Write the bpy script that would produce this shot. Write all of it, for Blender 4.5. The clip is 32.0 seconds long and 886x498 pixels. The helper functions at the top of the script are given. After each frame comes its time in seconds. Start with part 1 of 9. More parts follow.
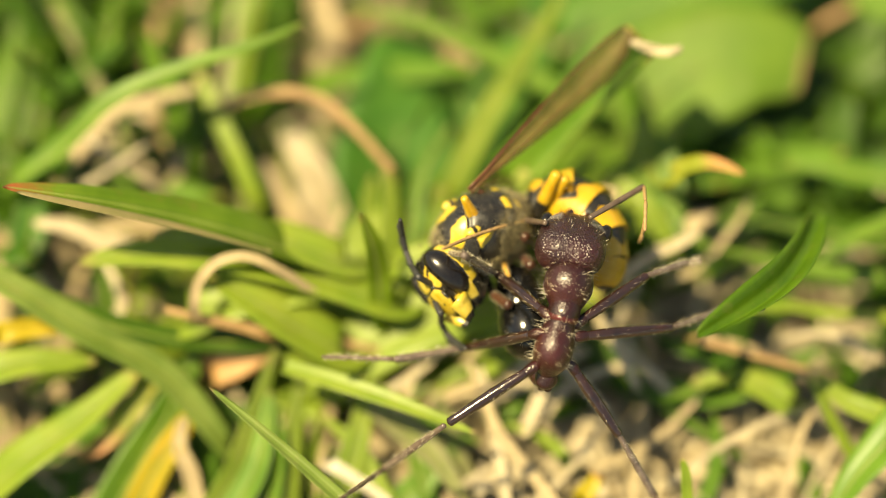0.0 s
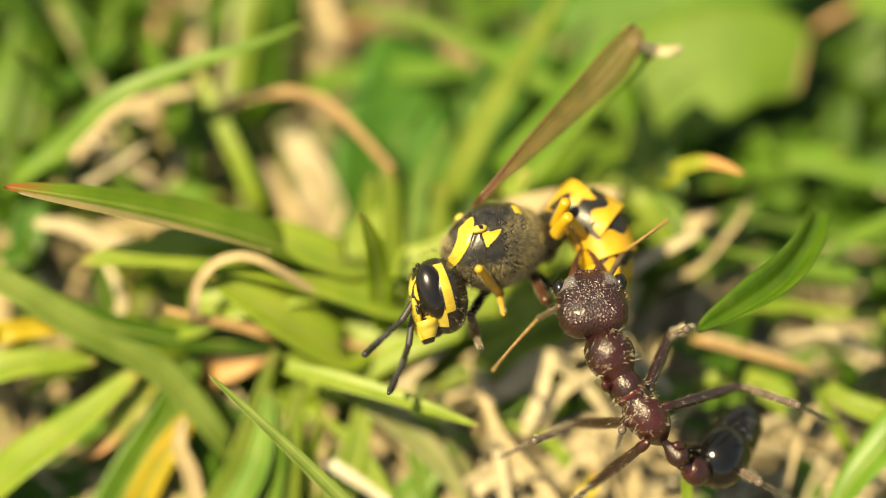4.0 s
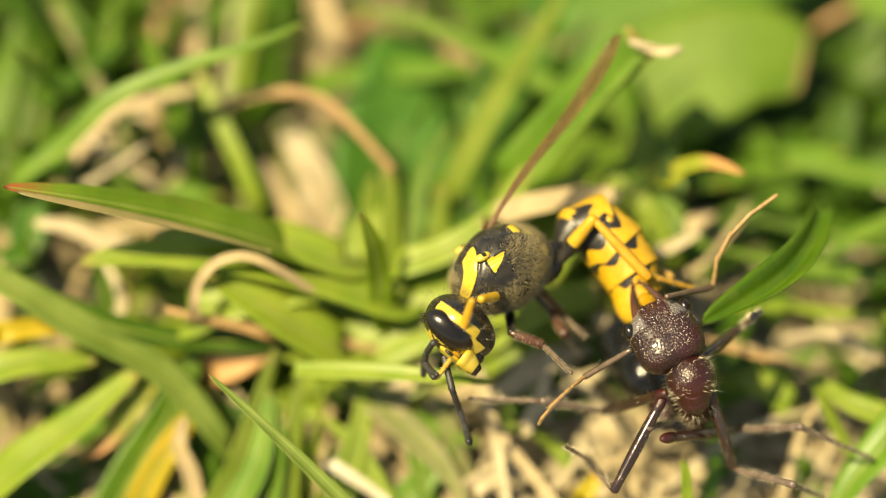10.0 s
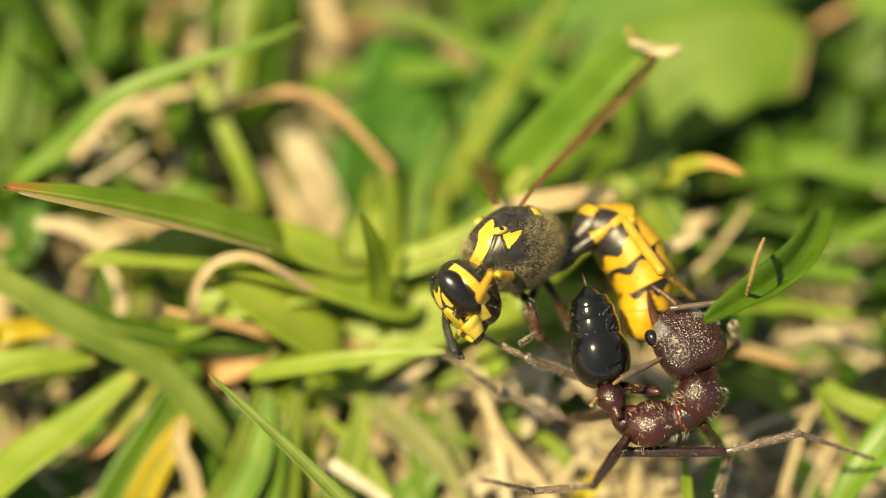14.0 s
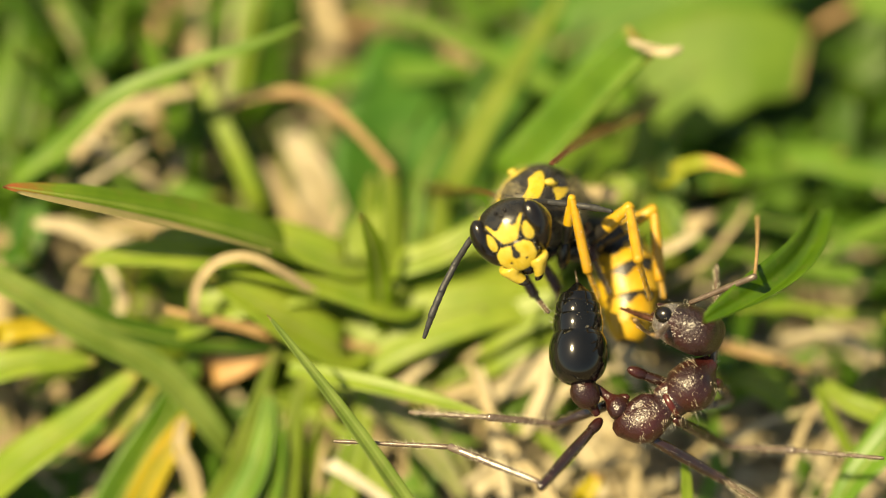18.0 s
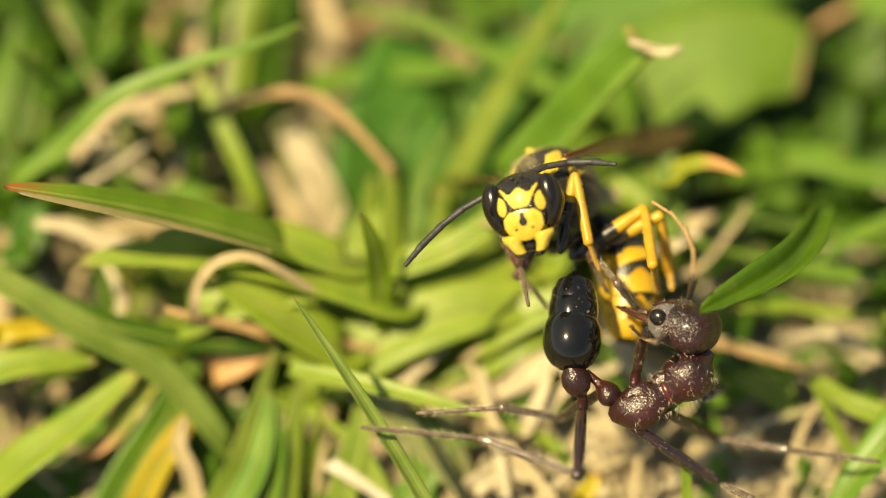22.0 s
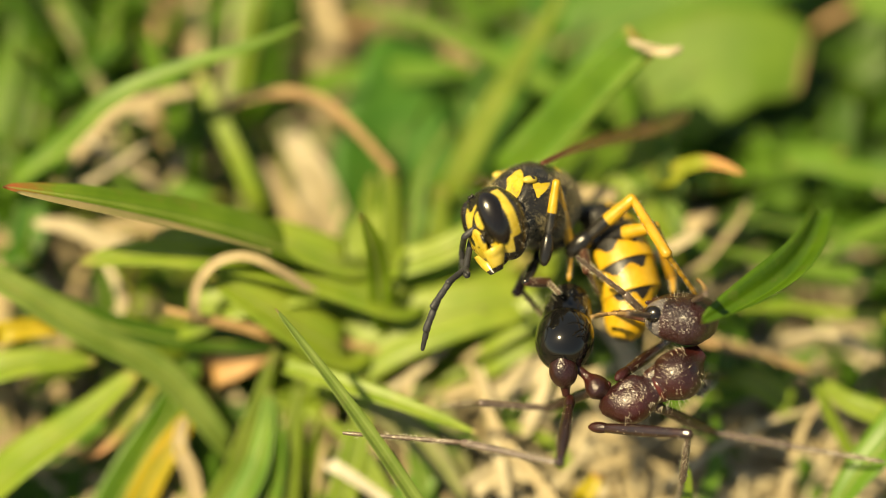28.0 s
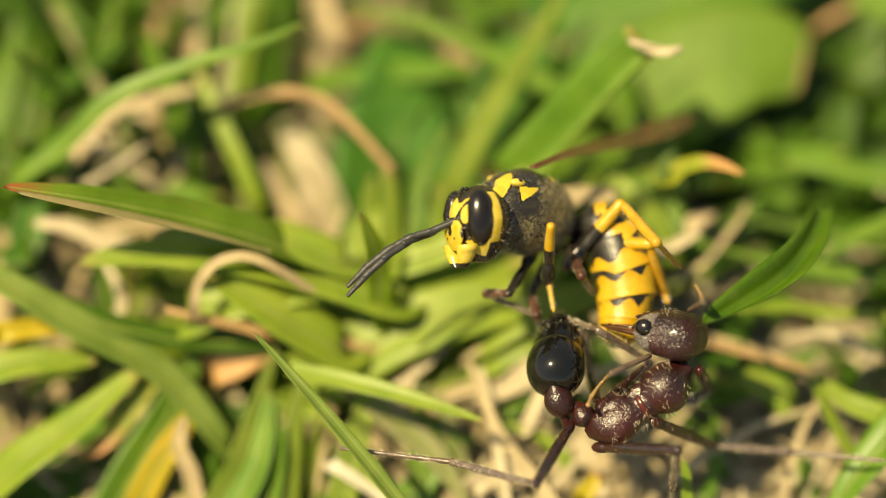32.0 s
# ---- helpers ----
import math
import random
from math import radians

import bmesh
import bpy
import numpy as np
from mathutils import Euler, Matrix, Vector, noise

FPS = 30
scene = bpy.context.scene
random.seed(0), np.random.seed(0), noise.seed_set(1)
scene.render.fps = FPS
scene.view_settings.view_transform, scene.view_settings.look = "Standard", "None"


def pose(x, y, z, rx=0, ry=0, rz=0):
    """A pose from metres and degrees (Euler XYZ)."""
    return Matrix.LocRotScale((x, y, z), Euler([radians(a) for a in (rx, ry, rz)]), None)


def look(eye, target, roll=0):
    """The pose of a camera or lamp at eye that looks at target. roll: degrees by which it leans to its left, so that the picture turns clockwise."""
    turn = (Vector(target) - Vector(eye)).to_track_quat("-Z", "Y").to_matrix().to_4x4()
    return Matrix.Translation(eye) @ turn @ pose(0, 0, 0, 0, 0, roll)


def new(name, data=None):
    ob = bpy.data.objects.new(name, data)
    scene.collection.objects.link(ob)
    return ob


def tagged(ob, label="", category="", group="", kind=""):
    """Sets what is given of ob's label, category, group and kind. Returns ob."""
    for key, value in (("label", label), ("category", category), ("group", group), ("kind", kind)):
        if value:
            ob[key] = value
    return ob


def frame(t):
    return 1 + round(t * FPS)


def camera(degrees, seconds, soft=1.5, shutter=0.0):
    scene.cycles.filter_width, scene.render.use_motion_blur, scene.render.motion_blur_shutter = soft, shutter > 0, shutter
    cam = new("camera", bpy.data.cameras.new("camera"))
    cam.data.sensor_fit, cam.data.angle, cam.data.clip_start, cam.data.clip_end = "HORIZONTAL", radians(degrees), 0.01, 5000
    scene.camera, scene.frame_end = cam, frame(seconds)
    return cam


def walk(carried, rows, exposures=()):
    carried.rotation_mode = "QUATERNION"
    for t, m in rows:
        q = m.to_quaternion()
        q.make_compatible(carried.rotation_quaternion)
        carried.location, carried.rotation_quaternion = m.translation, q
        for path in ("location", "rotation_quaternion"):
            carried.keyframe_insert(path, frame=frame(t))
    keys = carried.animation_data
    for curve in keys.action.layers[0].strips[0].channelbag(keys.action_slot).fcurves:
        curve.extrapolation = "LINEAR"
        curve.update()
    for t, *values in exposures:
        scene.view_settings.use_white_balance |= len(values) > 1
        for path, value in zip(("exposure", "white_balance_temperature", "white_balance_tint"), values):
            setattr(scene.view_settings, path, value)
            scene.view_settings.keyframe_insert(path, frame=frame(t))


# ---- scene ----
cam = camera(10.0, 32.0, soft=1.0)
cam.data.dof.use_dof = True
cam.data.dof.focus_distance = 0.1995
cam.data.dof.aperture_fstop = 12.0

# The stage: millimetres in the plane that is in focus, x across, y up the picture, z towards the camera.
# It leans back by the camera's downward tilt; its origin is 8.5 mm over the soil.
TILT = radians(60)
STAGE = Matrix(((1, 0, 0, 0),
                (0, math.sin(TILT), -math.cos(TILT), 0),
                (0, math.cos(TILT), math.sin(TILT), 0.0085),
                (0, 0, 0, 1)))
TURN = STAGE.to_3x3()
MM = 0.001


def at(p):
    """World place of a stage point in mm."""
    return STAGE @ (Vector(p) * MM)


eye = at((0, 0, 200))
walk(cam, [(0, look(eye, at((0, 0, 0)))), (32, look(eye, at((0, 0, 0))))], exposures=[(0, 1.08, 9700, 4.0), (7, 1.06, 9700, 4.0), (13, 0.97, 9700, 4.0), (20, 0.90, 9700, 4.0), (32, 0.82, 9700, 4.0)])

# ---- sky and sun ----
SUN_TO = (TURN @ Vector((-0.40, 0.36, 0.84))).normalized()
sun_data = bpy.data.lights.new("sun", "SUN")
sun_data.energy, sun_data.angle, sun_data.color = 5.0, radians(0.6), (1.0, 0.92, 0.71)
sun = new("sun", sun_data)
sun.matrix_world = look((0, 0, 3), Vector((0, 0, 3)) - SUN_TO)
world = bpy.data.worlds.new("sky")
scene.world = world
world.use_nodes = True
wn = world.node_tree.nodes
sky = wn.new("ShaderNodeTexSky")
sky.sky_type, sky.sun_disc = "NISHITA", False
sky.sun_elevation = math.asin(SUN_TO.z)
sky.sun_rotation = math.atan2(SUN_TO.x, SUN_TO.y)
wn["Background"].inputs["Strength"].default_value = 0.088
world.node_tree.links.new(sky.outputs[0], wn["Background"].inputs["Color"])


# ---- materials ----
def material(name):
    m = bpy.data.materials.new(name)
    m.use_nodes = True
    return m, m.node_tree.nodes, m.node_tree.links, m.node_tree.nodes["Principled BSDF"]


def noise_node(n, l, scale, detail=4, rough=0.6, coord="Object", stretch=None):
    tc = n.new("ShaderNodeTexCoord")
    out = tc.outputs[coord]
    if stretch:
        mp = n.new("ShaderNodeMapping")
        mp.inputs["Scale"].default_value = stretch
        l.new(out, mp.inputs["Vector"])
        out = mp.outputs["Vector"]
    t = n.new("ShaderNodeTexNoise")
    t.inputs["Scale"].default_value, t.inputs["Detail"].default_value, t.inputs["Roughness"].default_value = scale, detail, rough
    l.new(out, t.inputs["Vector"])
    return t


def ramp_node(n, l, src, stops):
    r = n.new("ShaderNodeValToRGB")
    e = r.color_ramp.elements
    while len(e) < len(stops):
        e.new(0.5)
    for el, (pos, col) in zip(e, stops):
        el.position, el.color = pos, (*col, 1)
    l.new(src, r.inputs["Fac"])
    return r


def bump_node(n, l, src, bsdf, strength, distance):
    b = n.new("ShaderNodeBump")
    b.inputs["Strength"].default_value, b.inputs["Distance"].default_value = strength, distance
    l.new(src, b.inputs["Height"])
    l.new(b.outputs["Normal"], bsdf.inputs["Normal"])
    return b


def downy(n, l, ground, bsdf):
    """Grey down lies where the mesh is marked."""
    mk = n.new("ShaderNodeAttribute")
    mk.attribute_name = "mark"
    t = noise_node(n, l, 6000, 3)
    cover = n.new("ShaderNodeMath")
    cover.operation = "MULTIPLY"
    l.new(mk.outputs["Fac"], cover.inputs[0])
    l.new(t.outputs["Fac"], cover.inputs[1])
    mix = n.new("ShaderNodeMix")
    mix.data_type = "RGBA"
    l.new(cover.outputs[0], mix.inputs["Factor"])
    l.new(ground.outputs["Color"], mix.inputs["A"])
    mix.inputs["B"].default_value = (0.22, 0.21, 0.215, 1)
    l.new(mix.outputs["Result"], bsdf.inputs["Base Color"])


def chitin(name, dark, light, scale=2500, rough=0.35, bump=0.5, depth=0.00004, pits=0.0, shine=0.5):
    """Insect shell: a mottled colour, pitted relief (its pitch in metres), and some gloss."""
    m, n, l, b = material(name)
    t = noise_node(n, l, scale)
    r = ramp_node(n, l, t.outputs["Fac"], [(0.3, dark), (0.7, light)])
    l.new(r.outputs["Color"], b.inputs["Base Color"])
    b.inputs["Roughness"].default_value = rough
    b.inputs["Specular IOR Level"].default_value = shine
    if pits:
        tc = n.new("ShaderNodeTexCoord")
        v = n.new("ShaderNodeTexVoronoi")
        v.inputs["Scale"].default_value = 1 / pits
        l.new(tc.outputs["Object"], v.inputs["Vector"])
        w = ramp_node(n, l, v.outputs["Distance"], [(0.12, (0, 0, 0)), (0.62, (1, 1, 1))])
        bump_node(n, l, w.outputs["Color"], b, bump, depth)
        downy(n, l, r, b)
    else:
        f = noise_node(n, l, scale * 4, 3)
        bump_node(n, l, f.outputs["Fac"], b, bump, depth)
    return m


def leafy(name, base, edge, tip, tip_from=0.85, veins=26.0, gloss=0.42, sheer=0.45):
    """A leaf: veins run along it, the tip may have dried; light also comes through it."""
    m, n, l, b = material(name)
    uv = n.new("ShaderNodeTexCoord")
    sep = n.new("ShaderNodeSeparateXYZ")
    l.new(uv.outputs["UV"], sep.inputs[0])
    big = noise_node(n, l, 500, 3)
    body = ramp_node(n, l, big.outputs["Fac"], [(0.3, base), (0.72, edge)])
    # veins
    wav = n.new("ShaderNodeMath")
    wav.operation = "MULTIPLY"
    wav.inputs[1].default_value = veins
    l.new(sep.outputs["X"], wav.inputs[0])
    sn = n.new("ShaderNodeMath")
    sn.operation = "SINE"
    l.new(wav.outputs[0], sn.inputs[0])
    vr = ramp_node(n, l, sn.outputs[0], [(0.0, (1, 1, 1)), (1.0, (0.8, 0.86, 0.75))])
    mul = n.new("ShaderNodeMix")
    mul.data_type, mul.blend_type = "RGBA", "MULTIPLY"
    mul.inputs["Factor"].default_value = 0.55
    l.new(body.outputs["Color"], mul.inputs["A"])
    l.new(vr.outputs["Color"], mul.inputs["B"])
    # dry tip
    spot = noise_node(n, l, 1800, 4)
    add = n.new("ShaderNodeMath")
    add.operation = "MULTIPLY_ADD"
    add.inputs[1].default_value, add.inputs[2].default_value = 0.12, -0.06
    l.new(spot.outputs["Fac"], add.inputs[0])
    ad2 = n.new("ShaderNodeMath")
    l.new(add.outputs[0], ad2.inputs[0])
    l.new(sep.outputs["Y"], ad2.inputs[1])
    tr = ramp_node(n, l, ad2.outputs[0], [(tip_from, (0, 0, 0)), (min(tip_from + 0.12, 1.0), (1, 1, 1))])
    mix = n.new("ShaderNodeMix")
    mix.data_type = "RGBA"
    l.new(tr.outputs["Color"], mix.inputs["Factor"])
    l.new(mul.outputs["Result"], mix.inputs["A"])
    mix.inputs["B"].default_value = (*tip, 1)
    # blotches
    bl = noise_node(n, l, 1300, 5, 0.7)
    br = ramp_node(n, l, bl.outputs["Fac"], [(0.55, (0, 0, 0)), (0.8, (1, 1, 1))])
    m2 = n.new("ShaderNodeMix")
    m2.data_type = "RGBA"
    sc = n.new("ShaderNodeMath")
    sc.operation = "MULTIPLY"
    sc.inputs[1].default_value = 0.35
    l.new(br.outputs["Color"], sc.inputs[0])
    l.new(sc.outputs[0], m2.inputs["Factor"])
    l.new(mix.outputs["Result"], m2.inputs["A"])
    m2.inputs["B"].default_value = (*[c * 0.7 + 0.02 for c in tip], 1)
    l.new(m2.outputs["Result"], b.inputs["Base Color"])
    b.inputs["Roughness"].default_value = gloss
    b.inputs["Specular IOR Level"].default_value = 0.45
    bump_node(n, l, sn.outputs[0], b, 0.2, 0.00003)
    tl = n.new("ShaderNodeBsdfTranslucent")
    hs = n.new("ShaderNodeHueSaturation")
    hs.inputs["Saturation"].default_value, hs.inputs["Value"].default_value = 1.1, 1.5
    l.new(m2.outputs["Result"], hs.inputs["Color"])
    l.new(hs.outputs["Color"], tl.inputs["Color"])
    ms = n.new("ShaderNodeMixShader")
    ms.inputs[0].default_value = sheer
    l.new(b.outputs[0], ms.inputs[1])
    l.new(tl.outputs[0], ms.inputs[2])
    l.new(ms.outputs[0], n["Material Output"].inputs["Surface"])
    return m


def strawy(name, dark, light, scale=700):
    m, n, l, b = material(name)
    t = noise_node(n, l, scale, 5, 0.65)
    info = n.new("ShaderNodeNewGeometry")
    add = n.new("ShaderNodeMath")
    add.operation = "MULTIPLY_ADD"
    add.inputs[1].default_value, add.inputs[2].default_value = 0.5, -0.25
    l.new(info.outputs["Random Per Island"], add.inputs[0])
    ad2 = n.new("ShaderNodeMath")
    l.new(add.outputs[0], ad2.inputs[0])
    l.new(t.outputs["Fac"], ad2.inputs[1])
    mid = [(a + c) / 2 for a, c in zip(dark, light)]
    r = ramp_node(n, l, ad2.outputs[0], [(0.22, dark), (0.5, mid), (0.75, light)])
    l.new(r.outputs["Color"], b.inputs["Base Color"])
    b.inputs["Roughness"].default_value = 0.6
    f = noise_node(n, l, scale * 6, 3)
    bump_node(n, l, f.outputs["Fac"], b, 0.5, 0.0001)
    return m


def marked_shell(name, pale, pale2, rough, relief):
    """Black shell with coloured marks; the mesh says where they are."""
    m, n, l, b = material(name)
    mk = n.new("ShaderNodeAttribute")
    mk.attribute_name = "mark"
    wob = noise_node(n, l, 5000, 3)
    mad = n.new("ShaderNodeMath")
    mad.operation = "MULTIPLY_ADD"
    mad.inputs[1].default_value, mad.inputs[2].default_value = 0.30, -0.15
    l.new(wob.outputs["Fac"], mad.inputs[0])
    add = n.new("ShaderNodeMath")
    l.new(mad.outputs[0], add.inputs[0])
    l.new(mk.outputs["Fac"], add.inputs[1])
    sel = ramp_node(n, l, add.outputs[0], [(0.42, (0, 0, 0)), (0.56, (1, 1, 1))])
    t = noise_node(n, l, 1100, 4)
    col = ramp_node(n, l, t.outputs["Fac"], [(0.3, pale), (0.7, pale2)])
    t2 = noise_node(n, l, 2600, 4)
    dark = ramp_node(n, l, t2.outputs["Fac"], [(0.3, (0.006, 0.006, 0.006)), (0.75, (0.022, 0.019, 0.015))])
    mix = n.new("ShaderNodeMix")
    mix.data_type = "RGBA"
    l.new(sel.outputs["Color"], mix.inputs["Factor"])
    l.new(dark.outputs["Color"], mix.inputs["A"])
    l.new(col.outputs["Color"], mix.inputs["B"])
    l.new(mix.outputs["Result"], b.inputs["Base Color"])
    rr = noise_node(n, l, 3200, 4)
    rg = ramp_node(n, l, rr.outputs["Fac"], [(0.3, (rough * 0.7,) * 3), (0.7, (rough * 1.4,) * 3)])
    l.new(rg.outputs["Color"], b.inputs["Roughness"])
    f = noise_node(n, l, 9000, 3)
    bump_node(n, l, f.outputs["Fac"], b, 0.5, relief)
    return m


SHELL = marked_shell("black shell with yellow marks", (0.40, 0.275, 0.020), (0.54, 0.42, 0.09), 0.27, 0.00001)
FURSHELL = marked_shell("hairy black shell with yellow marks", (0.41, 0.29, 0.020), (0.51, 0.38, 0.05), 0.30, 0.000015)
BELLY = marked_shell("black and golden belly shell", (0.38, 0.20, 0.010), (0.49, 0.31, 0.03), 0.36, 0.00002)
GOLD = chitin("golden shell", (0.36, 0.17, 0.012), (0.50, 0.29, 0.03), 1400, 0.42, 0.4)
BLACK = chitin("black shell", (0.006, 0.006, 0.006), (0.018, 0.016, 0.013), 2000, 0.22, 0.25)
EYE = chitin("black compound eye", (0.004, 0.003, 0.003), (0.01, 0.008, 0.007), 9000, 0.24, 0.05, 0.00001)
RED = chitin("dark red pitted shell", (0.007, 0.0035, 0.0035), (0.036, 0.006, 0.006), 400, 0.30, 0.75, 0.00004, pits=0.000095, shine=0.75)
MAROON = chitin("dark red wrinkled shell", (0.006, 0.003, 0.003), (0.042, 0.006, 0.005), 420, 0.33, 0.4, 0.00003, pits=0.000085, shine=0.62)
SUTURE = chitin("red smooth shell", (0.030, 0.005, 0.004), (0.10, 0.012, 0.008), 900, 0.30, 0.3, 0.00002)
LEGBROWN = chitin("dark brown shell", (0.009, 0.005, 0.0045), (0.032, 0.013, 0.010), 1500, 0.18, 0.3, shine=0.85)
SHANK = chitin("grey-brown glossy shell", (0.055, 0.038, 0.031), (0.15, 0.11, 0.09), 1500, 0.20, 0.3, shine=0.85)
TARSUS = chitin("greyish brown shell", (0.05, 0.032, 0.024), (0.14, 0.10, 0.075), 1500, 0.28, 0.4)
JAW = chitin("dark red-brown jaw", (0.025, 0.010, 0.007), (0.08, 0.030, 0.016), 1500, 0.28, 0.3)
TAN = chitin("tan shell", (0.20, 0.11, 0.045), (0.40, 0.26, 0.12), 1500, 0.4, 0.4)
JET = chitin("polished black shell", (0.003, 0.003, 0.003), (0.006, 0.006, 0.006), 600, 0.11, 0.0, 0.00001)
RIM = chitin("pale brown membrane", (0.10, 0.06, 0.03), (0.22, 0.14, 0.08), 1500, 0.4, 0.3)
GREYBLACK = chitin("matt black antenna", (0.012, 0.012, 0.013), (0.04, 0.04, 0.042), 2500, 0.5, 0.6)
HAIR = chitin("pale hair", (0.52, 0.46, 0.34), (0.72, 0.66, 0.52), 900, 0.5, 0.0)
DARKHAIR = chitin("dark hair", (0.06, 0.05, 0.03), (0.18, 0.15, 0.09), 900, 0.5, 0.0)

GREEN = leafy("fresh grass", (0.088, 0.205, 0.022), (0.165, 0.305, 0.042), (0.36, 0.30, 0.10), 0.95)
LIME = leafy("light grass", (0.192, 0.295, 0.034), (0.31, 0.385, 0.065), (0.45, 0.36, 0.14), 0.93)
# Deep green grass; also stands in as colour for shade between blades.
DEEP_AND_SHADE = leafy("dark grass, also shade put in as colour", (0.040, 0.11, 0.010), (0.082, 0.18, 0.018), (0.22, 0.22, 0.06), 0.96)
BROAD = leafy("broad green leaf", (0.042, 0.15, 0.009), (0.095, 0.235, 0.016), (0.3, 0.2, 0.1), 0.97, veins=9, gloss=0.6)
TEAL = leafy("broad blue-green leaf", (0.034, 0.145, 0.015), (0.078, 0.225, 0.025), (0.3, 0.2, 0.1), 0.97, veins=9, gloss=0.6)
BROADLIME = leafy("broad light leaf", (0.098, 0.20, 0.019), (0.16, 0.27, 0.032), (0.36, 0.22, 0.12), 0.97, veins=8, gloss=0.6)
EMERALD = leafy("deep green grass", (0.055, 0.14, 0.010), (0.115, 0.225, 0.018), (0.3, 0.24, 0.08), 0.97)
FADED = leafy("faded grey-green grass", (0.20, 0.22, 0.09), (0.32, 0.31, 0.15), (0.4, 0.32, 0.17), 0.9, gloss=0.6)
PALEGREEN = leafy("pale green grass", (0.15, 0.23, 0.045), (0.25, 0.33, 0.085), (0.4, 0.3, 0.15), 0.97)
VEINGREEN = leafy("pale vein", (0.22, 0.30, 0.06), (0.32, 0.38, 0.11), (0.4, 0.3, 0.15), 0.97)
YELLOWING = leafy("yellowing grass", (0.42, 0.36, 0.03), (0.58, 0.42, 0.05), (0.45, 0.2, 0.06), 0.9)
ORANGETIP = leafy("grass with a dried tip", (0.24, 0.30, 0.03), (0.36, 0.36, 0.04), (0.60, 0.31, 0.13), 0.70)
REDTIP = leafy("grass with a red tip", (0.10, 0.19, 0.014), (0.17, 0.27, 0.03), (0.42, 0.10, 0.05), 0.90)
BRIGHTTIP = leafy("bright grass with a red tip", (0.16, 0.27, 0.02), (0.25, 0.36, 0.04), (0.40, 0.10, 0.05), 0.93)
STRAW = strawy("dry straw", (0.18, 0.135, 0.07), (0.38, 0.30, 0.17))
PALESTRAW = strawy("pale straw", (0.23, 0.185, 0.11), (0.43, 0.365, 0.24))
RUST = strawy("rusty dead grass", (0.14, 0.08, 0.03), (0.33, 0.205, 0.09))
ORANGEBROWN = strawy("orange-brown dead leaf", (0.26, 0.13, 0.045), (0.44, 0.25, 0.10))
GREYSTRAW = strawy("grey-brown litter", (0.16, 0.13, 0.08), (0.37, 0.315, 0.21))
BLEACHED = strawy("bleached straw", (0.32, 0.285, 0.205), (0.52, 0.475, 0.375))
DRYMARGIN = strawy("dry leaf margin", (0.11, 0.115, 0.03), (0.20, 0.155, 0.07))
TANHAIR = chitin("tan hair", (0.22, 0.18, 0.09), (0.40, 0.34, 0.19), 900, 0.5, 0.0)
GREYHAIR = chitin("grey hair", (0.22, 0.20, 0.15), (0.42, 0.38, 0.30), 900, 0.5, 0.0)


def soil_material():
    m, n, l, b = material("soil")
    t = noise_node(n, l, 260, 8, 0.7)
    r = ramp_node(n, l, t.outputs["Fac"], [(0.3, (0.09, 0.066, 0.038)), (0.5, (0.19, 0.142, 0.085)), (0.72, (0.31, 0.24, 0.15))])
    l.new(r.outputs["Color"], b.inputs["Base Color"])
    b.inputs["Roughness"].default_value = 0.9
    f = noise_node(n, l, 1400, 6, 0.7)
    bump_node(n, l, f.outputs["Fac"], b, 0.9, 0.0008)
    return m


SOIL = soil_material()


def wing_material():
    m, n, l, b = material("smoky wing")
    t = noise_node(n, l, 900, 4)
    r = ramp_node(n, l, t.outputs["Fac"], [(0.3, (0.058, 0.034, 0.013)), (0.7, (0.14, 0.088, 0.034))])
    l.new(r.outputs["Color"], b.inputs["Base Color"])
    b.inputs["Roughness"].default_value = 0.5
    b.inputs["Specular IOR Level"].default_value = 0.25
    b.inputs["Alpha"].default_value = 0.5
    f = noise_node(n, l, 2500, 3)
    bump_node(n, l, f.outputs["Fac"], b, 0.4, 0.00008)
    return m


WING = wing_material()
VEIN = chitin("wing vein", (0.06, 0.018, 0.007), (0.13, 0.045, 0.018), 1500, 0.35, 0.3)


# ---- mesh helpers ----
def mesh_of(name, verts, faces, mats, index=None, smooth=True, uv=None, marks=None):
    me = bpy.data.meshes.new(name)
    me.from_pydata([tuple(v) for v in verts], [], faces)
    for m in (mats if isinstance(mats, (list, tuple)) else [mats]):
        me.materials.append(m)
    if index is not None:
        me.polygons.foreach_set("material_index", index)
    if smooth:
        me.polygons.foreach_set("use_smooth", [True] * len(me.polygons))
    if uv is not None:
        lay = me.uv_layers.new(name="UVMap")
        flat = []
        for loop in me.loops:
            flat += uv[loop.vertex_index]
        lay.data.foreach_set("uv", flat)
    if marks:
        me.attributes.new("mark", "FLOAT", "POINT").data.foreach_set("value", marks)
    me.update()
    return me


def marks_of(verts, paint, spread=0.05):
    """How much of each point's surroundings is marked."""
    out = []
    for x, y, z in verts:
        got = 0.0
        for dx, dy, dz in ((0, 0, 0), (1, 0, 0), (-1, 0, 0), (0, 1, 0), (0, -1, 0), (0, 0, 1), (0, 0, -1)):
            got += paint(x + dx * spread, y + dy * spread, z + dz * spread)
        out.append(got / 7)
    return out


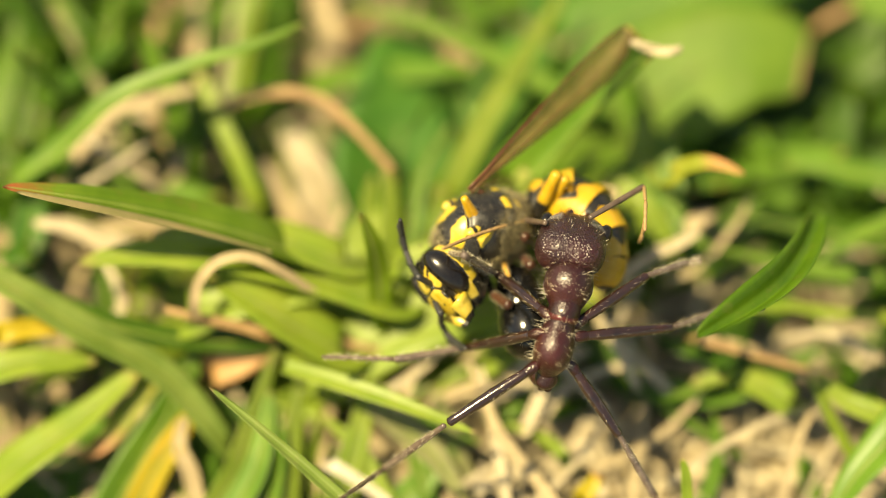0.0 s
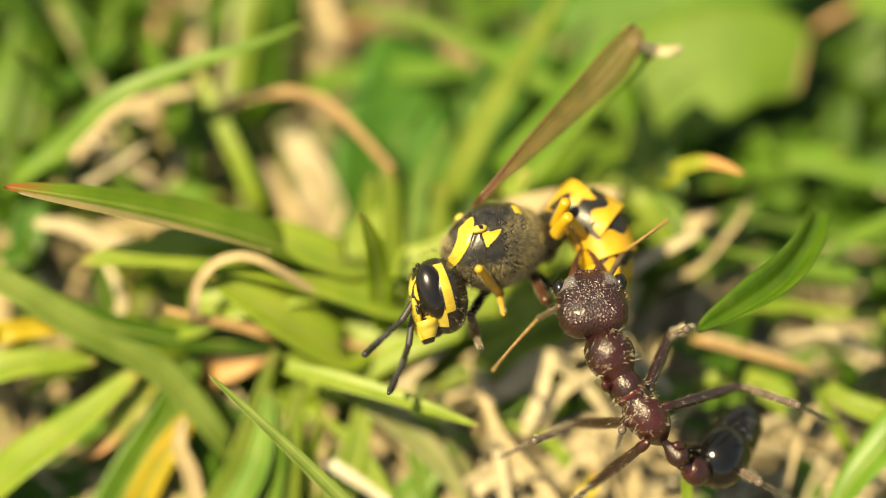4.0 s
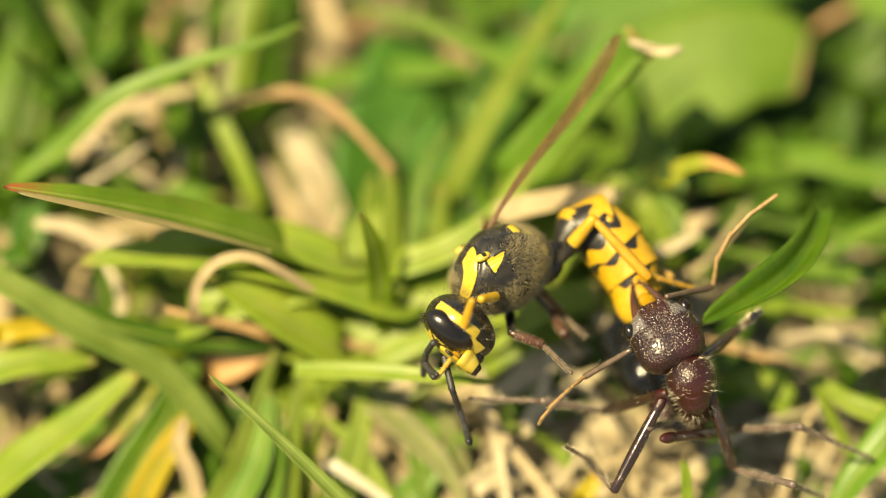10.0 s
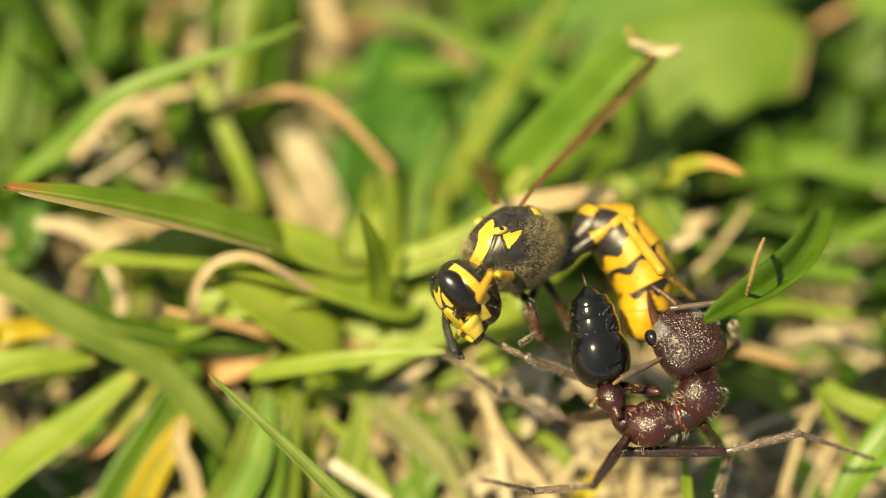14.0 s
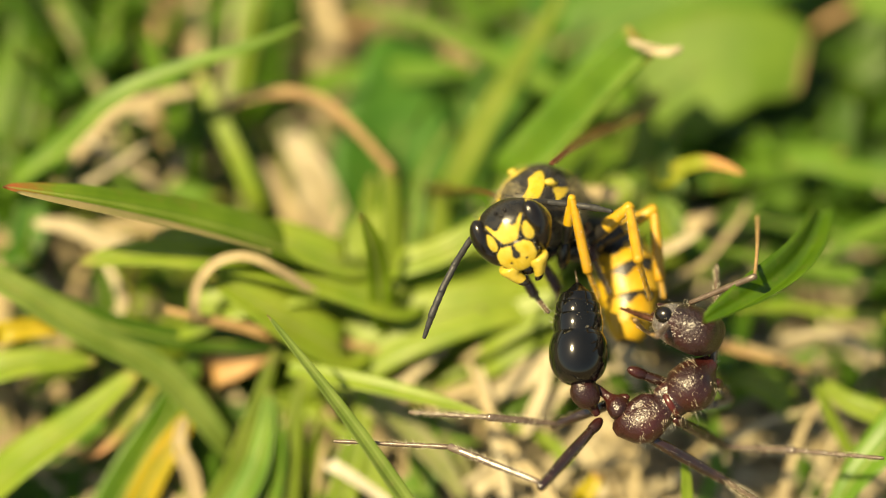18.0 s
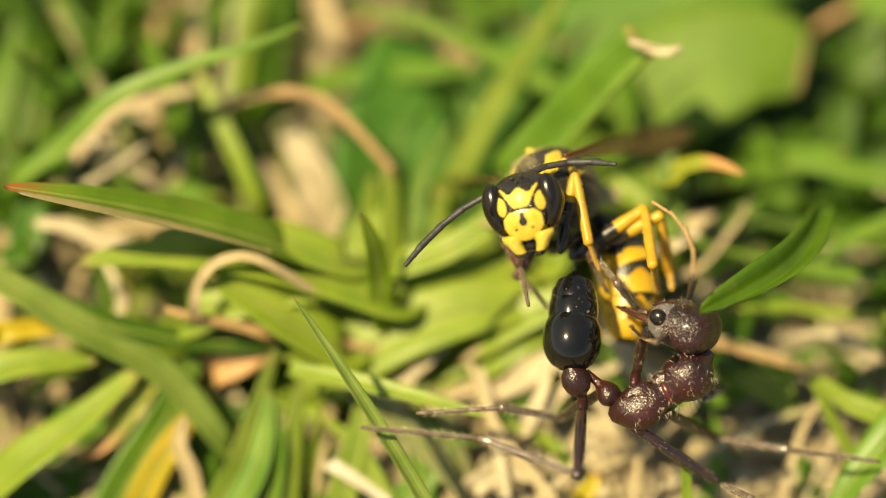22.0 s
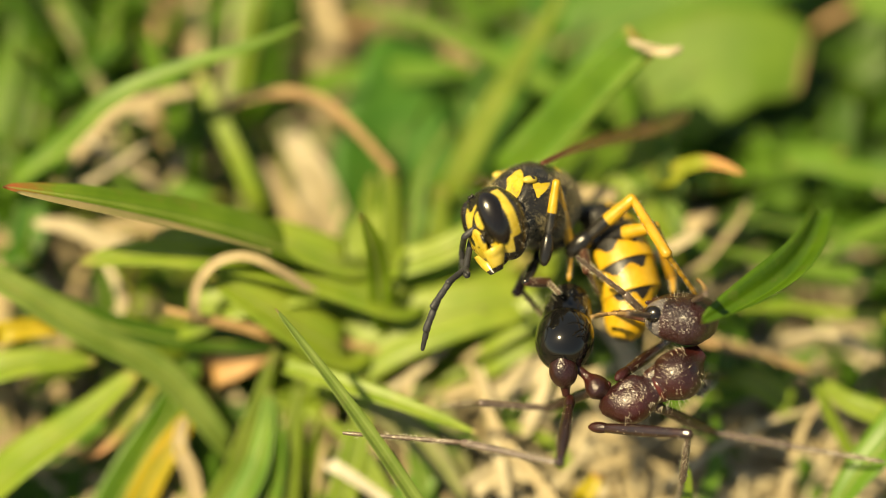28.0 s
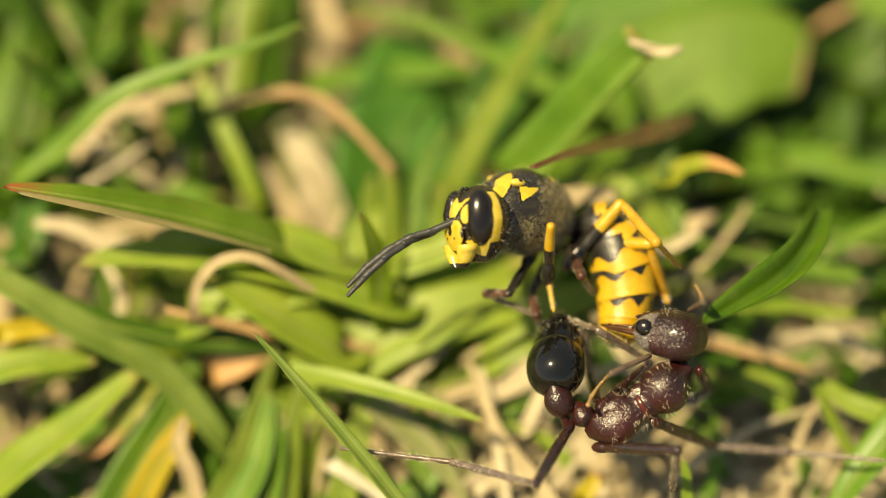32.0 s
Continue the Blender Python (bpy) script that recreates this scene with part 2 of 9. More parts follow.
def loft(rings, n, paint=None):
    """Closed rings, in mm, as (y, half width, half height, shift x, shift z), along y; capped. paint(x, y, z) gives a face its slot."""
    verts, faces, idx = [], [], []
    for y, rx, rz, cx, cz in rings:
        for k in range(n):
            a = 2 * math.pi * k / n
            verts.append((cx + rx * math.cos(a), y, cz + rz * math.sin(a)))
    for i in range(len(rings) - 1):
        for k in range(n):
            a, b = i * n + k, i * n + (k + 1) % n
            faces.append((a, a + n, b + n, b))
    faces.append(tuple(range(n)))
    faces.append(tuple(reversed(range((len(rings) - 1) * n, len(rings) * n))))
    idx = [0] * len(faces)
    marks = marks_of(verts, paint) if paint else None
    return [(x * MM, y * MM, z * MM) for x, y, z in verts], faces, idx, marks


def spline(keys, steps):
    """Smooth rows through the key rows."""
    out = []
    for i in range(len(keys) - 1):
        p0, p1, p2, p3 = keys[max(i - 1, 0)], keys[i], keys[i + 1], keys[min(i + 2, len(keys) - 1)]
        for s in range(steps):
            u = s / steps
            out.append(tuple(0.5 * (2 * b + (c - a) * u + (2 * a - 5 * b + 4 * c - d) * u * u + (3 * b - a - 3 * c + d) * u ** 3)
                             for a, b, c, d in zip(p0, p1, p2, p3)))
    out.append(tuple(keys[-1]))
    return out


def ball(rx, ry, rz, n=24, m=16, shape=None, paint=None, center=(0, 0, 0)):
    """A rounded body in mm; shape moves its points."""
    verts, faces, idx = [], [], []
    for i in range(1, m):
        th = math.pi * i / m
        for k in range(n):
            a = 2 * math.pi * k / n
            p = Vector((rx * math.sin(th) * math.cos(a), ry * math.cos(th), rz * math.sin(th) * math.sin(a)))
            verts.append(p)
    top, bot = len(verts), len(verts) + 1
    verts += [Vector((0, ry, 0)), Vector((0, -ry, 0))]
    if shape:
        verts = [Vector(shape(*v)) for v in verts]
    for i in range(m - 2):
        for k in range(n):
            a, b = i * n + k, i * n + (k + 1) % n
            faces.append((a, b, b + n, a + n))
    for k in range(n):
        faces.append((top, (k + 1) % n, k))
        faces.append((bot, (m - 2) * n + k, (m - 2) * n + (k + 1) % n))
    idx = [0] * len(faces)
    marks = marks_of(verts, paint) if paint else None
    c = Vector(center)
    return [tuple((v + c) * MM) for v in verts], faces, idx, marks


def roughen(geo, amount, scale, seed):
    """Uneven swellings and wrinkles on a body, in mm."""
    out = []
    for v in geo[0]:
        q = Vector(v) / MM
        d = Vector((q.x, 0, q.z))
        if d.length > 0.02:
            k = noise.noise(q * scale + Vector((seed, 0, 0))) + 0.5 * noise.noise(q * scale * 2.3 + Vector((0, seed, 0)))
            q += d.normalized() * amount * k
        out.append(tuple(q * MM))
    return (out,) + tuple(geo[1:])


def part(name, geo, mats, parent, label=""):
    ob = new(name, mesh_of(name, geo[0], geo[1], mats, geo[2], marks=geo[3] if len(geo) > 3 else None))
    ob.parent = parent
    return tagged(ob, label)


def bristles(name, parent, mat, count, where, length, seed, thick=0.012, label="", lean=0.4):
    """Fine hairs: where(rng) gives a root and its outward way, in mm."""
    rng = random.Random(seed)
    verts, faces = [], []
    for _ in range(count):
        p, d = where(rng)
        p, d = Vector(p), Vector(d).normalized()
        d = (d + Vector((rng.uniform(-1, 1), rng.uniform(-1, 1), rng.uniform(-1, 1))) * lean).normalized()
        side = d.orthogonal().normalized()
        up = d.cross(side)
        ln = length * rng.uniform(0.5, 1.2)
        i = len(verts)
        verts += [(p + side * thick) * MM, (p - side * thick * 0.5 + up * thick) * MM, (p - side * thick * 0.5 - up * thick) * MM, (p + d * ln) * MM]
        faces += [(i, i + 1, i + 3), (i + 1, i + 2, i + 3), (i + 2, i, i + 3)]
    return part(name, (verts, faces, [0] * len(faces)), mat, parent, label)


# ---- ground ----
def ground_height(x, y):
    """Metres; bumpy near the animals, level far away."""
    r = math.hypot(x, y)
    k = max(0.0, 1 - r / 0.09)
    h = 0.0016 * noise.noise(Vector((x * 90, y * 90, 3.1))) + 0.0009 * noise.noise(Vector((x * 260, y * 260, 7.7)))
    h += 0.0005 * noise.noise(Vector((x * 700, y * 700, 1.7)))
    return h * min(1.0, k * 3) - 0.0032


def build_ground():
    half = 85
    line = [0.00055 * i if abs(i) <= 70 else math.copysign(0.0385 * 1.55 ** (abs(i) - 70), i) for i in range(-half, half + 1)]
    n = len(line)
    verts = [(x, y + 0.004, ground_height(x, y + 0.004)) for y in line for x in line]
    faces = [(j * n + i, j * n + i + 1, (j + 1) * n + i + 1, (j + 1) * n + i) for j in range(n - 1) for i in range(n - 1)]
    tagged(new("ground", mesh_of("ground", verts, faces, SOIL)), "dry brown soil with crumbs under grass and straw", "ground", kind="structure")


build_ground()


# ---- plants ----
def ribbon(pts, width, fold=0.25, face=(0, 0, 1), twist=0.0, thick=0.07, taper=(0.55, 0.0), belly=0.5, steps=7, wav=0.0):
    """A blade in mm on the stage: a line of points, its greatest width, how it folds along the middle, where its upper side faces.
    taper: share of the width at foot and at tip."""
    line = [Vector(p) for p in spline(pts, steps)]
    n = len(line)
    across = [-1, -0.72, -0.38, 0, 0.38, 0.72, 1]
    verts, uv, faces = [], [], []
    for side in (1, -1):
        for i, p in enumerate(line):
            u = i / (n - 1)
            tg = (line[min(i + 1, n - 1)] - line[max(i - 1, 0)]).normalized()
            nn = Vector(face)
            nn = (nn - tg * nn.dot(tg)).normalized()
            sd = tg.cross(nn).normalized()
            ang = radians(twist) * (u - 0.5)
            sd, nn = sd * math.cos(ang) + nn * math.sin(ang), nn * math.cos(ang) - sd * math.sin(ang)
            if u < belly:
                w = taper[0] + (1 - taper[0]) * math.sin(u / belly * math.pi / 2)
            else:
                w = taper[1] + (1 - taper[1]) * math.cos((u - belly) / (1 - belly) * math.pi / 2) ** 0.62
            w = max(w, 0.02) * width / 2
            for a in across:
                lift = fold * w * (abs(a) - 0.35) + wav * w * math.sin(u * 9 + a * 2)
                q = p + sd * a * w + nn * (lift + side * thick / 2 * (1 - 0.8 * abs(a)))
                verts.append(q)
                uv.append((a * 0.5 + 0.5, u))
    k = len(across)
    m = n * k
    for i in range(n - 1):
        for j in range(k - 1):
            a = i * k + j
            faces.append((a, a + 1, a + k + 1, a + k))
            faces.append((m + a, m + a + k, m + a + k + 1, m + a + 1))
        for j in (0, k - 1):
            a = i * k + j
            q = (a, a + k, m + a + k, m + a)
            faces.append(q if j == 0 else q[::-1])
    faces.append(tuple(list(range(k)) + list(reversed(range(m, m + k)))))
    faces.append(tuple(list(reversed(range(m - k, m))) + list(range(2 * m - k, 2 * m))))
    return verts, faces, uv


def blade(name, pts, width, mat, label, category="grass blade", group="grass blades", **kw):
    """A plant blade as a thing; its origin is at its foot."""
    verts, faces, uv = ribbon(pts, width, **kw)
    foot = at(pts[0])
    verts = [at(v) - foot for v in verts]
    ob = new(name, mesh_of(name, verts, faces, mat, uv=uv))
    ob.location = foot
    return tagged(ob, label, category, group)


def add_midrib(leaf, pts, width, fold, face, mat=None, thin=0.16):
    """The raised middle vein of a leaf, as a part of it."""
    n = Vector(face).normalized()
    line = spline(pts, 5)
    last = len(line) - 1
    pts2 = []
    for i, q in enumerate(line[::5]):
        u = i * 5 / last
        half = width / 2 * (0.55 + 0.45 * math.sin(min(1.0, u / 0.6) * math.pi / 2)) * (1 if u < 0.7 else 1.0 - 0.6 * (u - 0.7) / 0.3)
        pts2.append(tuple(Vector(q) + n * (0.06 - 0.35 * fold * half)))
    verts, faces, uv = ribbon(pts2, thin, fold=0.0, face=face, thick=0.12, taper=(1.0, 0.3), steps=6)
    rib = new("midrib", mesh_of("midrib", [at(v) - leaf.location for v in verts], faces, mat or PALEGREEN, uv=uv))
    rib.parent = leaf
    return tagged(rib, "pale raised middle vein")


def tuft_stuff(name, label, category, mat, count, seed, place, length, width, flat, curl=0.35):
    """Many blades or straws in one mesh. place(rng) gives a spot on the soil in metres."""
    rng = random.Random(seed)
    inv = STAGE.inverted()
    verts, faces, uv = [], [], []
    for _ in range(count):
        x, y = place(rng)
        z = ground_height(x, y)
        ln = length * rng.uniform(0.5, 1.3)
        a = rng.uniform(0, 2 * math.pi)
        el = radians(rng.uniform(*flat))
        d = Vector((math.cos(a) * math.cos(el), math.sin(a) * math.cos(el), math.sin(el)))
        bend = Vector((rng.uniform(-1, 1), rng.uniform(-1, 1), rng.uniform(-0.8, 0.2))) * curl
        p0 = Vector((x, y, z + 0.0003)) / MM
        pts = [p0 + d * ln * s + bend * ln * s * s for s in (0, 0.35, 0.7, 1.0)]
        pts = [Vector((p.x, p.y, max(p.z, ground_height(p.x * MM, p.y * MM) / MM + 0.25))) for p in pts]
        pts = [tuple(inv @ (p * MM) / MM) for p in pts]
        v, f, t = ribbon(pts, width * rng.uniform(0.6, 1.4), fold=rng.uniform(0.1, 0.5), face=(rng.uniform(-0.5, 0.5), rng.uniform(0, 0.8), 1),
                         twist=rng.uniform(-60, 60), taper=(0.6, rng.choice((0.0, 0.3))), steps=3)
        o = len(verts)
        verts += [at(q) for q in v]
        faces += [tuple(i + o for i in g) for g in f]
        uv += t
    ob = new(name, mesh_of(name, verts, faces, mat, uv=uv))
    return tagged(ob, label, category, kind="stuff")


def around(x0, x1, y0, y1):
    return lambda rng: (rng.uniform(x0, x1), rng.uniform(y0, y1))


def rooted(pts):
    """Adds a foot that runs back and down from the first point into the soil."""
    p = Vector(pts[0])
    w = at(p)
    drop = (w.z + 0.0031) / math.sin(TILT) / MM
    if drop < 0.3:
        return list(pts)
    return [tuple(p + Vector((0, -0.06 * drop, -0.97 * drop))), tuple(p + Vector((0, -0.02 * drop, -0.45 * drop)))] + list(pts)


def grass(pts, width, mat, label, category="grass blade", **kw):
    kw.setdefault("taper", (0.8, 0.0))
    line = rooted(pts)
    made = blade("grass_blade", line, width, mat, label, category, **kw)
    if width >= 0.8:
        add_midrib(made, line, width, kw.get("fold", 0.25), kw.get("face", (0, 0, 1)), VEINGREEN, 0.10 + 0.02 * width)
    return made


def straw(pts, width, mat, label, **kw):
    kw.setdefault("taper", (0.7, 0.4))
    kw.setdefault("fold", 0.5)
    return blade("straw", rooted(pts), width, mat, label, "straw", "dry straws", **kw)


# the large blades round the fight
leaf = grass([(-4.05, -1.84, -8.67), (-5.16, -0.67, -6.28), (-7.15, 0.36, -4.08), (-10.27, 1.27, -2.73), (-14.02, 2, -1.25), (-17.41, 2.46, -0.24)], 2.5, REDTIP, "broad green grass blade with a red tip and a dry margin", face=(0.1, 0.75, 0.75), fold=0.35, belly=0.35)
margin = blade("margin", [(-6.89, -0.11, -3.10), (-10.22, 0.81, -1.80), (-13.08, 1.46, -0.70), (-15.05, 1.88, -0.10), (-16.82, 2.25, 0.15)], 0.42, DRYMARGIN, "pinkish dry margin", "", "", taper=(0.3, 0.2), face=(0.1, 0.75, 0.75), fold=0.1)
margin.parent = leaf
margin.location -= leaf.location
grass([(-5.19, -3.68, -7.47), (-8.38, -3.82, -6.36), (-12.02, -3.46, -5.46), (-15.62, -2.15, -4.67), (-19.21, -0.32, -3.92)], 1.35, DEEP_AND_SHADE, "dark green grass blade lying low", face=(0, 0.7, 0.7), belly=0.5)
grass([(-8.83, -8.02, -6.00), (-10.64, -5.71, -5.40), (-12.22, -4.44, -5.00), (-14.46, -3.28, -4.40), (-16.48, -2.03, -4.00), (-18.51, -0.89, -3.80)], 1.45, PALEGREEN, "pale green grass blade with a dry edge", face=(0, 0.5, 0.85), taper=(0.22, 0.6), belly=0.7, fold=0.3)
grass([(-19.42, -10.68, -6.16), (-17.01, -8.55, -4.86), (-14.73, -6.95, -4.98), (-12.23, -4.79, -5.28)], 2.15, LIME, "light green broad grass blade", face=(-0.3, 0.6, 0.8), belly=0.45, taper=(0.9, 0.1))
grass([(-11.38, -4.58, -6.37), (-12.61, -6.41, -5.82), (-13.64, -7.79, -5.81), (-14.79, -8.59, -5.84)], 0.9, ORANGETIP, "green grass blade with a dry yellow tip", face=(0.3, 0.3, 0.9))
grass([(-13.68, -11.26, -6.29), (-12.41, -8.95, -6.24), (-11.15, -6.66, -6.36), (-10.01, -3.9, -6.7)], 2.3, GREEN, "dark green broad blade in shade", face=(0.5, 0.3, 0.8), belly=0.5)
grass([(-12.74, -11.25, -6.13), (-11.81, -9.16, -5.81), (-10.65, -7.32, -5.71), (-10.08, -6.29, -5.79)], 1.25, YELLOWING, "yellow and orange withering grass blade", face=(0.3, 0.2, 0.9))
straw([(-9.98, -10.67, -5.99), (-10.24, -9.16, -5.81), (-10.7, -8.01, -5.71), (-10.53, -6.86, -5.6)], 0.7, STRAW, "curled beige dead grass blade")
grass([(-9.74, -11.23, -5.8), (-8.59, -9.39, -5.7), (-7.78, -7.09, -5.65), (-6.76, -3.88, -5.89)], 1.35, LIME, "upright green grass blade", face=(0.6, 0.2, 0.8))
grass([(-8.93, -11.22, -5.64), (-7.65, -9.14, -5.32), (-7.2, -7.31, -5.38), (-7.06, -5.71, -5.5)], 1.3, GREEN, "short light green grass blade", face=(-0.5, 0.2, 0.8))
grass([(-6.41, -11.24, -5.96), (-6.25, -8.93, -5.76), (-6.02, -6.87, -5.76), (-5.61, -4.58, -6.05)], 1.1, LIME, "upright light green grass blade", face=(0.5, 0.2, 0.8))
grass([(-7.21, -11, -5.75), (-6.84, -9.16, -5.65), (-6.7, -7.77, -5.49), (-6.97, -5.94, -5.55)], 1.1, GREEN, "upright green grass blade", face=(-0.6, 0.2, 0.8))
grass([(-5.15, -10.68, -6.16), (-5.25, -8.72, -6.19), (-5.15, -7.34, -6.2), (-4.81, -5.97, -6.37)], 0.6, LIME, "narrow light green grass blade", face=(0.7, 0.2, 0.7))
straw([(-10.02, -2.72, -4.41), (-9.87, -1.46, -3.63), (-9.05, -0.53, -3.25), (-7.80, -0.32, -3.20), (-6.46, -0.93, -3.67), (-5.12, -1.80, -4.52)], 0.42, STRAW, "arched pale dry grass blade", taper=(0.7, 0.7), face=(0, 0.2, 1))
grass([(-4.00, -4.23, -6.00), (-5.81, -3.19, -5.11), (-7.51, -2.14, -4.54), (-9.34, -1.00, -4.44)], 2.1, LIME, "wide light green leaf under an arched straw", face=(0, 0.5, 0.85), taper=(0.7, 0.3))
grass([(-1.93, -2.27, -5.74), (-5.12, -1.12, -4.98), (-8.76, -0.32, -4.47), (-12.18, -0.21, -4.28), (-14.67, -0.57, -4.20)], 2.0, LIME, "light green grass blade with a reddish tip", face=(0, 0.6, 0.8), taper=(0.8, 0.0))
straw([(-6.97, -3.58, -5.40), (-8.10, -3.18, -5.00), (-9.69, -2.83, -4.80), (-11.29, -2.45, -4.80)], 0.45, RUST, "rusty brown dead grass stalk", face=(0, 0.4, 0.9), fold=0.4, taper=(0.7, 0.5))
blade("dead_leaf", rooted([(-9.42, -4.94, -6.94), (-8.51, -4.7, -6.56), (-7.29, -4.17, -6.6)]), 1.4, ORANGEBROWN, "curled orange-brown dead leaf", "dead leaf", "dead leaves", taper=(0.5, 0.4), fold=0.3)
grass([(-2.49, -2.97, -6.16), (-2.6, -1.12, -4.59), (-2.86, 0.25, -3.29), (-3.3, 1.42, -2.36)], 1.05, BRIGHTTIP, "short pointed green blade with a red tip", face=(0.2, 0.3, 0.9), taper=(0.9, 0.0))
grass([(-2.18, -2.76, -8.07), (-2.13, -0.21, -7.81), (-2.18, 1.41, -7.76), (-2.23, 3.36, -7.8)], 1.0, LIME, "upright light green grass stem", face=(0.5, 0.1, 0.9), taper=(1, 0.5))
grass([(-0.37, -2.76, -8.07), (-0.28, -0.67, -7.91), (-0.19, 0.95, -8.03), (-0.09, 2.58, -8.15)], 1.1, LIME, "upright light green grass stem", face=(0.4, 0.1, 0.9), taper=(1, 0.3))
grass([(-3.36, -2.77, -8.88), (-3.12, -0.21, -8.62), (-3.07, 1.65, -8.69), (-2.89, 3.05, -8.69)], 1.1, LIME, "upright light green grass blade", face=(0.4, 0.1, 0.9))
grass([(-5.21, -5.8, -8.6), (-2.18, -3.68, -7.47), (1.06, -2.29, -7.15), (4.54, -1.6, -7.64)], 3.0, LIME, "wide yellow-green leaf lying flat", face=(0, 0.5, 0.9), belly=0.5, taper=(0.5, 0.2))
grass([(-3.35, -0.91, -8.62), (-1.49, -1.84, -8.18), (1.07, -2.53, -8.02), (4.09, -3.47, -8.39)], 2.6, LIME, "yellow-green leaf lying flat", face=(0, 0.6, 0.8), taper=(0.7, 0.3))
grass([(-5.21, -5.09, -8.44), (-2.42, -4.87, -8.71), (0.84, -4.63, -8.66), (4.1, -3.71, -8.93)], 1.6, GREEN, "green leaf lying flat under the wasp", face=(0, 0.5, 0.9))
grass([(-7.11, -3.72, -9.42), (-5.22, -2.31, -8.94), (-3.82, -1.38, -8.89), (-1.96, 0.02, -9.22)], 2.2, LIME, "light green leaf among the stems", face=(0, 0.6, 0.8), taper=(0.6, 0.2))
grass([(-0.56, -1.38, -9.71), (1.78, -0.91, -9.44), (4.11, -1.38, -9.38), (6.45, -3.25, -9.32)], 2.6, LIME, "yellow-green leaf in the turf", face=(0, 0.6, 0.8), taper=(0.6, 0.3))
grass([(-7.26, -3.91, -7.19), (-5.63, -4.25, -6.78), (-3.78, -5.17, -6.67), (-1.01, -6.43, -6.47)], 1.3, LIME, "light green leaf low in the turf", face=(0, 0.6, 0.8), taper=(0.6, 0.2))
grass([(-3.77, -0.66, -5.69), (-6.50, 0.37, -5.12), (-8.78, 0.59, -4.91), (-11.76, 0.49, -5.10)], 1.8, LIME, "light green leaf below a broad blade", face=(0, 0.6, 0.8), taper=(0.6, 0.2))
straw([(-0.32, -3.67, -6.81), (-1.48, -4.59, -6.7), (-2.86, -5.05, -6.81), (-4.02, -4.6, -7.03)], 0.81, RUST, "peach-coloured dead grass blade lying flat", taper=(0.5, 0.4), face=(0, 0.4, 0.9), fold=0.2)
straw([(-4.25, -3.44, -7.09), (-4.02, -4.59, -6.86), (-3.32, -6.43, -6.47)], 0.56, PALESTRAW, "broad pale dry straw in the litter", face=(0, 0.4, 0.9))
grass([(1.29, -10.57, -6.29), (0.6, -8.72, -6.19), (0.14, -6.88, -6.25), (-0.55, -5.51, -6.59)], 1.0, FADED, "faded grey-green grass blade", face=(0.2, 0.4, 0.9))
grass([(-1.93, -10.54, -5.8), (-0.55, -9.17, -5.97), (0.37, -7.8, -6.14)], 1.3, GREEN, "short green blade in the straw", face=(0.2, 0.4, 0.9))
straw([(-3.31, -6.77, -6.23), (-2.16, -5.73, -6.31), (-0.78, -4.82, -6.43), (0.37, -3.67, -6.81)], 0.31, PALESTRAW, "pale dry straw leaning on a leaf")
straw([(-5.16, -3.44, -6.6), (-3.55, -3.89, -6.38), (-1.94, -4.24, -6.46), (0.14, -4.25, -6.78)], 0.26, RUST, "thin reddish dead grass stalk")
straw([(-1.93, -6.88, -6.09), (-1.47, -5.73, -6.31), (-1.13, -4.59, -6.54), (-1.13, -3.44, -6.92)], 0.37, STRAW, "beige straw standing in the turf")
straw([(0.83, -4.59, -6.86), (1.99, -3.67, -6.81), (3.14, -3.09, -6.84), (4.07, -2.29, -7.15)], 0.25, STRAW, "thin beige straw on a leaf")
straw([(-12.59, 0.02, -7.43), (-13.96, 0.37, -7.02), (-15.34, 0.95, -7.05), (-16.75, 1.06, -7.35)], 0.8, PALESTRAW, "pale folded straw under a blade", taper=(0.3, 0.2))
straw([(-13.75, -3.22, -7.36), (-13.14, -2.29, -6.98), (-13.48, -1.13, -6.88), (-14.08, -0.21, -7.16)], 0.4, PALESTRAW, "thin pale straw in shade")
straw([(-3.34, -2.29, -7.64), (-4.26, -0.67, -7.59), (-4.5, 0.49, -7.81), (-4.04, 1.88, -8.14)], 0.31, STRAW, "beige straw among the stems")
straw([(-0.56, 0.26, -8.68), (-1.26, -0.67, -8.4), (-2.18, -1.83, -8.02), (-3.34, -2.76, -7.74)], 0.4, RUST, "thin rusty straw among the stems")
straw([(9.18, -1.37, -7.75), (10.56, -0.67, -7.59), (11.96, 0.95, -7.7), (12.68, 2.11, -8.09)], 0.28, STRAW, "thin beige straw behind the blade")
straw([(17.92, -4.59, -6.86), (16.54, -3.67, -6.98), (15.16, -3.44, -7.09), (13.78, -3.68, -7.14)], 0.31, PALESTRAW, "pale dry straw in the litter")
straw([(9.09, -9.61, -5.59), (10.93, -8.24, -5.76), (13.01, -7.1, -5.98), (15.34, -6.42, -6.31)], 0.31, PALESTRAW, "long pale straw on the litter")
straw([(6.11, -8.93, -5.76), (7.72, -8.25, -5.92), (9.11, -7.34, -6.2), (10.5, -5.97, -6.37)], 0.37, STRAW, "beige straw on the litter")
straw([(13.65, -10.29, -5.26), (14.12, -8.69, -5.38), (14.6, -7.32, -5.71), (15.55, -5.73, -6.15)], 0.37, STRAW, "beige straw on the litter")
straw([(3.34, -10.51, -5.15), (4.72, -9.37, -5.37), (5.88, -8.01, -5.71), (6.81, -6.42, -6.15)], 0.31, PALESTRAW, "pale straw on the litter")
grass([(1.3, -1.84, -8.34), (2, 0.49, -8.46), (2.7, 2.59, -8.8), (3.06, 4.7, -9.3)], 1.1, LIME, "light green blade behind the wasp", face=(0.3, 0.3, 0.9))
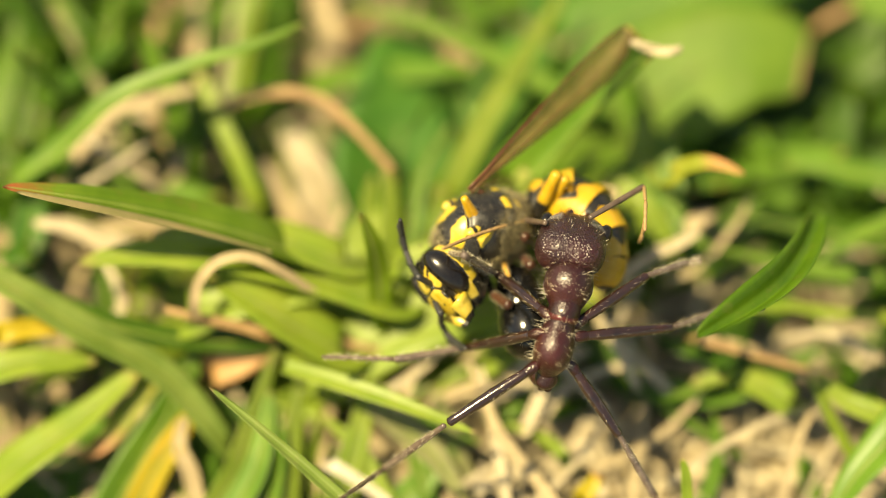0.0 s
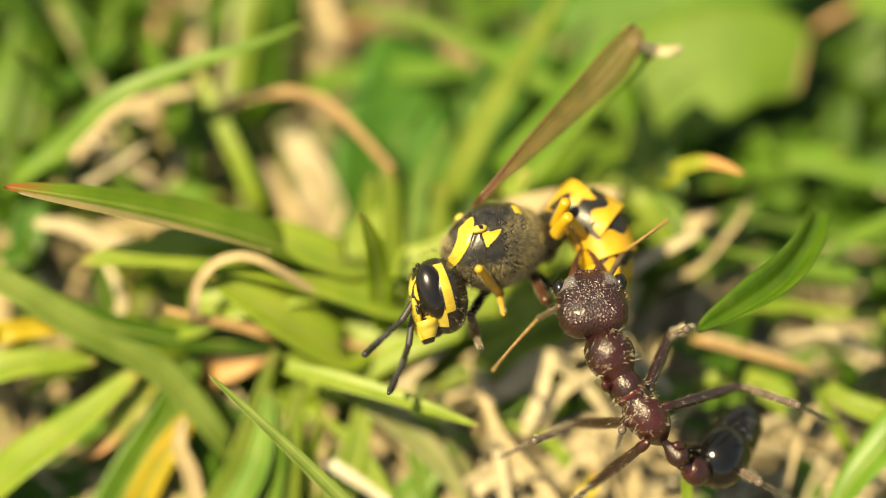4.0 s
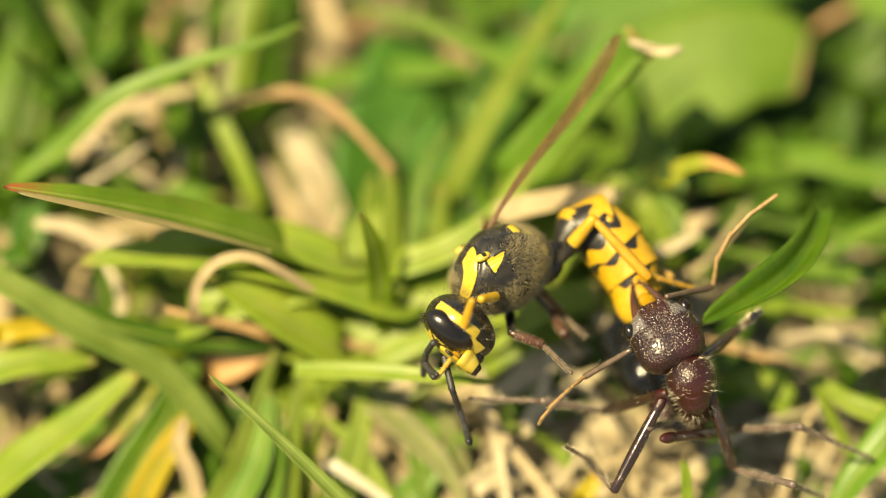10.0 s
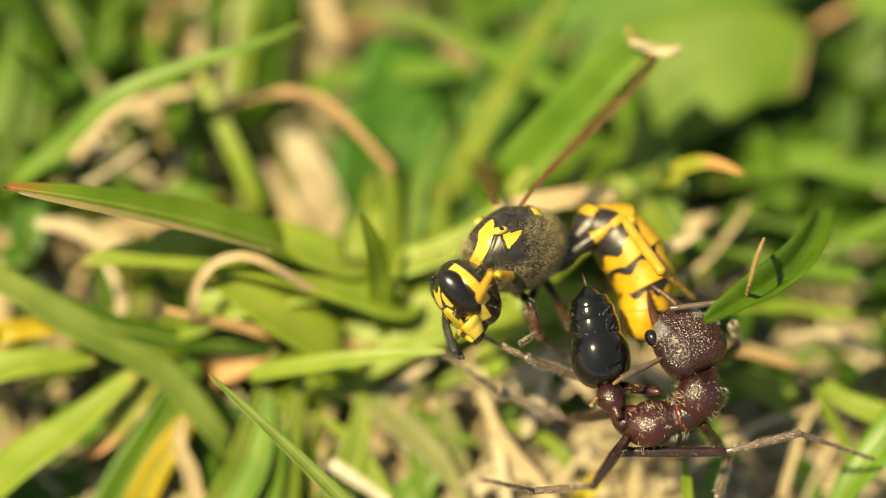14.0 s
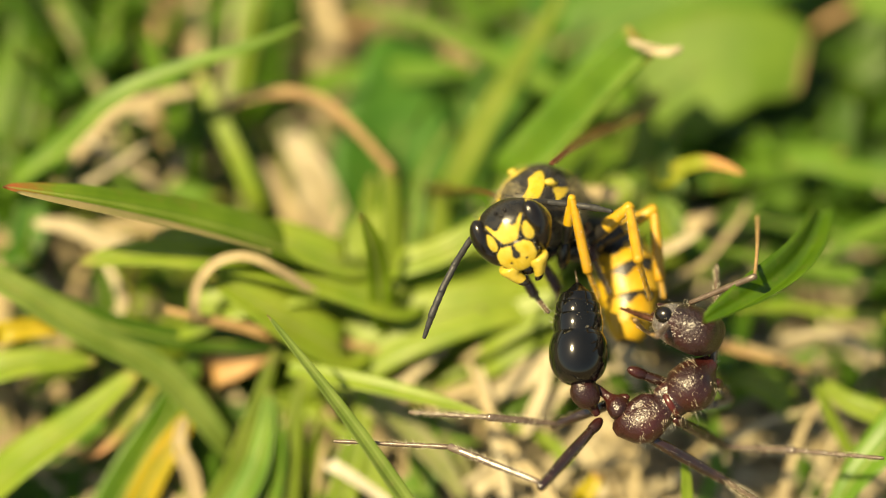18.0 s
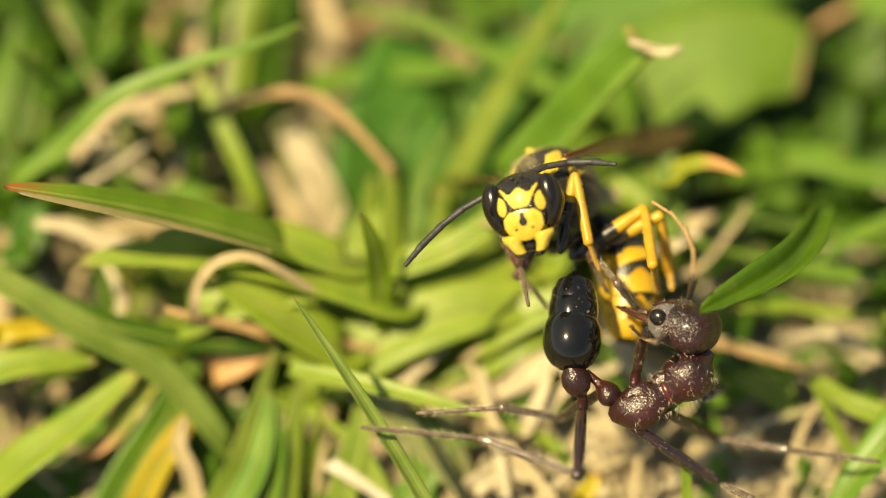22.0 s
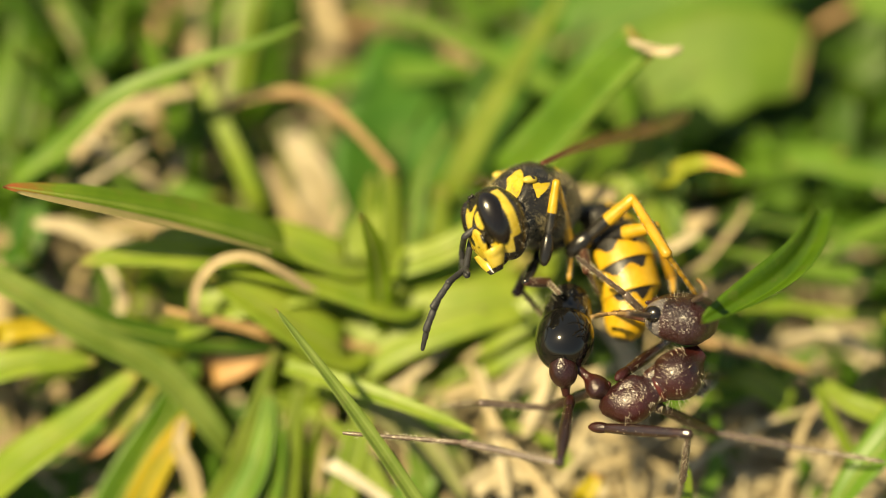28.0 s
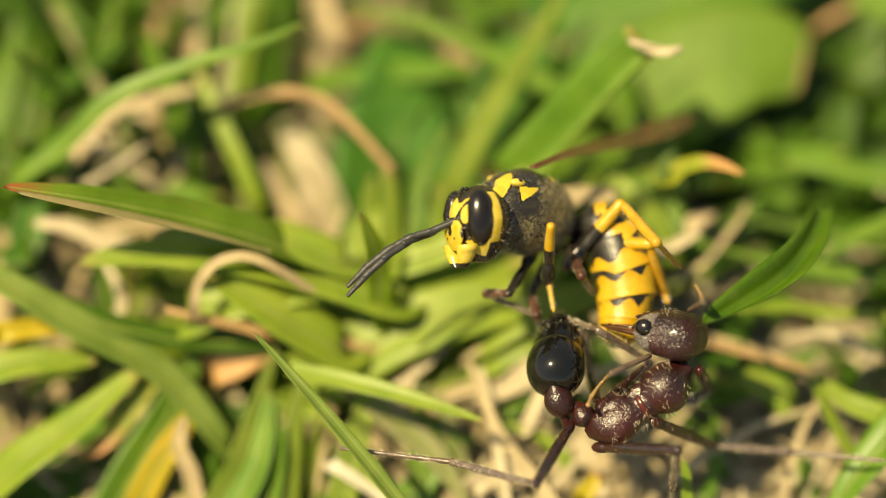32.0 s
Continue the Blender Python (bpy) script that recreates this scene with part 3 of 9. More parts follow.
grass([(2.7, -1.37, -8.56), (4.1, 0.26, -8.84), (5.04, 2.36, -9.18), (6.46, 4, -9.62)], 1.4, LIME, "light green blade behind the wasp", face=(-0.2, 0.4, 0.9))
grass([(-1.49, -0.67, -8.4), (-1.26, 1.42, -8.74), (-0.79, 3.29, -9.13), (0.37, 5.17, -9.52)], 0.9, GREEN, "light green blade among stems", face=(0.2, 0.3, 0.9))
grass([(-1.95, -6.48, -7.94), (-0.09, -5.54, -7.73), (1.76, -5.31, -7.84), (4.09, -4.86, -8.22)], 1.2, LIME, "light green blade lying on straw", face=(0, 0.5, 0.9))
straw([(1.75, -5.97, -6.37), (3.13, -5.51, -6.42), (4.52, -4.59, -6.54), (5.91, -4.13, -6.92)], 0.74, PALESTRAW, "broad pale dry straw in the litter", face=(0, 0.4, 0.9), fold=0.2)
straw([(4.05, -6.88, -6.09), (4.97, -5.73, -6.31), (6.36, -5.05, -6.48), (8.22, -4.59, -6.86)], 0.5, PALESTRAW, "pale dry straw in the litter", face=(0, 0.4, 0.9))
grass([(-4.22, -10.53, -5.48), (-3.76, -8.69, -5.54), (-3.31, -6.87, -5.76), (-3.31, -5.04, -6.15)], 1.2, LIME, "faded light green blade near the straw", face=(0.3, 0.3, 0.9))
grass([(-2.16, -10.53, -5.64), (-2.85, -9.16, -5.65), (-3.77, -7.79, -5.81), (-5.15, -6.64, -5.87)], 0.8, LIME, "pale green blade crossing straw", face=(-0.3, 0.3, 0.9))
grass([(-0.55, -10.54, -5.8), (-1.01, -8.94, -5.92), (-1.24, -7.57, -6.09), (-0.9, -6.2, -6.42)], 0.8, GREEN, "short green blade in the straw", face=(0.3, 0.3, 0.9))
grass([(-6.59, -2.76, -7.91), (-4.96, -1.83, -7.69), (-3.34, -1.37, -7.75), (-1.49, -1.37, -8.4)], 1.6, LIME, "yellow-green leaf beside the arched straw", face=(0, 0.5, 0.9), taper=(0.5, 0.2))
grass([(10.46, -10.53, -5.48), (10.97, -9.16, -5.65), (11.17, -7.79, -5.98), (11.02, -6.66, -6.53)], 0.7, GREEN, "short green blade in the straw", face=(0.4, 0.3, 0.9))
grass([(14.2, -6.43, -6.47), (13.27, -5.74, -6.48), (11.89, -5.28, -6.53), (10.06, -5.51, -6.75)], 1.3, LIME, "green leaf lying on the straw", face=(0, 0.5, 0.9))
grass([(5.19, -8.93, -5.76), (4.5, -8.02, -5.87), (3.36, -7.34, -6.03), (1.98, -7.11, -6.31)], 0.6, LIME, "narrow green blade on the straw", face=(0, 0.5, 0.9))
grass([(-1.02, -4.86, -8.55), (1.76, -3.69, -7.96), (4.08, -2.76, -7.74), (6.41, -1.84, -8.18)], 2.4, LIME, "yellow-green leaf lying flat", face=(0, 0.5, 0.9), taper=(0.5, 0.2))
straw([(5.01, -4.85, -7.73), (6.17, -3.92, -7.85), (7.34, -2.76, -8.07), (8.05, -1.37, -8.4)], 0.56, PALESTRAW, "broad pale straw behind the ant", face=(0, 0.4, 0.9))
grass([(1.52, -3.67, -7.00), (3.13, -2.74, -6.40), (4.97, -2.05, -6.20), (6.36, -1.70, -6.40)], 1.7, LIME, "yellow-green leaf under the wasp", face=(0, 0.4, 0.9), taper=(0.7, 0.4), fold=0.15)
straw([(2.68, -5.76, -7.20), (3.83, -4.60, -7.00), (5.22, -3.67, -7.00), (6.15, -3.33, -7.20)], 0.55, STRAW, "broad cream straw behind the wasp", face=(0, 0.4, 0.9), fold=0.2)
grass([(-4.28, -0.67, -8.4), (-3.35, 0.49, -8.46), (-1.96, 1.42, -8.74), (-0.56, 1.89, -9.29)], 1.5, LIME, "light green leaf among stems", face=(0, 0.5, 0.9))
grass([(7.12, 0.49, -8.63), (7.83, 2.12, -8.91), (8.9, 3.76, -9.35), (9.74, 5.18, -9.85)], 1.3, LIME, "light green blade behind the wasp", face=(0.2, 0.3, 0.9))
grass([(9.21, 0.49, -8.46), (9.46, 2.12, -8.74), (9.25, 3.76, -9.19), (8.56, 4.94, -9.57)], 1.1, GREEN, "green blade behind the wasp", face=(-0.2, 0.3, 0.9))
straw([(1.97, 1.28, -5.60), (3.34, 1.74, -5.20), (5.18, 2.08, -5.20), (6.90, 2.25, -5.40)], 1.0, STRAW, "broad tan straw behind the wasp", face=(0, 0.4, 0.9), taper=(0.7, 0.6), fold=0.2)
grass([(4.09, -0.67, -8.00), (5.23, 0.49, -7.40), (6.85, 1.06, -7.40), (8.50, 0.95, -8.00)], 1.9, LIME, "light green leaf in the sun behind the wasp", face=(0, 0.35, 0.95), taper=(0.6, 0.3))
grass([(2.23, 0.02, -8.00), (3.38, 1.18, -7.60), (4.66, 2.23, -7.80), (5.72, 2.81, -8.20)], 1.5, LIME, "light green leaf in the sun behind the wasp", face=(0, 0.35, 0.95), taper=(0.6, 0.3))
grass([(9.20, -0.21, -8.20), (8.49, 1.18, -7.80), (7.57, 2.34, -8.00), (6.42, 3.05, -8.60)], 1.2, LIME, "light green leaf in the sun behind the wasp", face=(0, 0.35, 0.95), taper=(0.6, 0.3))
straw([(9.11, 0.14, -8.80), (10.02, 0.84, -8.40), (11.12, 1.53, -8.40)], 0.8, STRAW, "beige dry straw beside the wasp", face=(0, 0.4, 0.9), fold=0.3)
straw([(7.30, -3.67, -7.00), (7.99, -4.60, -7.00), (9.15, -5.75, -7.00), (9.61, -7.14, -7.00)], 0.5, PALESTRAW, "pale straw leaning on the litter", face=(0, 0.4, 0.9), fold=0.3)
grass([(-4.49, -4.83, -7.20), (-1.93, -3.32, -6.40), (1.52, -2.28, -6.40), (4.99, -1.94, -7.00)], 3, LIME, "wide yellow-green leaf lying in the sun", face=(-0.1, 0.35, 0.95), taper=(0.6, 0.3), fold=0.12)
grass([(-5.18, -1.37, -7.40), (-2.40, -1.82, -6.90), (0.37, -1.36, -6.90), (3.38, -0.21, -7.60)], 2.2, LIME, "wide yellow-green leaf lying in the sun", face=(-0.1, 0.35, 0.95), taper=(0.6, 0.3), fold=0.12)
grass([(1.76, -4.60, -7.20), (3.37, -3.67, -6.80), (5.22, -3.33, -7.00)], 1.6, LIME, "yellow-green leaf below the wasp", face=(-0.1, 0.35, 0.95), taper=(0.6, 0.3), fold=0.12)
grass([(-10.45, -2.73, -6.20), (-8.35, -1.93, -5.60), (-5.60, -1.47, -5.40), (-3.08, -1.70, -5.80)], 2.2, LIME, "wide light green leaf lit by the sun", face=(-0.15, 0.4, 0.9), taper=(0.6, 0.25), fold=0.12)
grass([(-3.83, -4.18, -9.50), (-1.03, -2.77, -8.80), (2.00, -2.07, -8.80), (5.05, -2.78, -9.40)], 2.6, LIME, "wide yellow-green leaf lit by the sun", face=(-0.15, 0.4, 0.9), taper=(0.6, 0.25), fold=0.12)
grass([(-1.93, -0.67, -6.20), (0.14, 0.02, -5.80), (2.21, 1.40, -6.00), (3.37, 3.25, -6.60)], 1.3, LIME, "light green leaf rising behind the wasp", face=(-0.15, 0.4, 0.9), taper=(0.6, 0.25), fold=0.12)
straw([(6.34, -2.74, -6.00), (7.03, -3.88, -5.80), (7.95, -5.72, -6.00)], 0.55, PALESTRAW, "pale straw below the fight", face=(0, 0.4, 0.9), fold=0.3)
straw([(4.51, -4.57, -6.00), (5.88, -5.72, -5.80), (7.03, -7.33, -5.80)], 0.5, PALESTRAW, "pale straw below the fight", face=(0, 0.4, 0.9), fold=0.3)
straw([(3.35, -7.32, -5.60), (4.04, -5.71, -5.60), (4.39, -4.11, -6.00)], 0.6, PALESTRAW, "pale straw standing behind the ant", face=(0, 0.4, 0.9), fold=0.3)
straw([(10.26, -3.66, -6.20), (12.32, -4.23, -6.00), (14.86, -4.92, -6.20)], 0.38, RUST, "pinkish dry stalk behind the ant", face=(0, 0.4, 0.9), fold=0.3)
# behind, towards the top
grass([(-17.70, 2.57, -7.60), (-15.54, 4.17, -6.60), (-13.43, 6.11, -6.00), (-10.43, 7.42, -5.80), (-7.67, 8.29, -5.80), (-5.61, 9.17, -6.00)], 0.9, GREEN, "long arching green grass blade", face=(0, 0.5, 0.85), belly=0.4, fold=0.5)
grass([(-7.4, 1.44, -11.19), (-8.34, 3.56, -11.03), (-9.4, 5.68, -11.04), (-10.47, 7.81, -11.38)], 1.3, GREEN, "broad light green grass blade", face=(0.5, 0.2, 0.8))
grass([(-17.11, 2.62, -11.74), (-16.88, 5.7, -11.86), (-16.33, 8.32, -12.42), (-16.5, 11.44, -13.03)], 1.6, EMERALD, "tall green grass blade", face=(0.4, 0.2, 0.9))
grass([(-18.05, 2.62, -11.74), (-17.88, 5.7, -11.86), (-17.64, 8.32, -12.42), (-16.98, 11.44, -13.03)], 1.5, EMERALD, "tall green grass blade", face=(-0.4, 0.2, 0.9))
grass([(-18.97, 4.27, -11.36), (-18.51, 6.87, -11.59), (-18.1, 9.03, -12.26), (-18.16, 11.91, -12.92)], 1.3, GREEN, "tall green grass blade", face=(0.2, 0.2, 0.9))
grass([(-14.03, 6.4, -11.7), (-14.77, 8.07, -12.14), (-15.64, 9.52, -12.64), (-16.74, 11.2, -13.08)], 1.3, GREEN, "green grass blade leaning over", face=(0.3, 0.2, 0.9))
grass([(-15.95, 2.86, -12.01), (-14.99, 5.7, -11.86), (-14.18, 8.31, -12.09), (-13.53, 11.44, -13.03)], 0.9, GREEN, "tall green grass blade", face=(0.4, 0.2, 0.9))
grass([(-8.67, 6.22, -13.39), (-8.4, 8.37, -13.72), (-7.98, 10.06, -14.16), (-7.76, 11.52, -14.66)], 0.7, LIME, "thin light green grass blade", face=(0.4, 0.2, 0.9))
grass([(-10.36, 2.38, -11.46), (-10.2, 4.27, -11.53), (-10.61, 5.93, -11.81), (-11.23, 7.37, -12.3)], 0.7, GREEN, "thin green grass blade", face=(0.4, 0.2, 0.9))
straw([(-15.99, 2.63, -12.55), (-14.68, 4.25, -12.52), (-13.15, 5.44, -12.74), (-10.79, 6.32, -13.03)], 1, PALESTRAW, "broad pale dry straw in the litter")
straw([(-11.46, 2.63, -12.23), (-13.12, 3.58, -12.18), (-14.31, 4.24, -12.35), (-15.76, 5.48, -12.73)], 0.5, PALESTRAW, "thin pale dry straw lying across others")
straw([(-15.02, 2.39, -12.28), (-13.83, 3.34, -12.23), (-12.38, 4.53, -12.45), (-11.48, 5, -12.51)], 0.55, STRAW, "thin dry straw lying across others")
straw([(-11.59, 0.49, -10.26), (-11.35, 1.08, -10.13), (-13.44, 0.96, -9.83), (-14.84, 0.49, -9.77)], 0.7, STRAW, "dry straw under a green blade")
straw([(-7.62, 9.24, -17.31), (-9.29, 8.01, -16.77), (-10.96, 6.78, -16.22)], 1.1, STRAW, "broad dry straw lying far behind")
blade("dead_leaf", rooted([(-4.53, 5.42, -15.00), (-4.65, 6.97, -14.60), (-4.88, 8.88, -14.40), (-5.36, 11.28, -14.60)]), 1.5, STRAW, "pale beige dried leaf", "dead leaf", "dead leaves", taper=(0.15, 0.5), fold=0.5)
blade("dead_leaf", rooted([(-4.34, -0.21, -11.20), (-4.92, 1.67, -11.00), (-5.51, 3.32, -11.20), (-6.47, 4.98, -11.60)]), 1.9, GREYSTRAW, "pale crumpled dried leaf", "dead leaf", "dead leaves", taper=(0.5, 0.3), fold=0.8, wav=0.5, twist=30)
blade("dead_leaf", rooted([(-5.86, 0.73, -10.80), (-6.80, 2.38, -10.80), (-7.52, 3.68, -11.20)]), 0.8, STRAW, "narrow pale crumpled dried leaf", "dead leaf", "dead leaves", taper=(0.5, 0.2), fold=0.5, wav=0.2)
blade("dead_leaf", rooted([(-3.87, 0.5, -11.56), (-4.34, 0.02, -11.51), (-5.05, 0.38, -11.43), (-5.76, 1.44, -11.68)]), 1.0, STRAW, "small beige dried leaf", "dead leaf", "dead leaves", taper=(0.4, 0.1), fold=0.5, wav=0.4)
straw([(-15.88, 2.48, -9.60), (-15.03, 4.23, -9.20), (-13.39, 5.74, -9.00), (-10.25, 6.61, -9.20)], 0.65, STRAW, "arched dry straw between the grass stems", face=(0, 0.4, 0.9), fold=0.3)
straw([(-14.77, 4.68, -8.80), (-13.36, 3.56, -8.60), (-11.63, 2.47, -8.80)], 0.34, GREYSTRAW, "thin pale straw crossing another", face=(0, 0.4, 0.9), fold=0.3)
straw([(-15.11, 2.40, -8.60), (-13.58, 3.37, -8.40), (-11.85, 4.56, -8.60)], 0.34, GREYSTRAW, "thin pale straw crossing another", face=(0, 0.4, 0.9), fold=0.3)
straw([(15.67, 9.34, -14.00), (17.07, 10.15, -13.60), (18.77, 11.01, -14.00)], 0.35, RUST, "dry brown straw far behind", face=(0, 0.4, 0.9), fold=0.3)
straw([(-9.20, 5.86, -9.20), (-7.31, 6.40, -8.60), (-5.32, 6.25, -8.20), (-3.80, 5.08, -7.80), (-2.13, 3.22, -7.60)], 0.5, RUST, "bent brown dead grass stalk", face=(0, 0.5, 0.85), taper=(0.6, 0.7), fold=0.4)
grass([(-7.70, 1.89, -9.60), (-8.38, 3.53, -9.20), (-9.32, 5.51, -9.40), (-10.17, 7.29, -10.00)], 0.75, LIME, "light green stem among dry straw", face=(-0.2, 0.3, 0.9), fold=0.3, taper=(0.9, 0.5))
grass([(-8.88, 4.48, -10.00), (-8.82, 6.36, -10.20), (-8.56, 8.26, -10.80), (-8.00, 10.41, -11.60)], 0.4, PALEGREEN, "thin pale stem among dry straw", face=(-0.2, 0.3, 0.9), fold=0.3, taper=(0.9, 0.5))
grass([(-12.97, 4.24, -9.80), (-13.91, 5.99, -9.80), (-14.89, 7.77, -10.40), (-16.24, 10.16, -11.20)], 0.5, FADED, "grey-green blade slanting through the stems", face=(0.2, 0.3, 0.9), fold=0.3, taper=(0.9, 0.4))
grass([(-17.44, -0.68, -8.60), (-16.94, 0.72, -8.20), (-16.84, 2.12, -8.40)], 1.5, TEAL, "short blue-green leaf below a broad blade", face=(0.2, 0.3, 0.9), fold=0.3, taper=(0.6, 0.3))
straw([(-11.40, 2.38, -11.00), (-10.92, 4.02, -10.80), (-10.70, 5.68, -11.20)], 0.6, STRAW, "tan straw between the grass stems", face=(0, 0.4, 0.9), fold=0.3)
straw([(-12.10, 2.61, -11.00), (-11.63, 4.26, -11.00), (-12.13, 5.92, -11.40)], 0.5, RUST, "brown straw between the grass stems", face=(0, 0.4, 0.9), fold=0.3)
straw([(-10.55, 7.87, -13.00), (-10.34, 9.31, -13.40), (-10.48, 11.01, -14.00)], 0.55, STRAW, "tan straw standing behind the stems", face=(0, 0.4, 0.9), fold=0.3)
straw([(-12.57, 6.92, -13.00), (-12.24, 8.60, -13.40), (-11.80, 10.77, -14.00)], 0.5, RUST, "brown straw standing behind the stems", face=(0, 0.4, 0.9), fold=0.3)
# broad-leaved plants behind
leaf_line = rooted([(-1.98, 0.5, -11.4), (-1.98, 3.33, -11.58), (-1.63, 5.94, -12.13), (-1.52, 9.07, -13.23)])
leaf = blade("broad_leaf", leaf_line, 5.6, TEAL, "broad dark green weed leaf", "weed leaf", "weed leaves", taper=(0.5, 0.3), face=(0.3, 0.3, 0.9), fold=0.15, wav=0.08, belly=0.6)
add_midrib(leaf, leaf_line, 5.6, 0.15, (0.3, 0.3, 0.9))
leaf_line = rooted([(-0.57, 0.5, -11.4), (0.38, 3.33, -11.9), (1.57, 5.72, -12.51), (4.19, 9.08, -13.56)])
leaf = blade("broad_leaf", leaf_line, 4.2, BROAD, "broad green weed leaf", "weed leaf", "weed leaves", taper=(0.5, 0.3), face=(-0.2, 0.3, 0.9), fold=0.15, wav=0.08, belly=0.6)
add_midrib(leaf, leaf_line, 4.2, 0.15, (-0.2, 0.3, 0.9))
blade("broad_leaf", rooted([(7.34, 5.78, -15.00), (6.37, 7.69, -14.60), (5.41, 9.60, -14.60), (4.46, 11.54, -15.00)]), 4.6, TEAL, "blue-green weed leaf behind another", "weed leaf", "weed leaves", taper=(0.5, 0.4), face=(0.2, 0.4, 0.9), fold=0.2, wav=0.06)
leaf_line = rooted([(6.92, 2.17, -13.20), (7.96, 5.11, -12.20), (9.95, 7.11, -11.70), (12.77, 8.17, -11.60), (15.13, 7.71, -11.80)])
leaf = blade("broad_leaf", leaf_line, 5.6, BROADLIME, "broad light green weed leaf with a brown edge", "weed leaf", "weed leaves", taper=(0.35, 0.42), face=(0.1, 0.35, 0.9), fold=0.10, wav=0.05, belly=0.62, steps=9)
add_midrib(leaf, leaf_line, 6.4, 0.10, (0.1, 0.35, 0.9))
leaf_line = rooted([(5.15, 8.36, -13.50), (8.71, 10.02, -13.20), (12.28, 11.44, -13.20), (15.64, 12.42, -13.60)])
leaf = blade("broad_leaf", leaf_line, 4.4, BROAD, "broad green weed leaf behind another", "weed leaf", "weed leaves", taper=(0.5, 0.4), face=(0, 0.3, 0.9), fold=0.12)
add_midrib(leaf, leaf_line, 4.4, 0.12, (0, 0.3, 0.9))
grass([(6.02, 5.9, -10.66), (2.72, 7.59, -10.44), (-0.09, 9.07, -10.6), (-4.34, 10.28, -11.31)], 1.1, GREEN, "long light green grass blade", face=(0, 0.5, 0.85), belly=0.4)
grass([(0.14, 2.13, -9.89), (1.55, 5.06, -9.87), (3.19, 7.77, -10.24), (5.09, 10.86, -11.01)], 1.05, LIME, "long light green grass blade", face=(0.4, 0.3, 0.85), belly=0.5)
cut_blade = grass([(2.81, 2.11, -8.09), (4.64, 4.22, -6.78), (6.56, 6.31, -5.48), (8.4, 8.1, -4.56)], 2.5, GREEN, "cut green grass blade with a pale dry end", face=(-0.1, 0.6, 0.8), fold=1.15, taper=(0.8, 0.85), belly=0.5)
dry_end = blade("dry_end", [(9.61, 8.09, -4.07), (9.02, 7.95, -4.02), (8.34, 8.09, -4.15), (7.47, 8.4, -4.08)], 0.42, PALESTRAW, "pale ragged dry end", "", "", taper=(0.6, 0.5), wav=0.5)
dry_end.parent = cut_blade
dry_end.location -= cut_blade.location
grass([(9.12, 2.74, -6.40), (9.88, 3.32, -5.40), (10.92, 3.45, -4.80), (12.17, 3.01, -4.20)], 0.9, ORANGETIP, "green grass blade with an orange dried tip", face=(0, 0.5, 0.85), taper=(0.8, 0.0), belly=0.4, fold=0.4)
grass([(19.45, 2.81, -8.42), (17.58, 3, -8.38), (15.95, 3.28, -8.31), (14.22, 3.47, -8.6)], 1.35, GREEN, "green grass blade in the turf", face=(0, 0.6, 0.8))
grass([(20.38, 10.02, -13.35), (18.47, 10.26, -13.29), (17.06, 10.75, -13.51)], 2.0, GREEN, "green grass blade far behind", face=(0.2, 0.4, 0.9))
grass([(7.37, 3.52, -9.08), (8.06, 2.59, -8.8), (9.45, 1.19, -8.47), (11.3, -0.21, -8.3)], 0.9, GREEN, "green grass blade in the turf", face=(0, 0.5, 0.85))
grass([(6.43, 0.96, -8.85), (7.84, 3.29, -8.97), (8.2, 4.93, -9.25), (7.85, 5.75, -9.39)], 1.1, LIME, "light green grass blade with a pale tip", face=(0.3, 0.3, 0.85))
grass([(19.37, -2.9, -7.61), (16.57, -2.71, -7.4), (14.24, -2.4, -7.17), (11.93, -2.47, -7.19)], 0.6, LIME, "narrow light green grass blade", face=(0, 0.6, 0.8))
grass([(19.41, -1.14, -8.02), (16.61, -1.09, -7.85), (14.28, -0.67, -7.75), (11.27, 0.02, -7.75)], 0.8, GREEN, "green grass blade in the turf", face=(0, 0.6, 0.8))
# Darker green than its neighbours: the shade is put into the colour.
grass([(19.5, 0.26, -9.01), (16.7, 0.49, -8.95), (14.36, 0.96, -8.85), (11.81, 1.42, -9.07)], 1.1, DEEP_AND_SHADE, "grass blade coloured dark green for shade", face=(0, 0.6, 0.8))
grass([(19.98, 1.66, -9.18), (18.09, 0.96, -8.85), (16.66, 0.26, -8.52), (15.26, -0.67, -8.4)], 0.9, GREEN, "green grass blade in the turf", face=(0, 0.6, 0.8))
straw([(2.68, 1.29, -7.13), (4.06, 1.87, -6.68), (5.67, 2.21, -6.43), (7.18, 2.15, -6.77)], 0.75, PALESTRAW, "curled pale straw below the wasp", taper=(0.3, 0.8), fold=0.9)
straw([(7.05, -1.36, -6.44), (8.42, -0.32, -6.04), (9.57, 0.25, -6.07), (10.38, 0.71, -6.29)], 0.53, PALESTRAW, "pale dry straw in the litter", taper=(0.4, 0.7))
straw([(16.09, -5.87, -7.16), (14.22, -4.71, -6.89), (12.38, -4.02, -6.89), (10.53, -3.49, -6.93)], 0.37, STRAW, "pinkish dry grass blade")
grass([(5.02, -2.76, -8.07), (6.85, -4.61, -7.35), (9.14, -6.44, -6.8), (12.33, -8.61, -6.16)], 1.0, DEEP_AND_SHADE, "dark green grass blade lying low", face=(0, 0.6, 0.8))
# This leaf's dark green stands in for the shade that falls here.
grass([(9.63, -3.68, -7.47), (11.94, -4.61, -7.35), (13.8, -4.84, -7.41), (15.66, -3.91, -7.52)], 1.5, DEEP_AND_SHADE, "leaf coloured dark green for shade", face=(0, 0.6, 0.8))
grass([(8.69, -5.76, -7.13), (11, -5.98, -7.02), (13.31, -5.29, -7.02), (15.18, -4.61, -7.35)], 1.4, GREEN, "green leaf lying on the straw", face=(0, 0.6, 0.8))
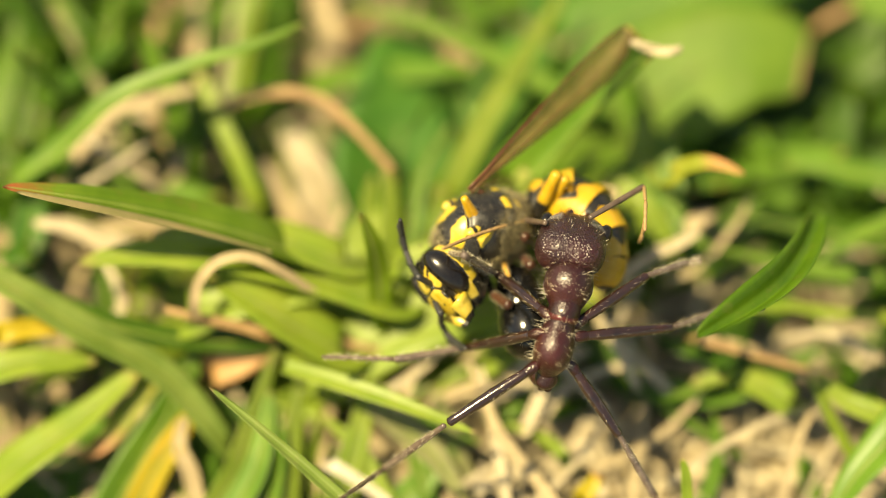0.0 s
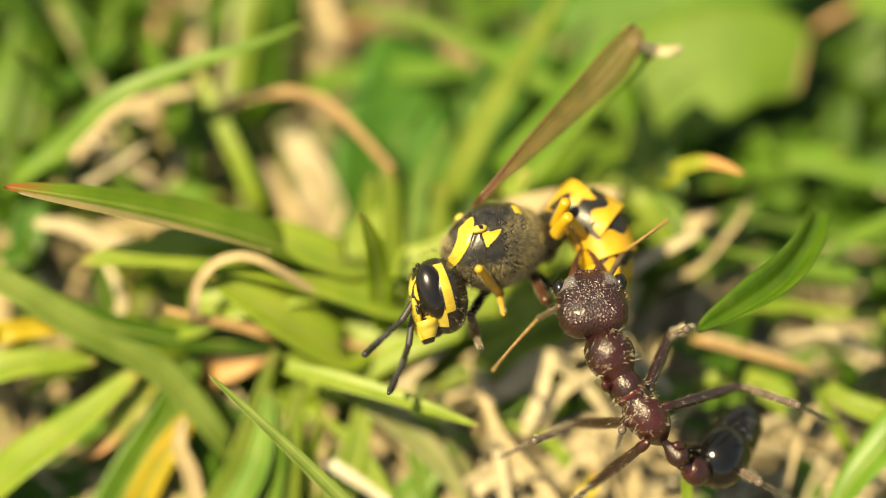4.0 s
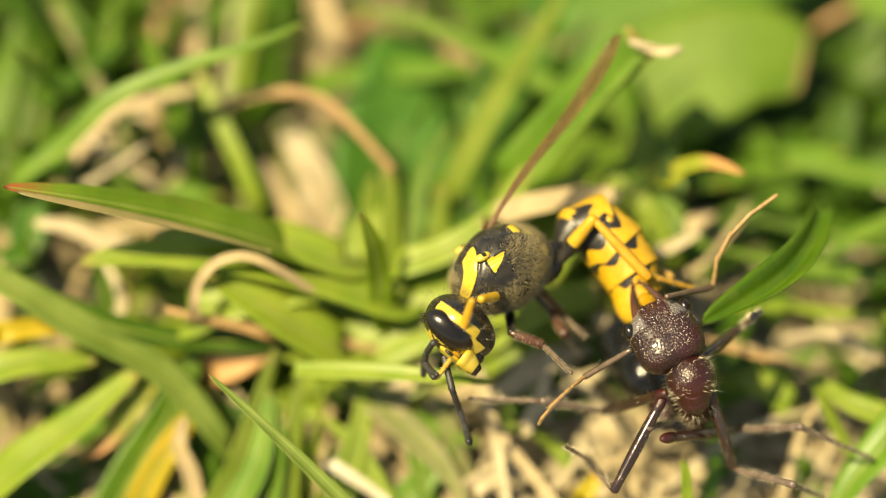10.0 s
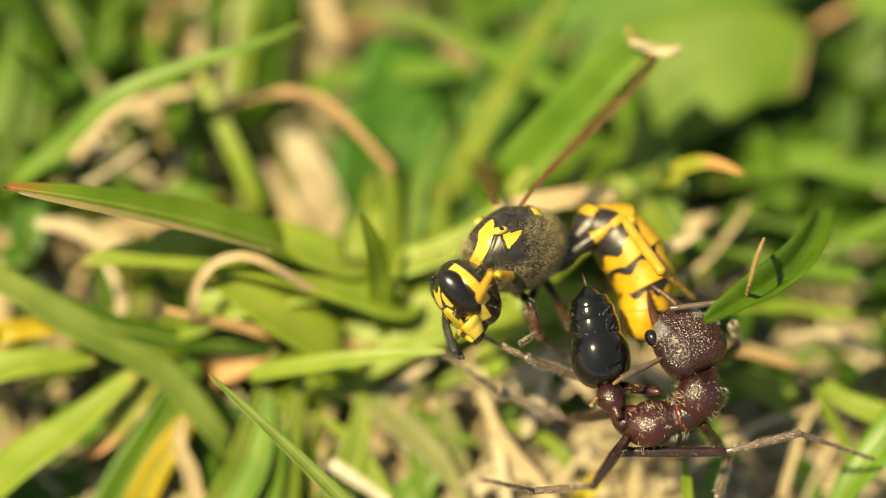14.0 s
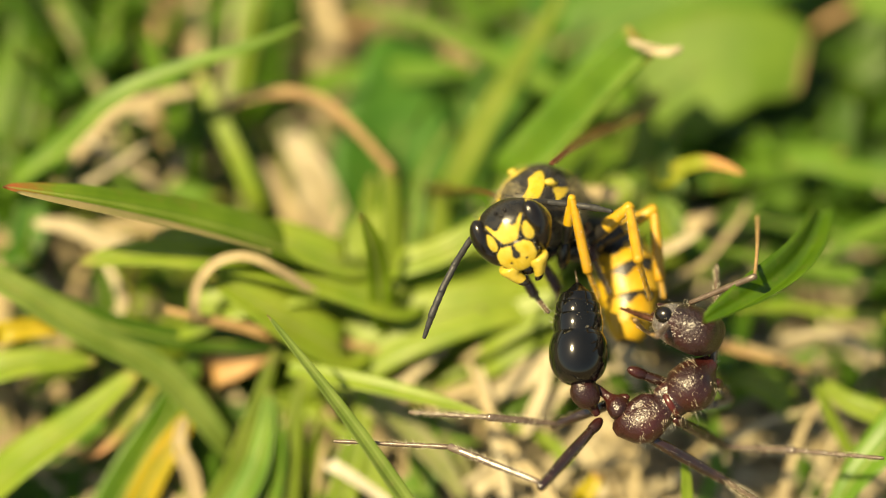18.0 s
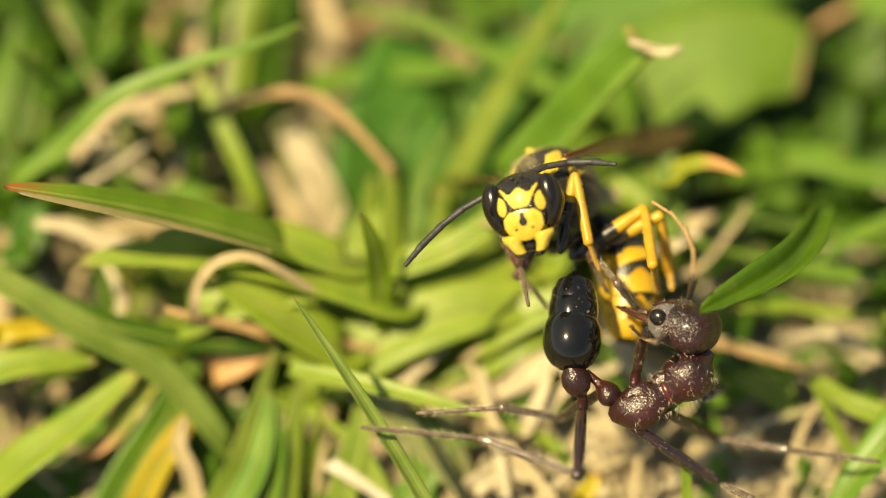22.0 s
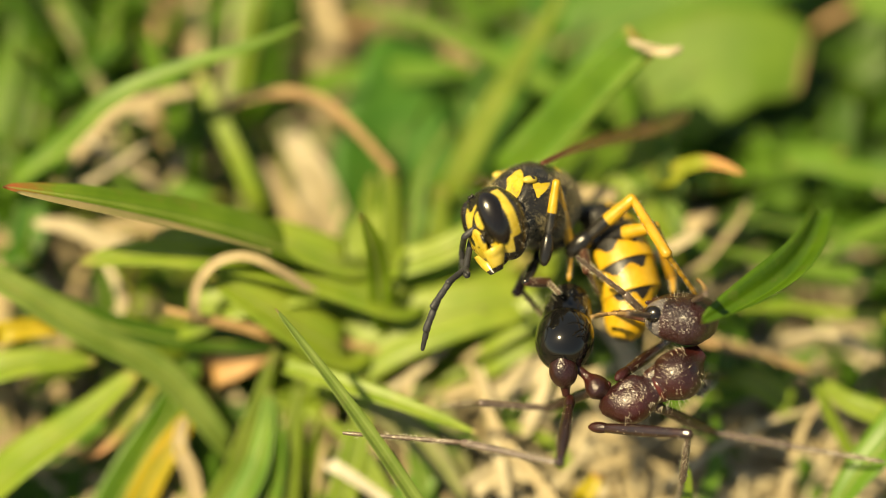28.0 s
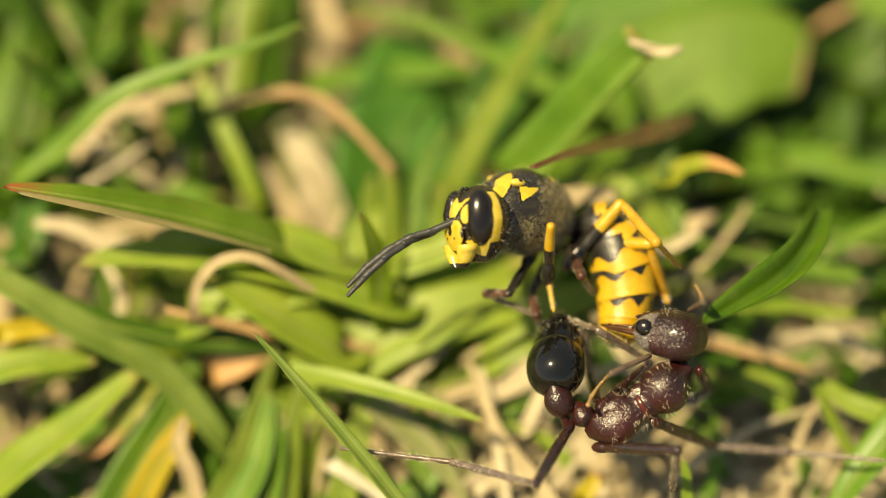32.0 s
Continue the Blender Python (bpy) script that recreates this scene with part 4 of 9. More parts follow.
grass([(19.43, -5.65, -3.38), (17.84, -7.69, -3.37), (16.48, -9.29, -3.41), (15.37, -11.12, -3.68)], 1.9, GREEN, "bright green grass blade close by", face=(-0.4, 0.4, 0.8))
grass([(19.59, -7.3, -5.06), (17.75, -6.72, -4.92), (16.17, -6.05, -5.25), (15.03, -5.02, -5.34)], 1.1, LIME, "light green grass blade in the turf", face=(-0.2, 0.5, 0.8))
grass([(16.85, -8.9, -5.1), (15.93, -7.3, -5.06), (15.25, -5.93, -5.22), (14.7, -5.02, -5.5)], 0.6, LIME, "yellowish green grass blade close by", face=(0.5, 0.3, 0.8))
grass([(9.75, -10.47, -2.24), (9.71, -9.44, -1.92), (9.64, -8.76, -1.84), (9.51, -8.36, -1.82)], 0.5, LIME, "small light green grass tip", face=(0.3, 0.2, 0.9))
grass([(2.22, -6.9, -6.91), (3.37, -5.98, -7.02), (4.53, -5.18, -7.16), (5.47, -4.61, -7.52)], 0.8, GREEN, "short green blade in the straw", face=(0, 0.5, 0.9))
grass([(-1.48, -6.55, -6.5), (-0.55, -7.23, -6.33), (0.37, -7.57, -6.25), (1.52, -7.92, -6.17)], 0.8, GREEN, "short green blade in the straw", face=(0, 0.5, 0.9))
grass([(-3.32, -5.73, -6.31), (-1.47, -7.33, -5.87), (-0.09, -8.69, -5.54), (1.05, -10.51, -5.15)], 1.3, FADED, "faded grey-green grass blade", face=(0, 0.4, 0.9))
blade("dead_leaf", rooted([(5.62, -10.02, -4.55), (5.96, -9.61, -4.46), (6.25, -9.15, -4.51)]), 0.8, YELLOWING, "small yellow leaf bit", "dead leaf", "dead leaves", taper=(0.6, 0.5))
straw([(-4.55, -8.72, -5.06), (-3.52, -9.36, -5.05), (-2.15, -10.28, -5.1)], 0.55, BLEACHED, "bleached whitish straw on the litter", face=(0, 0.3, 0.95))
straw([(5.16, -11.16, -4.49), (3.79, -9.34, -4.72), (2.2, -7.31, -5.22), (1.06, -4.58, -6.05)], 0.5, STRAW, "long beige straw on the soil")
straw([(2.65, -11.18, -4.82), (2.42, -9.34, -4.72), (1.97, -6.86, -5.44), (1.52, -4.81, -6.1)], 0.46, PALESTRAW, "pale dry straw in the litter")
straw([(2.21, -5.97, -6.37), (3.6, -4.59, -6.7), (4.76, -3.67, -6.98)], 0.68, PALESTRAW, "broad pale dry straw in the litter")
straw([(-0.55, -6.43, -6.47), (0.83, -5.74, -6.64), (2.68, -5.51, -6.75)], 0.62, STRAW, "beige straw on the soil")
straw([(1.28, -9.58, -4.94), (2.66, -8.91, -5.27), (4.03, -9.37, -5.21)], 0.93, PALESTRAW, "broad pale straw flake on soil")
straw([(-17.98, -3.42, -5.45), (-16.6, -3.19, -5.4), (-15.01, -3.08, -5.7)], 0.9, YELLOWING, "yellow dead grass blade low down")
grass([(-18.88, -5.02, -5.34), (-16.58, -4.56, -5.23), (-14.09, -4.57, -5.56)], 1.5, LIME, "pale green leaf lying low", face=(0, 0.5, 0.9))
grass([(-17.55, 0.02, -8.57), (-16.95, 0.95, -8.36), (-17.32, 2.35, -8.53)], 1.9, DEEP_AND_SHADE, "blue-green leaf between the blades", face=(0, 0.4, 0.9))
# Shade low in the turf, painted as a dark leaf colour.
grass([(-13.81, -3.7, -8.28), (-13.79, -2.3, -7.96), (-14.14, -0.67, -8.08)], 1.4, DEEP_AND_SHADE, "dark leaf with shade in its colour", face=(0.3, 0.3, 0.9))

# litter and thin grass that nobody could count
tuft_stuff("straw_litter", "beige broken dry straw covering the soil", "straw litter", STRAW, 260, 11, around(-0.012, 0.026, -0.022, 0.003), 14.0, 0.26, (-3, 5), 0.10)
tuft_stuff("straw_litter", "beige dry straw between the grass stems", "straw litter", STRAW, 170, 17, around(-0.030, 0.002, 0.006, 0.028), 10.0, 0.4, (-2, 14), 0.10)
tuft_stuff("straw_litter", "pale broken straw flakes", "straw litter", PALESTRAW, 130, 12, around(-0.008, 0.026, -0.020, 0.003), 11.0, 0.32, (-3, 5), 0.10)
tuft_stuff("straw_litter", "grey-brown rotting straw on the soil", "straw litter", GREYSTRAW, 380, 13, around(-0.026, 0.028, -0.022, 0.014), 9.0, 0.34, (-3, 5), 0.10)
tuft_stuff("straw_litter", "fine dry stalks strewn over the litter", "straw litter", PALESTRAW, 120, 19, around(-0.004, 0.024, -0.020, 0.000), 10.0, 0.16, (-2, 12), 0.10)
tuft_stuff("straw_litter", "pale dry straw under the fight", "straw litter", PALESTRAW, 170, 41, around(-0.006, 0.014, -0.007, 0.006), 9.0, 0.36, (-2, 9), 0.10)
tuft_stuff("straw_litter", "pale straw between the low blades", "straw litter", STRAW, 130, 43, around(-0.021, -0.012, -0.007, 0.003), 6.0, 0.3, (-2, 10), 0.10)
tuft_stuff("straw_litter", "grey beige straw round the ant", "straw litter", PALESTRAW, 160, 44, around(0.000, 0.022, -0.014, -0.001), 7.0, 0.30, (-2, 9), 0.10)
tuft_stuff("straw_litter", "short grey straw splinters round the ant", "straw litter", GREYSTRAW, 420, 45, around(-0.003, 0.024, -0.016, 0.001), 3.6, 0.20, (-2, 12), 0.12)
tuft_stuff("straw_litter", "short tan straw splinters round the ant", "straw litter", STRAW, 300, 46, around(-0.003, 0.024, -0.016, 0.001), 4.2, 0.17, (-2, 14), 0.12)
tuft_stuff("straw_litter", "pale dry straw lying over the low grass", "straw litter", PALESTRAW, 130, 47, around(-0.007, 0.006, -0.017, -0.004), 6.0, 0.26, (0, 16), 0.10)
tuft_stuff("straw_litter", "bleached straw splinters on the soil", "straw litter", BLEACHED, 90, 42, around(-0.008, 0.024, -0.018, 0.002), 5.0, 0.22, (-2, 7), 0.10)
tuft_stuff("short_grass", "short green grass growing behind", "grass", GREEN, 50, 14, around(-0.028, -0.005, 0.010, 0.032), 9.0, 0.9, (20, 70))
tuft_stuff("short_grass", "thin green grass growing behind", "grass", GREEN, 35, 15, around(-0.028, -0.010, 0.007, 0.032), 9.0, 0.8, (25, 75))
tuft_stuff("short_grass", "green grass low between the straws", "grass", GREEN, 75, 16, around(-0.028, 0.030, -0.014, 0.010), 4.6, 0.8, (5, 30))
tuft_stuff("short_grass", "light green grass low in the turf", "grass", LIME, 120, 20, around(-0.0125, 0.006, 0.0015, 0.008), 6.0, 1.1, (3, 25))
# Dark filler blades: shade of the low gaps is put in as colour.
tuft_stuff("short_grass", "dark green grass low down, its colour carrying the shade", "grass", DEEP_AND_SHADE, 120, 23, around(-0.024, -0.005, -0.016, 0.003), 5.0, 1.0, (2, 20))
tuft_stuff("dead_grass", "brown dead grass standing between the stems", "dead grass", RUST, 70, 24, around(-0.030, -0.001, 0.008, 0.030), 11.0, 0.36, (4, 45))
# Dark colour stands in for the shadow below the broad leaf.
tuft_stuff("short_grass", "dark green grass coloured as the shade behind the broad leaf", "grass", DEEP_AND_SHADE, 120, 18, around(0.012, 0.030, 0.001, 0.026), 6.0, 1.0, (10, 50))
tuft_stuff("short_grass", "green grass growing behind the wasp", "grass", GREEN, 60, 25, around(0.003, 0.013, 0.003, 0.022), 7.0, 1.0, (15, 60))
# More dark blades; the black of the shaded hollow is in their colour.
tuft_stuff("short_grass", "dark green grass that paints in deep shade", "grass", DEEP_AND_SHADE, 170, 31, around(0.012, 0.026, 0.008, 0.024), 5.0, 1.6, (5, 40))
# Dark blades fill the gaps of the tall grass with painted shade.
tuft_stuff("short_grass", "dark green grass painting shade between the tall blades", "grass", DEEP_AND_SHADE, 120, 33, around(-0.030, -0.006, 0.010, 0.034), 8.0, 1.3, (10, 55))
# Likewise behind the arching blade: its dark gap is given as dark green.
tuft_stuff("short_grass", "dark green grass painting shade behind the arching blade", "grass", DEEP_AND_SHADE, 45, 34, around(-0.021, -0.013, 0.007, 0.016), 9.0, 0.9, (30, 70))
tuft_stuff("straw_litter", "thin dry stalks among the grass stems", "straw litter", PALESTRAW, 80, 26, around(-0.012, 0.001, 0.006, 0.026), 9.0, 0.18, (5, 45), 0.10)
tuft_stuff("short_grass", "thin dark green grass among the stems", "grass", DEEP_AND_SHADE, 50, 27, around(-0.010, 0.001, 0.008, 0.026), 8.0, 0.4, (10, 60))



# ---- the two animals ----
def member(length, r0, r1, bulge=0.0, n=10, beads=0, paint=None):
    """A leg or antenna member along y, in mm, with rounded ends."""
    rings = []
    steps = max(8, beads * 6)
    for i in range(steps + 1):
        u = i / steps
        r = r0 + (r1 - r0) * u + bulge * math.sin(math.pi * min(1.0, u * 1.15)) * r0
        if beads:
            r *= (0.78 if n == 8 else 0.92) + (0.26 if n == 8 else 0.1) * abs(math.sin(math.pi * u * beads)) ** 0.6
        rings.append((u * length, r, r, 0, 0))
    rings = [(-0.6 * r0, r0 * 0.35, r0 * 0.35, 0, 0), (-0.35 * r0, r0 * 0.8, r0 * 0.8, 0, 0)] + rings
    rings += [(length + 0.35 * r1, r1 * 0.8, r1 * 0.8, 0, 0), (length + 0.6 * r1, r1 * 0.3, r1 * 0.3, 0, 0)]
    return loft(rings, n, paint)


def tube_hair(length, r):
    """Roots of hairs round a member."""
    def where(rng):
        a, y = rng.uniform(0, 2 * math.pi), rng.uniform(0.1, 0.95) * length
        return (r * math.cos(a), y, r * math.sin(a)), (math.cos(a), 0.9, math.sin(a))
    return where


def upright_hair(length, r):
    """Roots of hairs that stand off a body."""
    def where(rng):
        q, y = rng.uniform(0, 2 * math.pi), rng.uniform(0.1, 0.95) * length
        return (r * math.cos(q), y, r * math.sin(q)), (math.cos(q), 0.2, math.sin(q))
    return where


def dark_base(length):
    return lambda x, y, z: 0 if y < 0.45 * length else 1


def make_leg(owner, spans, radii, mats, hair, hair_length, seed, words):
    femur = part("leg", member(spans[0], radii[0] * 0.75, radii[0] * 0.8, 0.3, 14, 0, dark_base(spans[0]) if mats[0] is BELLY else None), mats[0], owner, words)
    if owner.name.startswith("wasp"):
        part("coxa", ball(radii[0] * 1.35, 0.72, radii[0] * 1.3, 20, 14, None, None, (0, -0.45, 0)), BLACK, femur)
    else:
        part("coxa", ball(radii[0] * 0.95, 0.50, radii[0] * 0.95, 20, 14, None, None, (0, -0.10, 0)), MAROON, femur)
    tibia = part("tibia", member(spans[1], radii[1] * 0.7, radii[1], 0.15), mats[1], femur)
    tarsus = part("tarsus", member(spans[2], radii[2], radii[2] * 0.7, 0, 8, 5), mats[2], femur)
    for k, (ob, ln, r) in enumerate(((femur, spans[0], radii[0]), (tibia, spans[1], radii[1]), (tarsus, spans[2], radii[2]))):
        w = tube_hair(ln, r * 0.85)
        if k == 0:
            bristles("hairs", femur, hair, 70, w, hair_length, seed, 0.004)
        else:
            # the hairs of lower members are in their own mesh
            add_hairs(ob, hair, 170, w, hair_length * (1.0 if k == 1 else 0.8), seed + k, 0.0055)
    return femur, tibia, tarsus


def add_hairs(ob, mat, count, where, length, seed, thick=0.009):
    """Hairs as part of the mesh of ob, in a slot of their own."""
    rng = random.Random(seed)
    me = ob.data
    verts = [v.co.copy() for v in me.vertices]
    faces = [tuple(p.vertices) for p in me.polygons]
    idx = [p.material_index for p in me.polygons]
    slot = len(me.materials)
    for _ in range(count):
        p, d = where(rng)
        p, d = Vector(p), Vector(d).normalized()
        d = (d + Vector((rng.uniform(-1, 1), rng.uniform(-1, 1), rng.uniform(-1, 1))) * 0.3).normalized()
        side = d.orthogonal().normalized()
        up = d.cross(side)
        ln = length * rng.uniform(0.5, 1.2)
        i = len(verts)
        verts += [(p + side * thick) * MM, (p - side * thick * 0.5 + up * thick) * MM, (p - side * thick * 0.5 - up * thick) * MM, (p + d * ln) * MM]
        faces += [(i, i + 1, i + 3), (i + 1, i + 2, i + 3), (i + 2, i, i + 3)]
        idx += [slot] * 3
    mats = list(me.materials) + [mat]
    ob.data = mesh_of(ob.name, verts, faces, mats, idx)


def on_ball(rx, ry, rz, keep=lambda x, y, z: True):
    def where(rng):
        while True:
            d = Vector((rng.gauss(0, 1), rng.gauss(0, 1), rng.gauss(0, 1))).normalized()
            p = (d.x * rx * 0.97, d.y * ry * 0.97, d.z * rz * 0.97)
            if keep(*p):
                return p, (d.x / rx, d.y / ry, d.z / rz)
    return where


def wasp_head(owner):
    def shape(x, y, z):
        if z < 0:
            x *= 1 - 0.40 * (-z / 1.5) ** 1.2
        if z > 0:
            z *= 0.80
        if y < 0:
            y *= 0.85
        if y > 0:
            y *= 1 - 0.1 * abs(x)
        return x, y, z

    def paint(x, y, z):
        ax = abs(x)
        if y < -0.62:
            return 0
        if y < 0.1:
            # the stripe behind the eye and down the cheek
            return 1 if ax > 0.62 and -0.80 < z < 0.98 and y > -0.26 else 0
        # brow: wide and scalloped above, narrow between the antennae
        if 0.17 < z < 0.76 + 0.10 * math.cos(ax * 9.0) and ax < 0.26 + 0.70 * (z - 0.17):
            return 1
        # the notch of the eye
        if math.hypot((ax - 0.72) / 0.19, (z - 0.26) / 0.34) < 1:
            return 1
        if z < -0.70 and ax > 0.5:
            return 1
        return 0
    head = part("head", ball(1.46, 1.12, 1.55, 140, 110, shape, paint), SHELL, owner, "black and yellow head")
    for s in (-1, 1):
        def bean(x, y, z, s=s):
            # a kidney shape, hollow on its inner side
            k = 0.16 * math.exp(-((z - 0.08) / 0.28) ** 2)
            return x - s * (0.22 * (z - 0.05) ** 2) * 0.5 + s * 0.10 * z + (s * k if x * s < 0 else 0), y - 0.1 * x * s, z
        part("eye", ball(0.44, 0.52, 1.02, 44, 34, bean, None, (s * 1.02, 0.40, 0.10)), EYE, head, "black kidney-shaped compound eye")
        jaw = []
        for k in range(17):
            u = k / 16
            jaw.append((-0.84 * u, 0.40 * (1 - 0.50 * u ** 1.6) * (0.75 + 0.25 * math.sin(math.pi * min(1, u * 2 + 0.2))) + 0.01, 0.42 * (1 - 0.6 * u ** 1.5), -s * 0.30 * u * u, 0.12 * u))
        geo = loft(jaw, 28, lambda x, y, z: 0 if y < -0.68 else 1)
        geo = ([(x + s * 0.56 * MM, z + 0.80 * MM, y - 0.82 * MM) for x, y, z in geo[0]],) + tuple(geo[1:])
        part("mandible", geo, SHELL, head, "yellow mandible with a dark tip")
        part("socket", ball(0.15, 0.10, 0.15, 12, 8, None, None, (s * 0.36, 0.98, 0.12)), BLACK, head)

    def plate(x, y, z):
        return x * (1 - 0.34 * (z < 0) * (-z / 0.62)), y, z

    def mark(x, y, z):
        ax = abs(x)
        if ax < 0.07 + 0.09 * max(0.0, 1 - abs(z - 0.12) / 0.2) and z > -0.02:
            return 0
        if math.hypot(ax - 0.30, z + 0.12) < 0.06:
            return 0
        if ax > 0.70 or z < -0.57 or z > 0.52:
            return 0
        return 1
    part("face_shield", ball(0.78, 0.16, 0.62, 52, 40, plate, mark, (0, 1.05, -0.46)), SHELL, head, "yellow face shield with a black mark")
    part("mouth", ball(0.4, 0.3, 0.3, 16, 10, None, None, (0, 0.55, -1.25)), BLACK, head)
    for x, y, z in ((0, 0.66, 1.05), (-0.17, 0.5, 1.15), (0.17, 0.5, 1.15)):
        part("ocellus", ball(0.075, 0.075, 0.075, 10, 8, None, None, (x, y, z)), EYE, head)
    bristles("hairs", head, DARKHAIR, 260, on_ball(1.44, 1.1, 1.53, lambda x, y, z: z > 0.7 or y < -0.3), 0.35, 5, 0.005)
    bristles("hairs", head, HAIR, 200, on_ball(1.38, 1.12, 1.48, lambda x, y, z: z < 0.5), 0.2, 9, 0.004)
    for ob in [head] + list(head.children):
        ob.data.transform(Matrix.Scale(1.1, 4))
    return head


def wasp_thorax(owner):
    def seam(y, z):
        """How deep the furrows between the plates are at a point of the side."""
        lines = (z - 1.35 + 1.45 * (y - 1.08) + 0.44,       # behind the collar
                 y - 0.05 + 0.35 * z,                       # between side plate and rear
                 z - 0.95 + 0.1 * y)                        # along the wing bases
        on = (y > 0.3, z < 1.0, -0.9 < y < 0.8)
        return sum(math.exp(-(d / 0.09) ** 2) for d, k in zip(lines, on) if k)

    def shape(x, y, z):
        y = math.copysign(2.2 * (abs(y) / 2.2) ** 0.78, y)
        k = 1 - 0.16 * max(0, y / 2.1) - 0.20 * max(0, -y / 2.1)
        x, z = x * k, z * k - 0.12 * y * y / 4
        q = 1 - 0.045 * min(1.0, seam(y, z)) * (0.4 + 0.6 * min(1.0, abs(x) / 0.8))
        # the scutum stands up as a dome, the hump of the scutellum behind it
        if z > 0.8 and -1.35 < y < -0.75:
            z += 0.10 * math.sin((y + 1.35) / 0.6 * math.pi)
        return x * q, y, z * q

    def paint(x, y, z):
        ax = abs(x)
        # the collar's hind border, from the wing base forwards and down
        d = z - 1.35 + 1.45 * (y - 1.08)
        if ax > 0.3 and 0.8 < y < 2.1 and abs(d) < 0.36 - 0.14 * abs(y - 1.3):
            return 1
        # triangle under the wing base
        if ax > 0.7 and -0.1 < y < 0.74 and 0 < 1.02 - z < 0.70 * (y + 0.1):
            return 1
        if z > 0.5 and abs(y + 1.0) < 0.16 and 0.22 < ax < 0.72:
            return 1
        if z > 0.2 and abs(y + 1.5) < 0.10 and 0.25 < ax < 0.6:
            return 1
        if ax > 0.5 and abs(y + 1.75) < 0.14 and abs(z - 0.1) < 0.2:
            return 1
        return 0
    th = part("thorax", ball(1.55, 2.2, 1.74, 160, 130, shape, paint), FURSHELL, owner, "black hairy thorax with yellow patches")
    for s in (-1, 1):
        part("wing_base", ball(0.22, 0.34, 0.17, 16, 12, None, lambda x, y, z: 0 if abs(y + 0.05) < 0.1 and z > 0.06 else 1, (s * 0.98, 0.80, 1.16)), SHELL, th, "yellow wing base plate")
    # a grey pile on the rear and low on the sides, a thin one over the back
    bristles("fur", th, TANHAIR, 15000, on_ball(1.46, 2.06, 1.54, lambda x, y, z: (y < 0.0 and z < 1.15) or z < -0.15 or y > 1.7), 0.40, 8, 0.0052, "tan-grey hairs on sides and rear", 0.7)
    bristles("fur", th, TANHAIR, 1300, on_ball(1.47, 2.07, 1.55, lambda x, y, z: 0.0 < y < 1.8 and z < 0.9), 0.30, 28, 0.0045, "short tan hairs on the sides", 0.8)
    bristles("hairs", th, GREYHAIR, 1500, on_ball(1.46, 2.06, 1.56, lambda x, y, z: z > 0.6 or y > 1.1), 0.36, 18, 0.0038, "thin grey hairs on the back")
    part("waist", ball(0.42, 0.55, 0.42, 16, 12, None, None, (0, -2.3, -0.4)), BLACK, th)
    return th


def abdomen_segment(owner, r0, r1, length, last=False, first=False, heavy=False):
    rings = []
    steps = 26
    for i in range(steps + 1):
        u = i / steps
        r = r0 + (r1 - r0) * (math.sin(u * math.pi / 2) if not last else u ** 1.5)
        if last:
            r = r0 * math.sqrt(max(0.0, 1 - (u * 0.985) ** 2.2))
        rings.append((u * length, r, r * 0.94, 0, 0))
    if not last:
        rings += [(length * 1.015, r1 * 0.985, r1 * 0.925, 0, 0), (length * 1.0, r1 * 0.94, r1 * 0.88, 0, 0)]

    def paint(x, y, z):
        a = abs(math.atan2(x, z))
        u = y / length
        # a black band on the back, scalloped behind, running out to a point on the side
        edge = (0.44 + 0.11 * math.cos(a * 6.0)) * min(1.0, max(0.0, (1.45 - a) / 0.55))
        if heavy:
            edge *= 1.25
        if first:
            edge = 0.62 + 0.15 * max(0.0, 1 - a / 0.5)
        if last:
            return 1 if 0.22 < u < 0.93 else 0
        if u < edge:
            return 0
        if not first and math.hypot((a - 1.62) * 0.8, (u - 0.42) * 1.1) < 0.07:
            return 0
        return 1
    return part("abdomen_segment", loft(rings, 84, paint), BELLY, owner, "yellow ring with black band and spots" if not first else "black and yellow first ring")


def wing(owner, words):
    """A wasp's fore wing folded along its length, with veins."""
    def half(u):
        return 0.16 + 0.80 * (max(0.0, u - 0.12) ** 0.75) * (1 - max(0, (u - 0.72) / 0.28) ** 2.4 * 0.8)
    length, rows, cols = 9.6, 40, 8
    verts, faces = [], []
    for side in (1, -1):
        for i in range(rows + 1):
            u = i / rows
            w = half(u)
            for j in range(cols + 1):
                a = j / cols
                fold = 0.16 * w * math.cos(a * 9) + 0.10 * math.sin(u * 7)
                verts.append(((a * 2 - 0.5) * w * 0.9 * MM, u * length * MM, (fold + side * 0.012) * MM))
    k, m = cols + 1, (rows + 1) * (cols + 1)
    for i in range(rows):
        for j in range(cols):
            a = i * k + j
            faces += [(a, a + 1, a + k + 1, a + k), (m + a, m + a + k, m + a + k + 1, m + a + 1)]
    ob = part("wing", (verts, faces, [0] * len(faces)), WING, owner, words)
    for k2, (off, r) in enumerate(((-0.48, 0.07), (0.1, 0.035), (0.75, 0.03))):
        rings = []
        for i in range(26):
            u = i / 25 * (1.0 if k2 == 0 else 0.8)
            w = half(u)
            a = (off + 0.5) / 2
            rings.append((u * length, r * (1 - 0.6 * u), r * (1 - 0.6 * u), (a * 2 - 0.5) * w * 0.9, 0.16 * w * math.cos(a * 9) + 0.10 * math.sin(u * 7)))
        part("vein", loft(rings, 8), VEIN, ob, "reddish brown wing vein")
    return ob


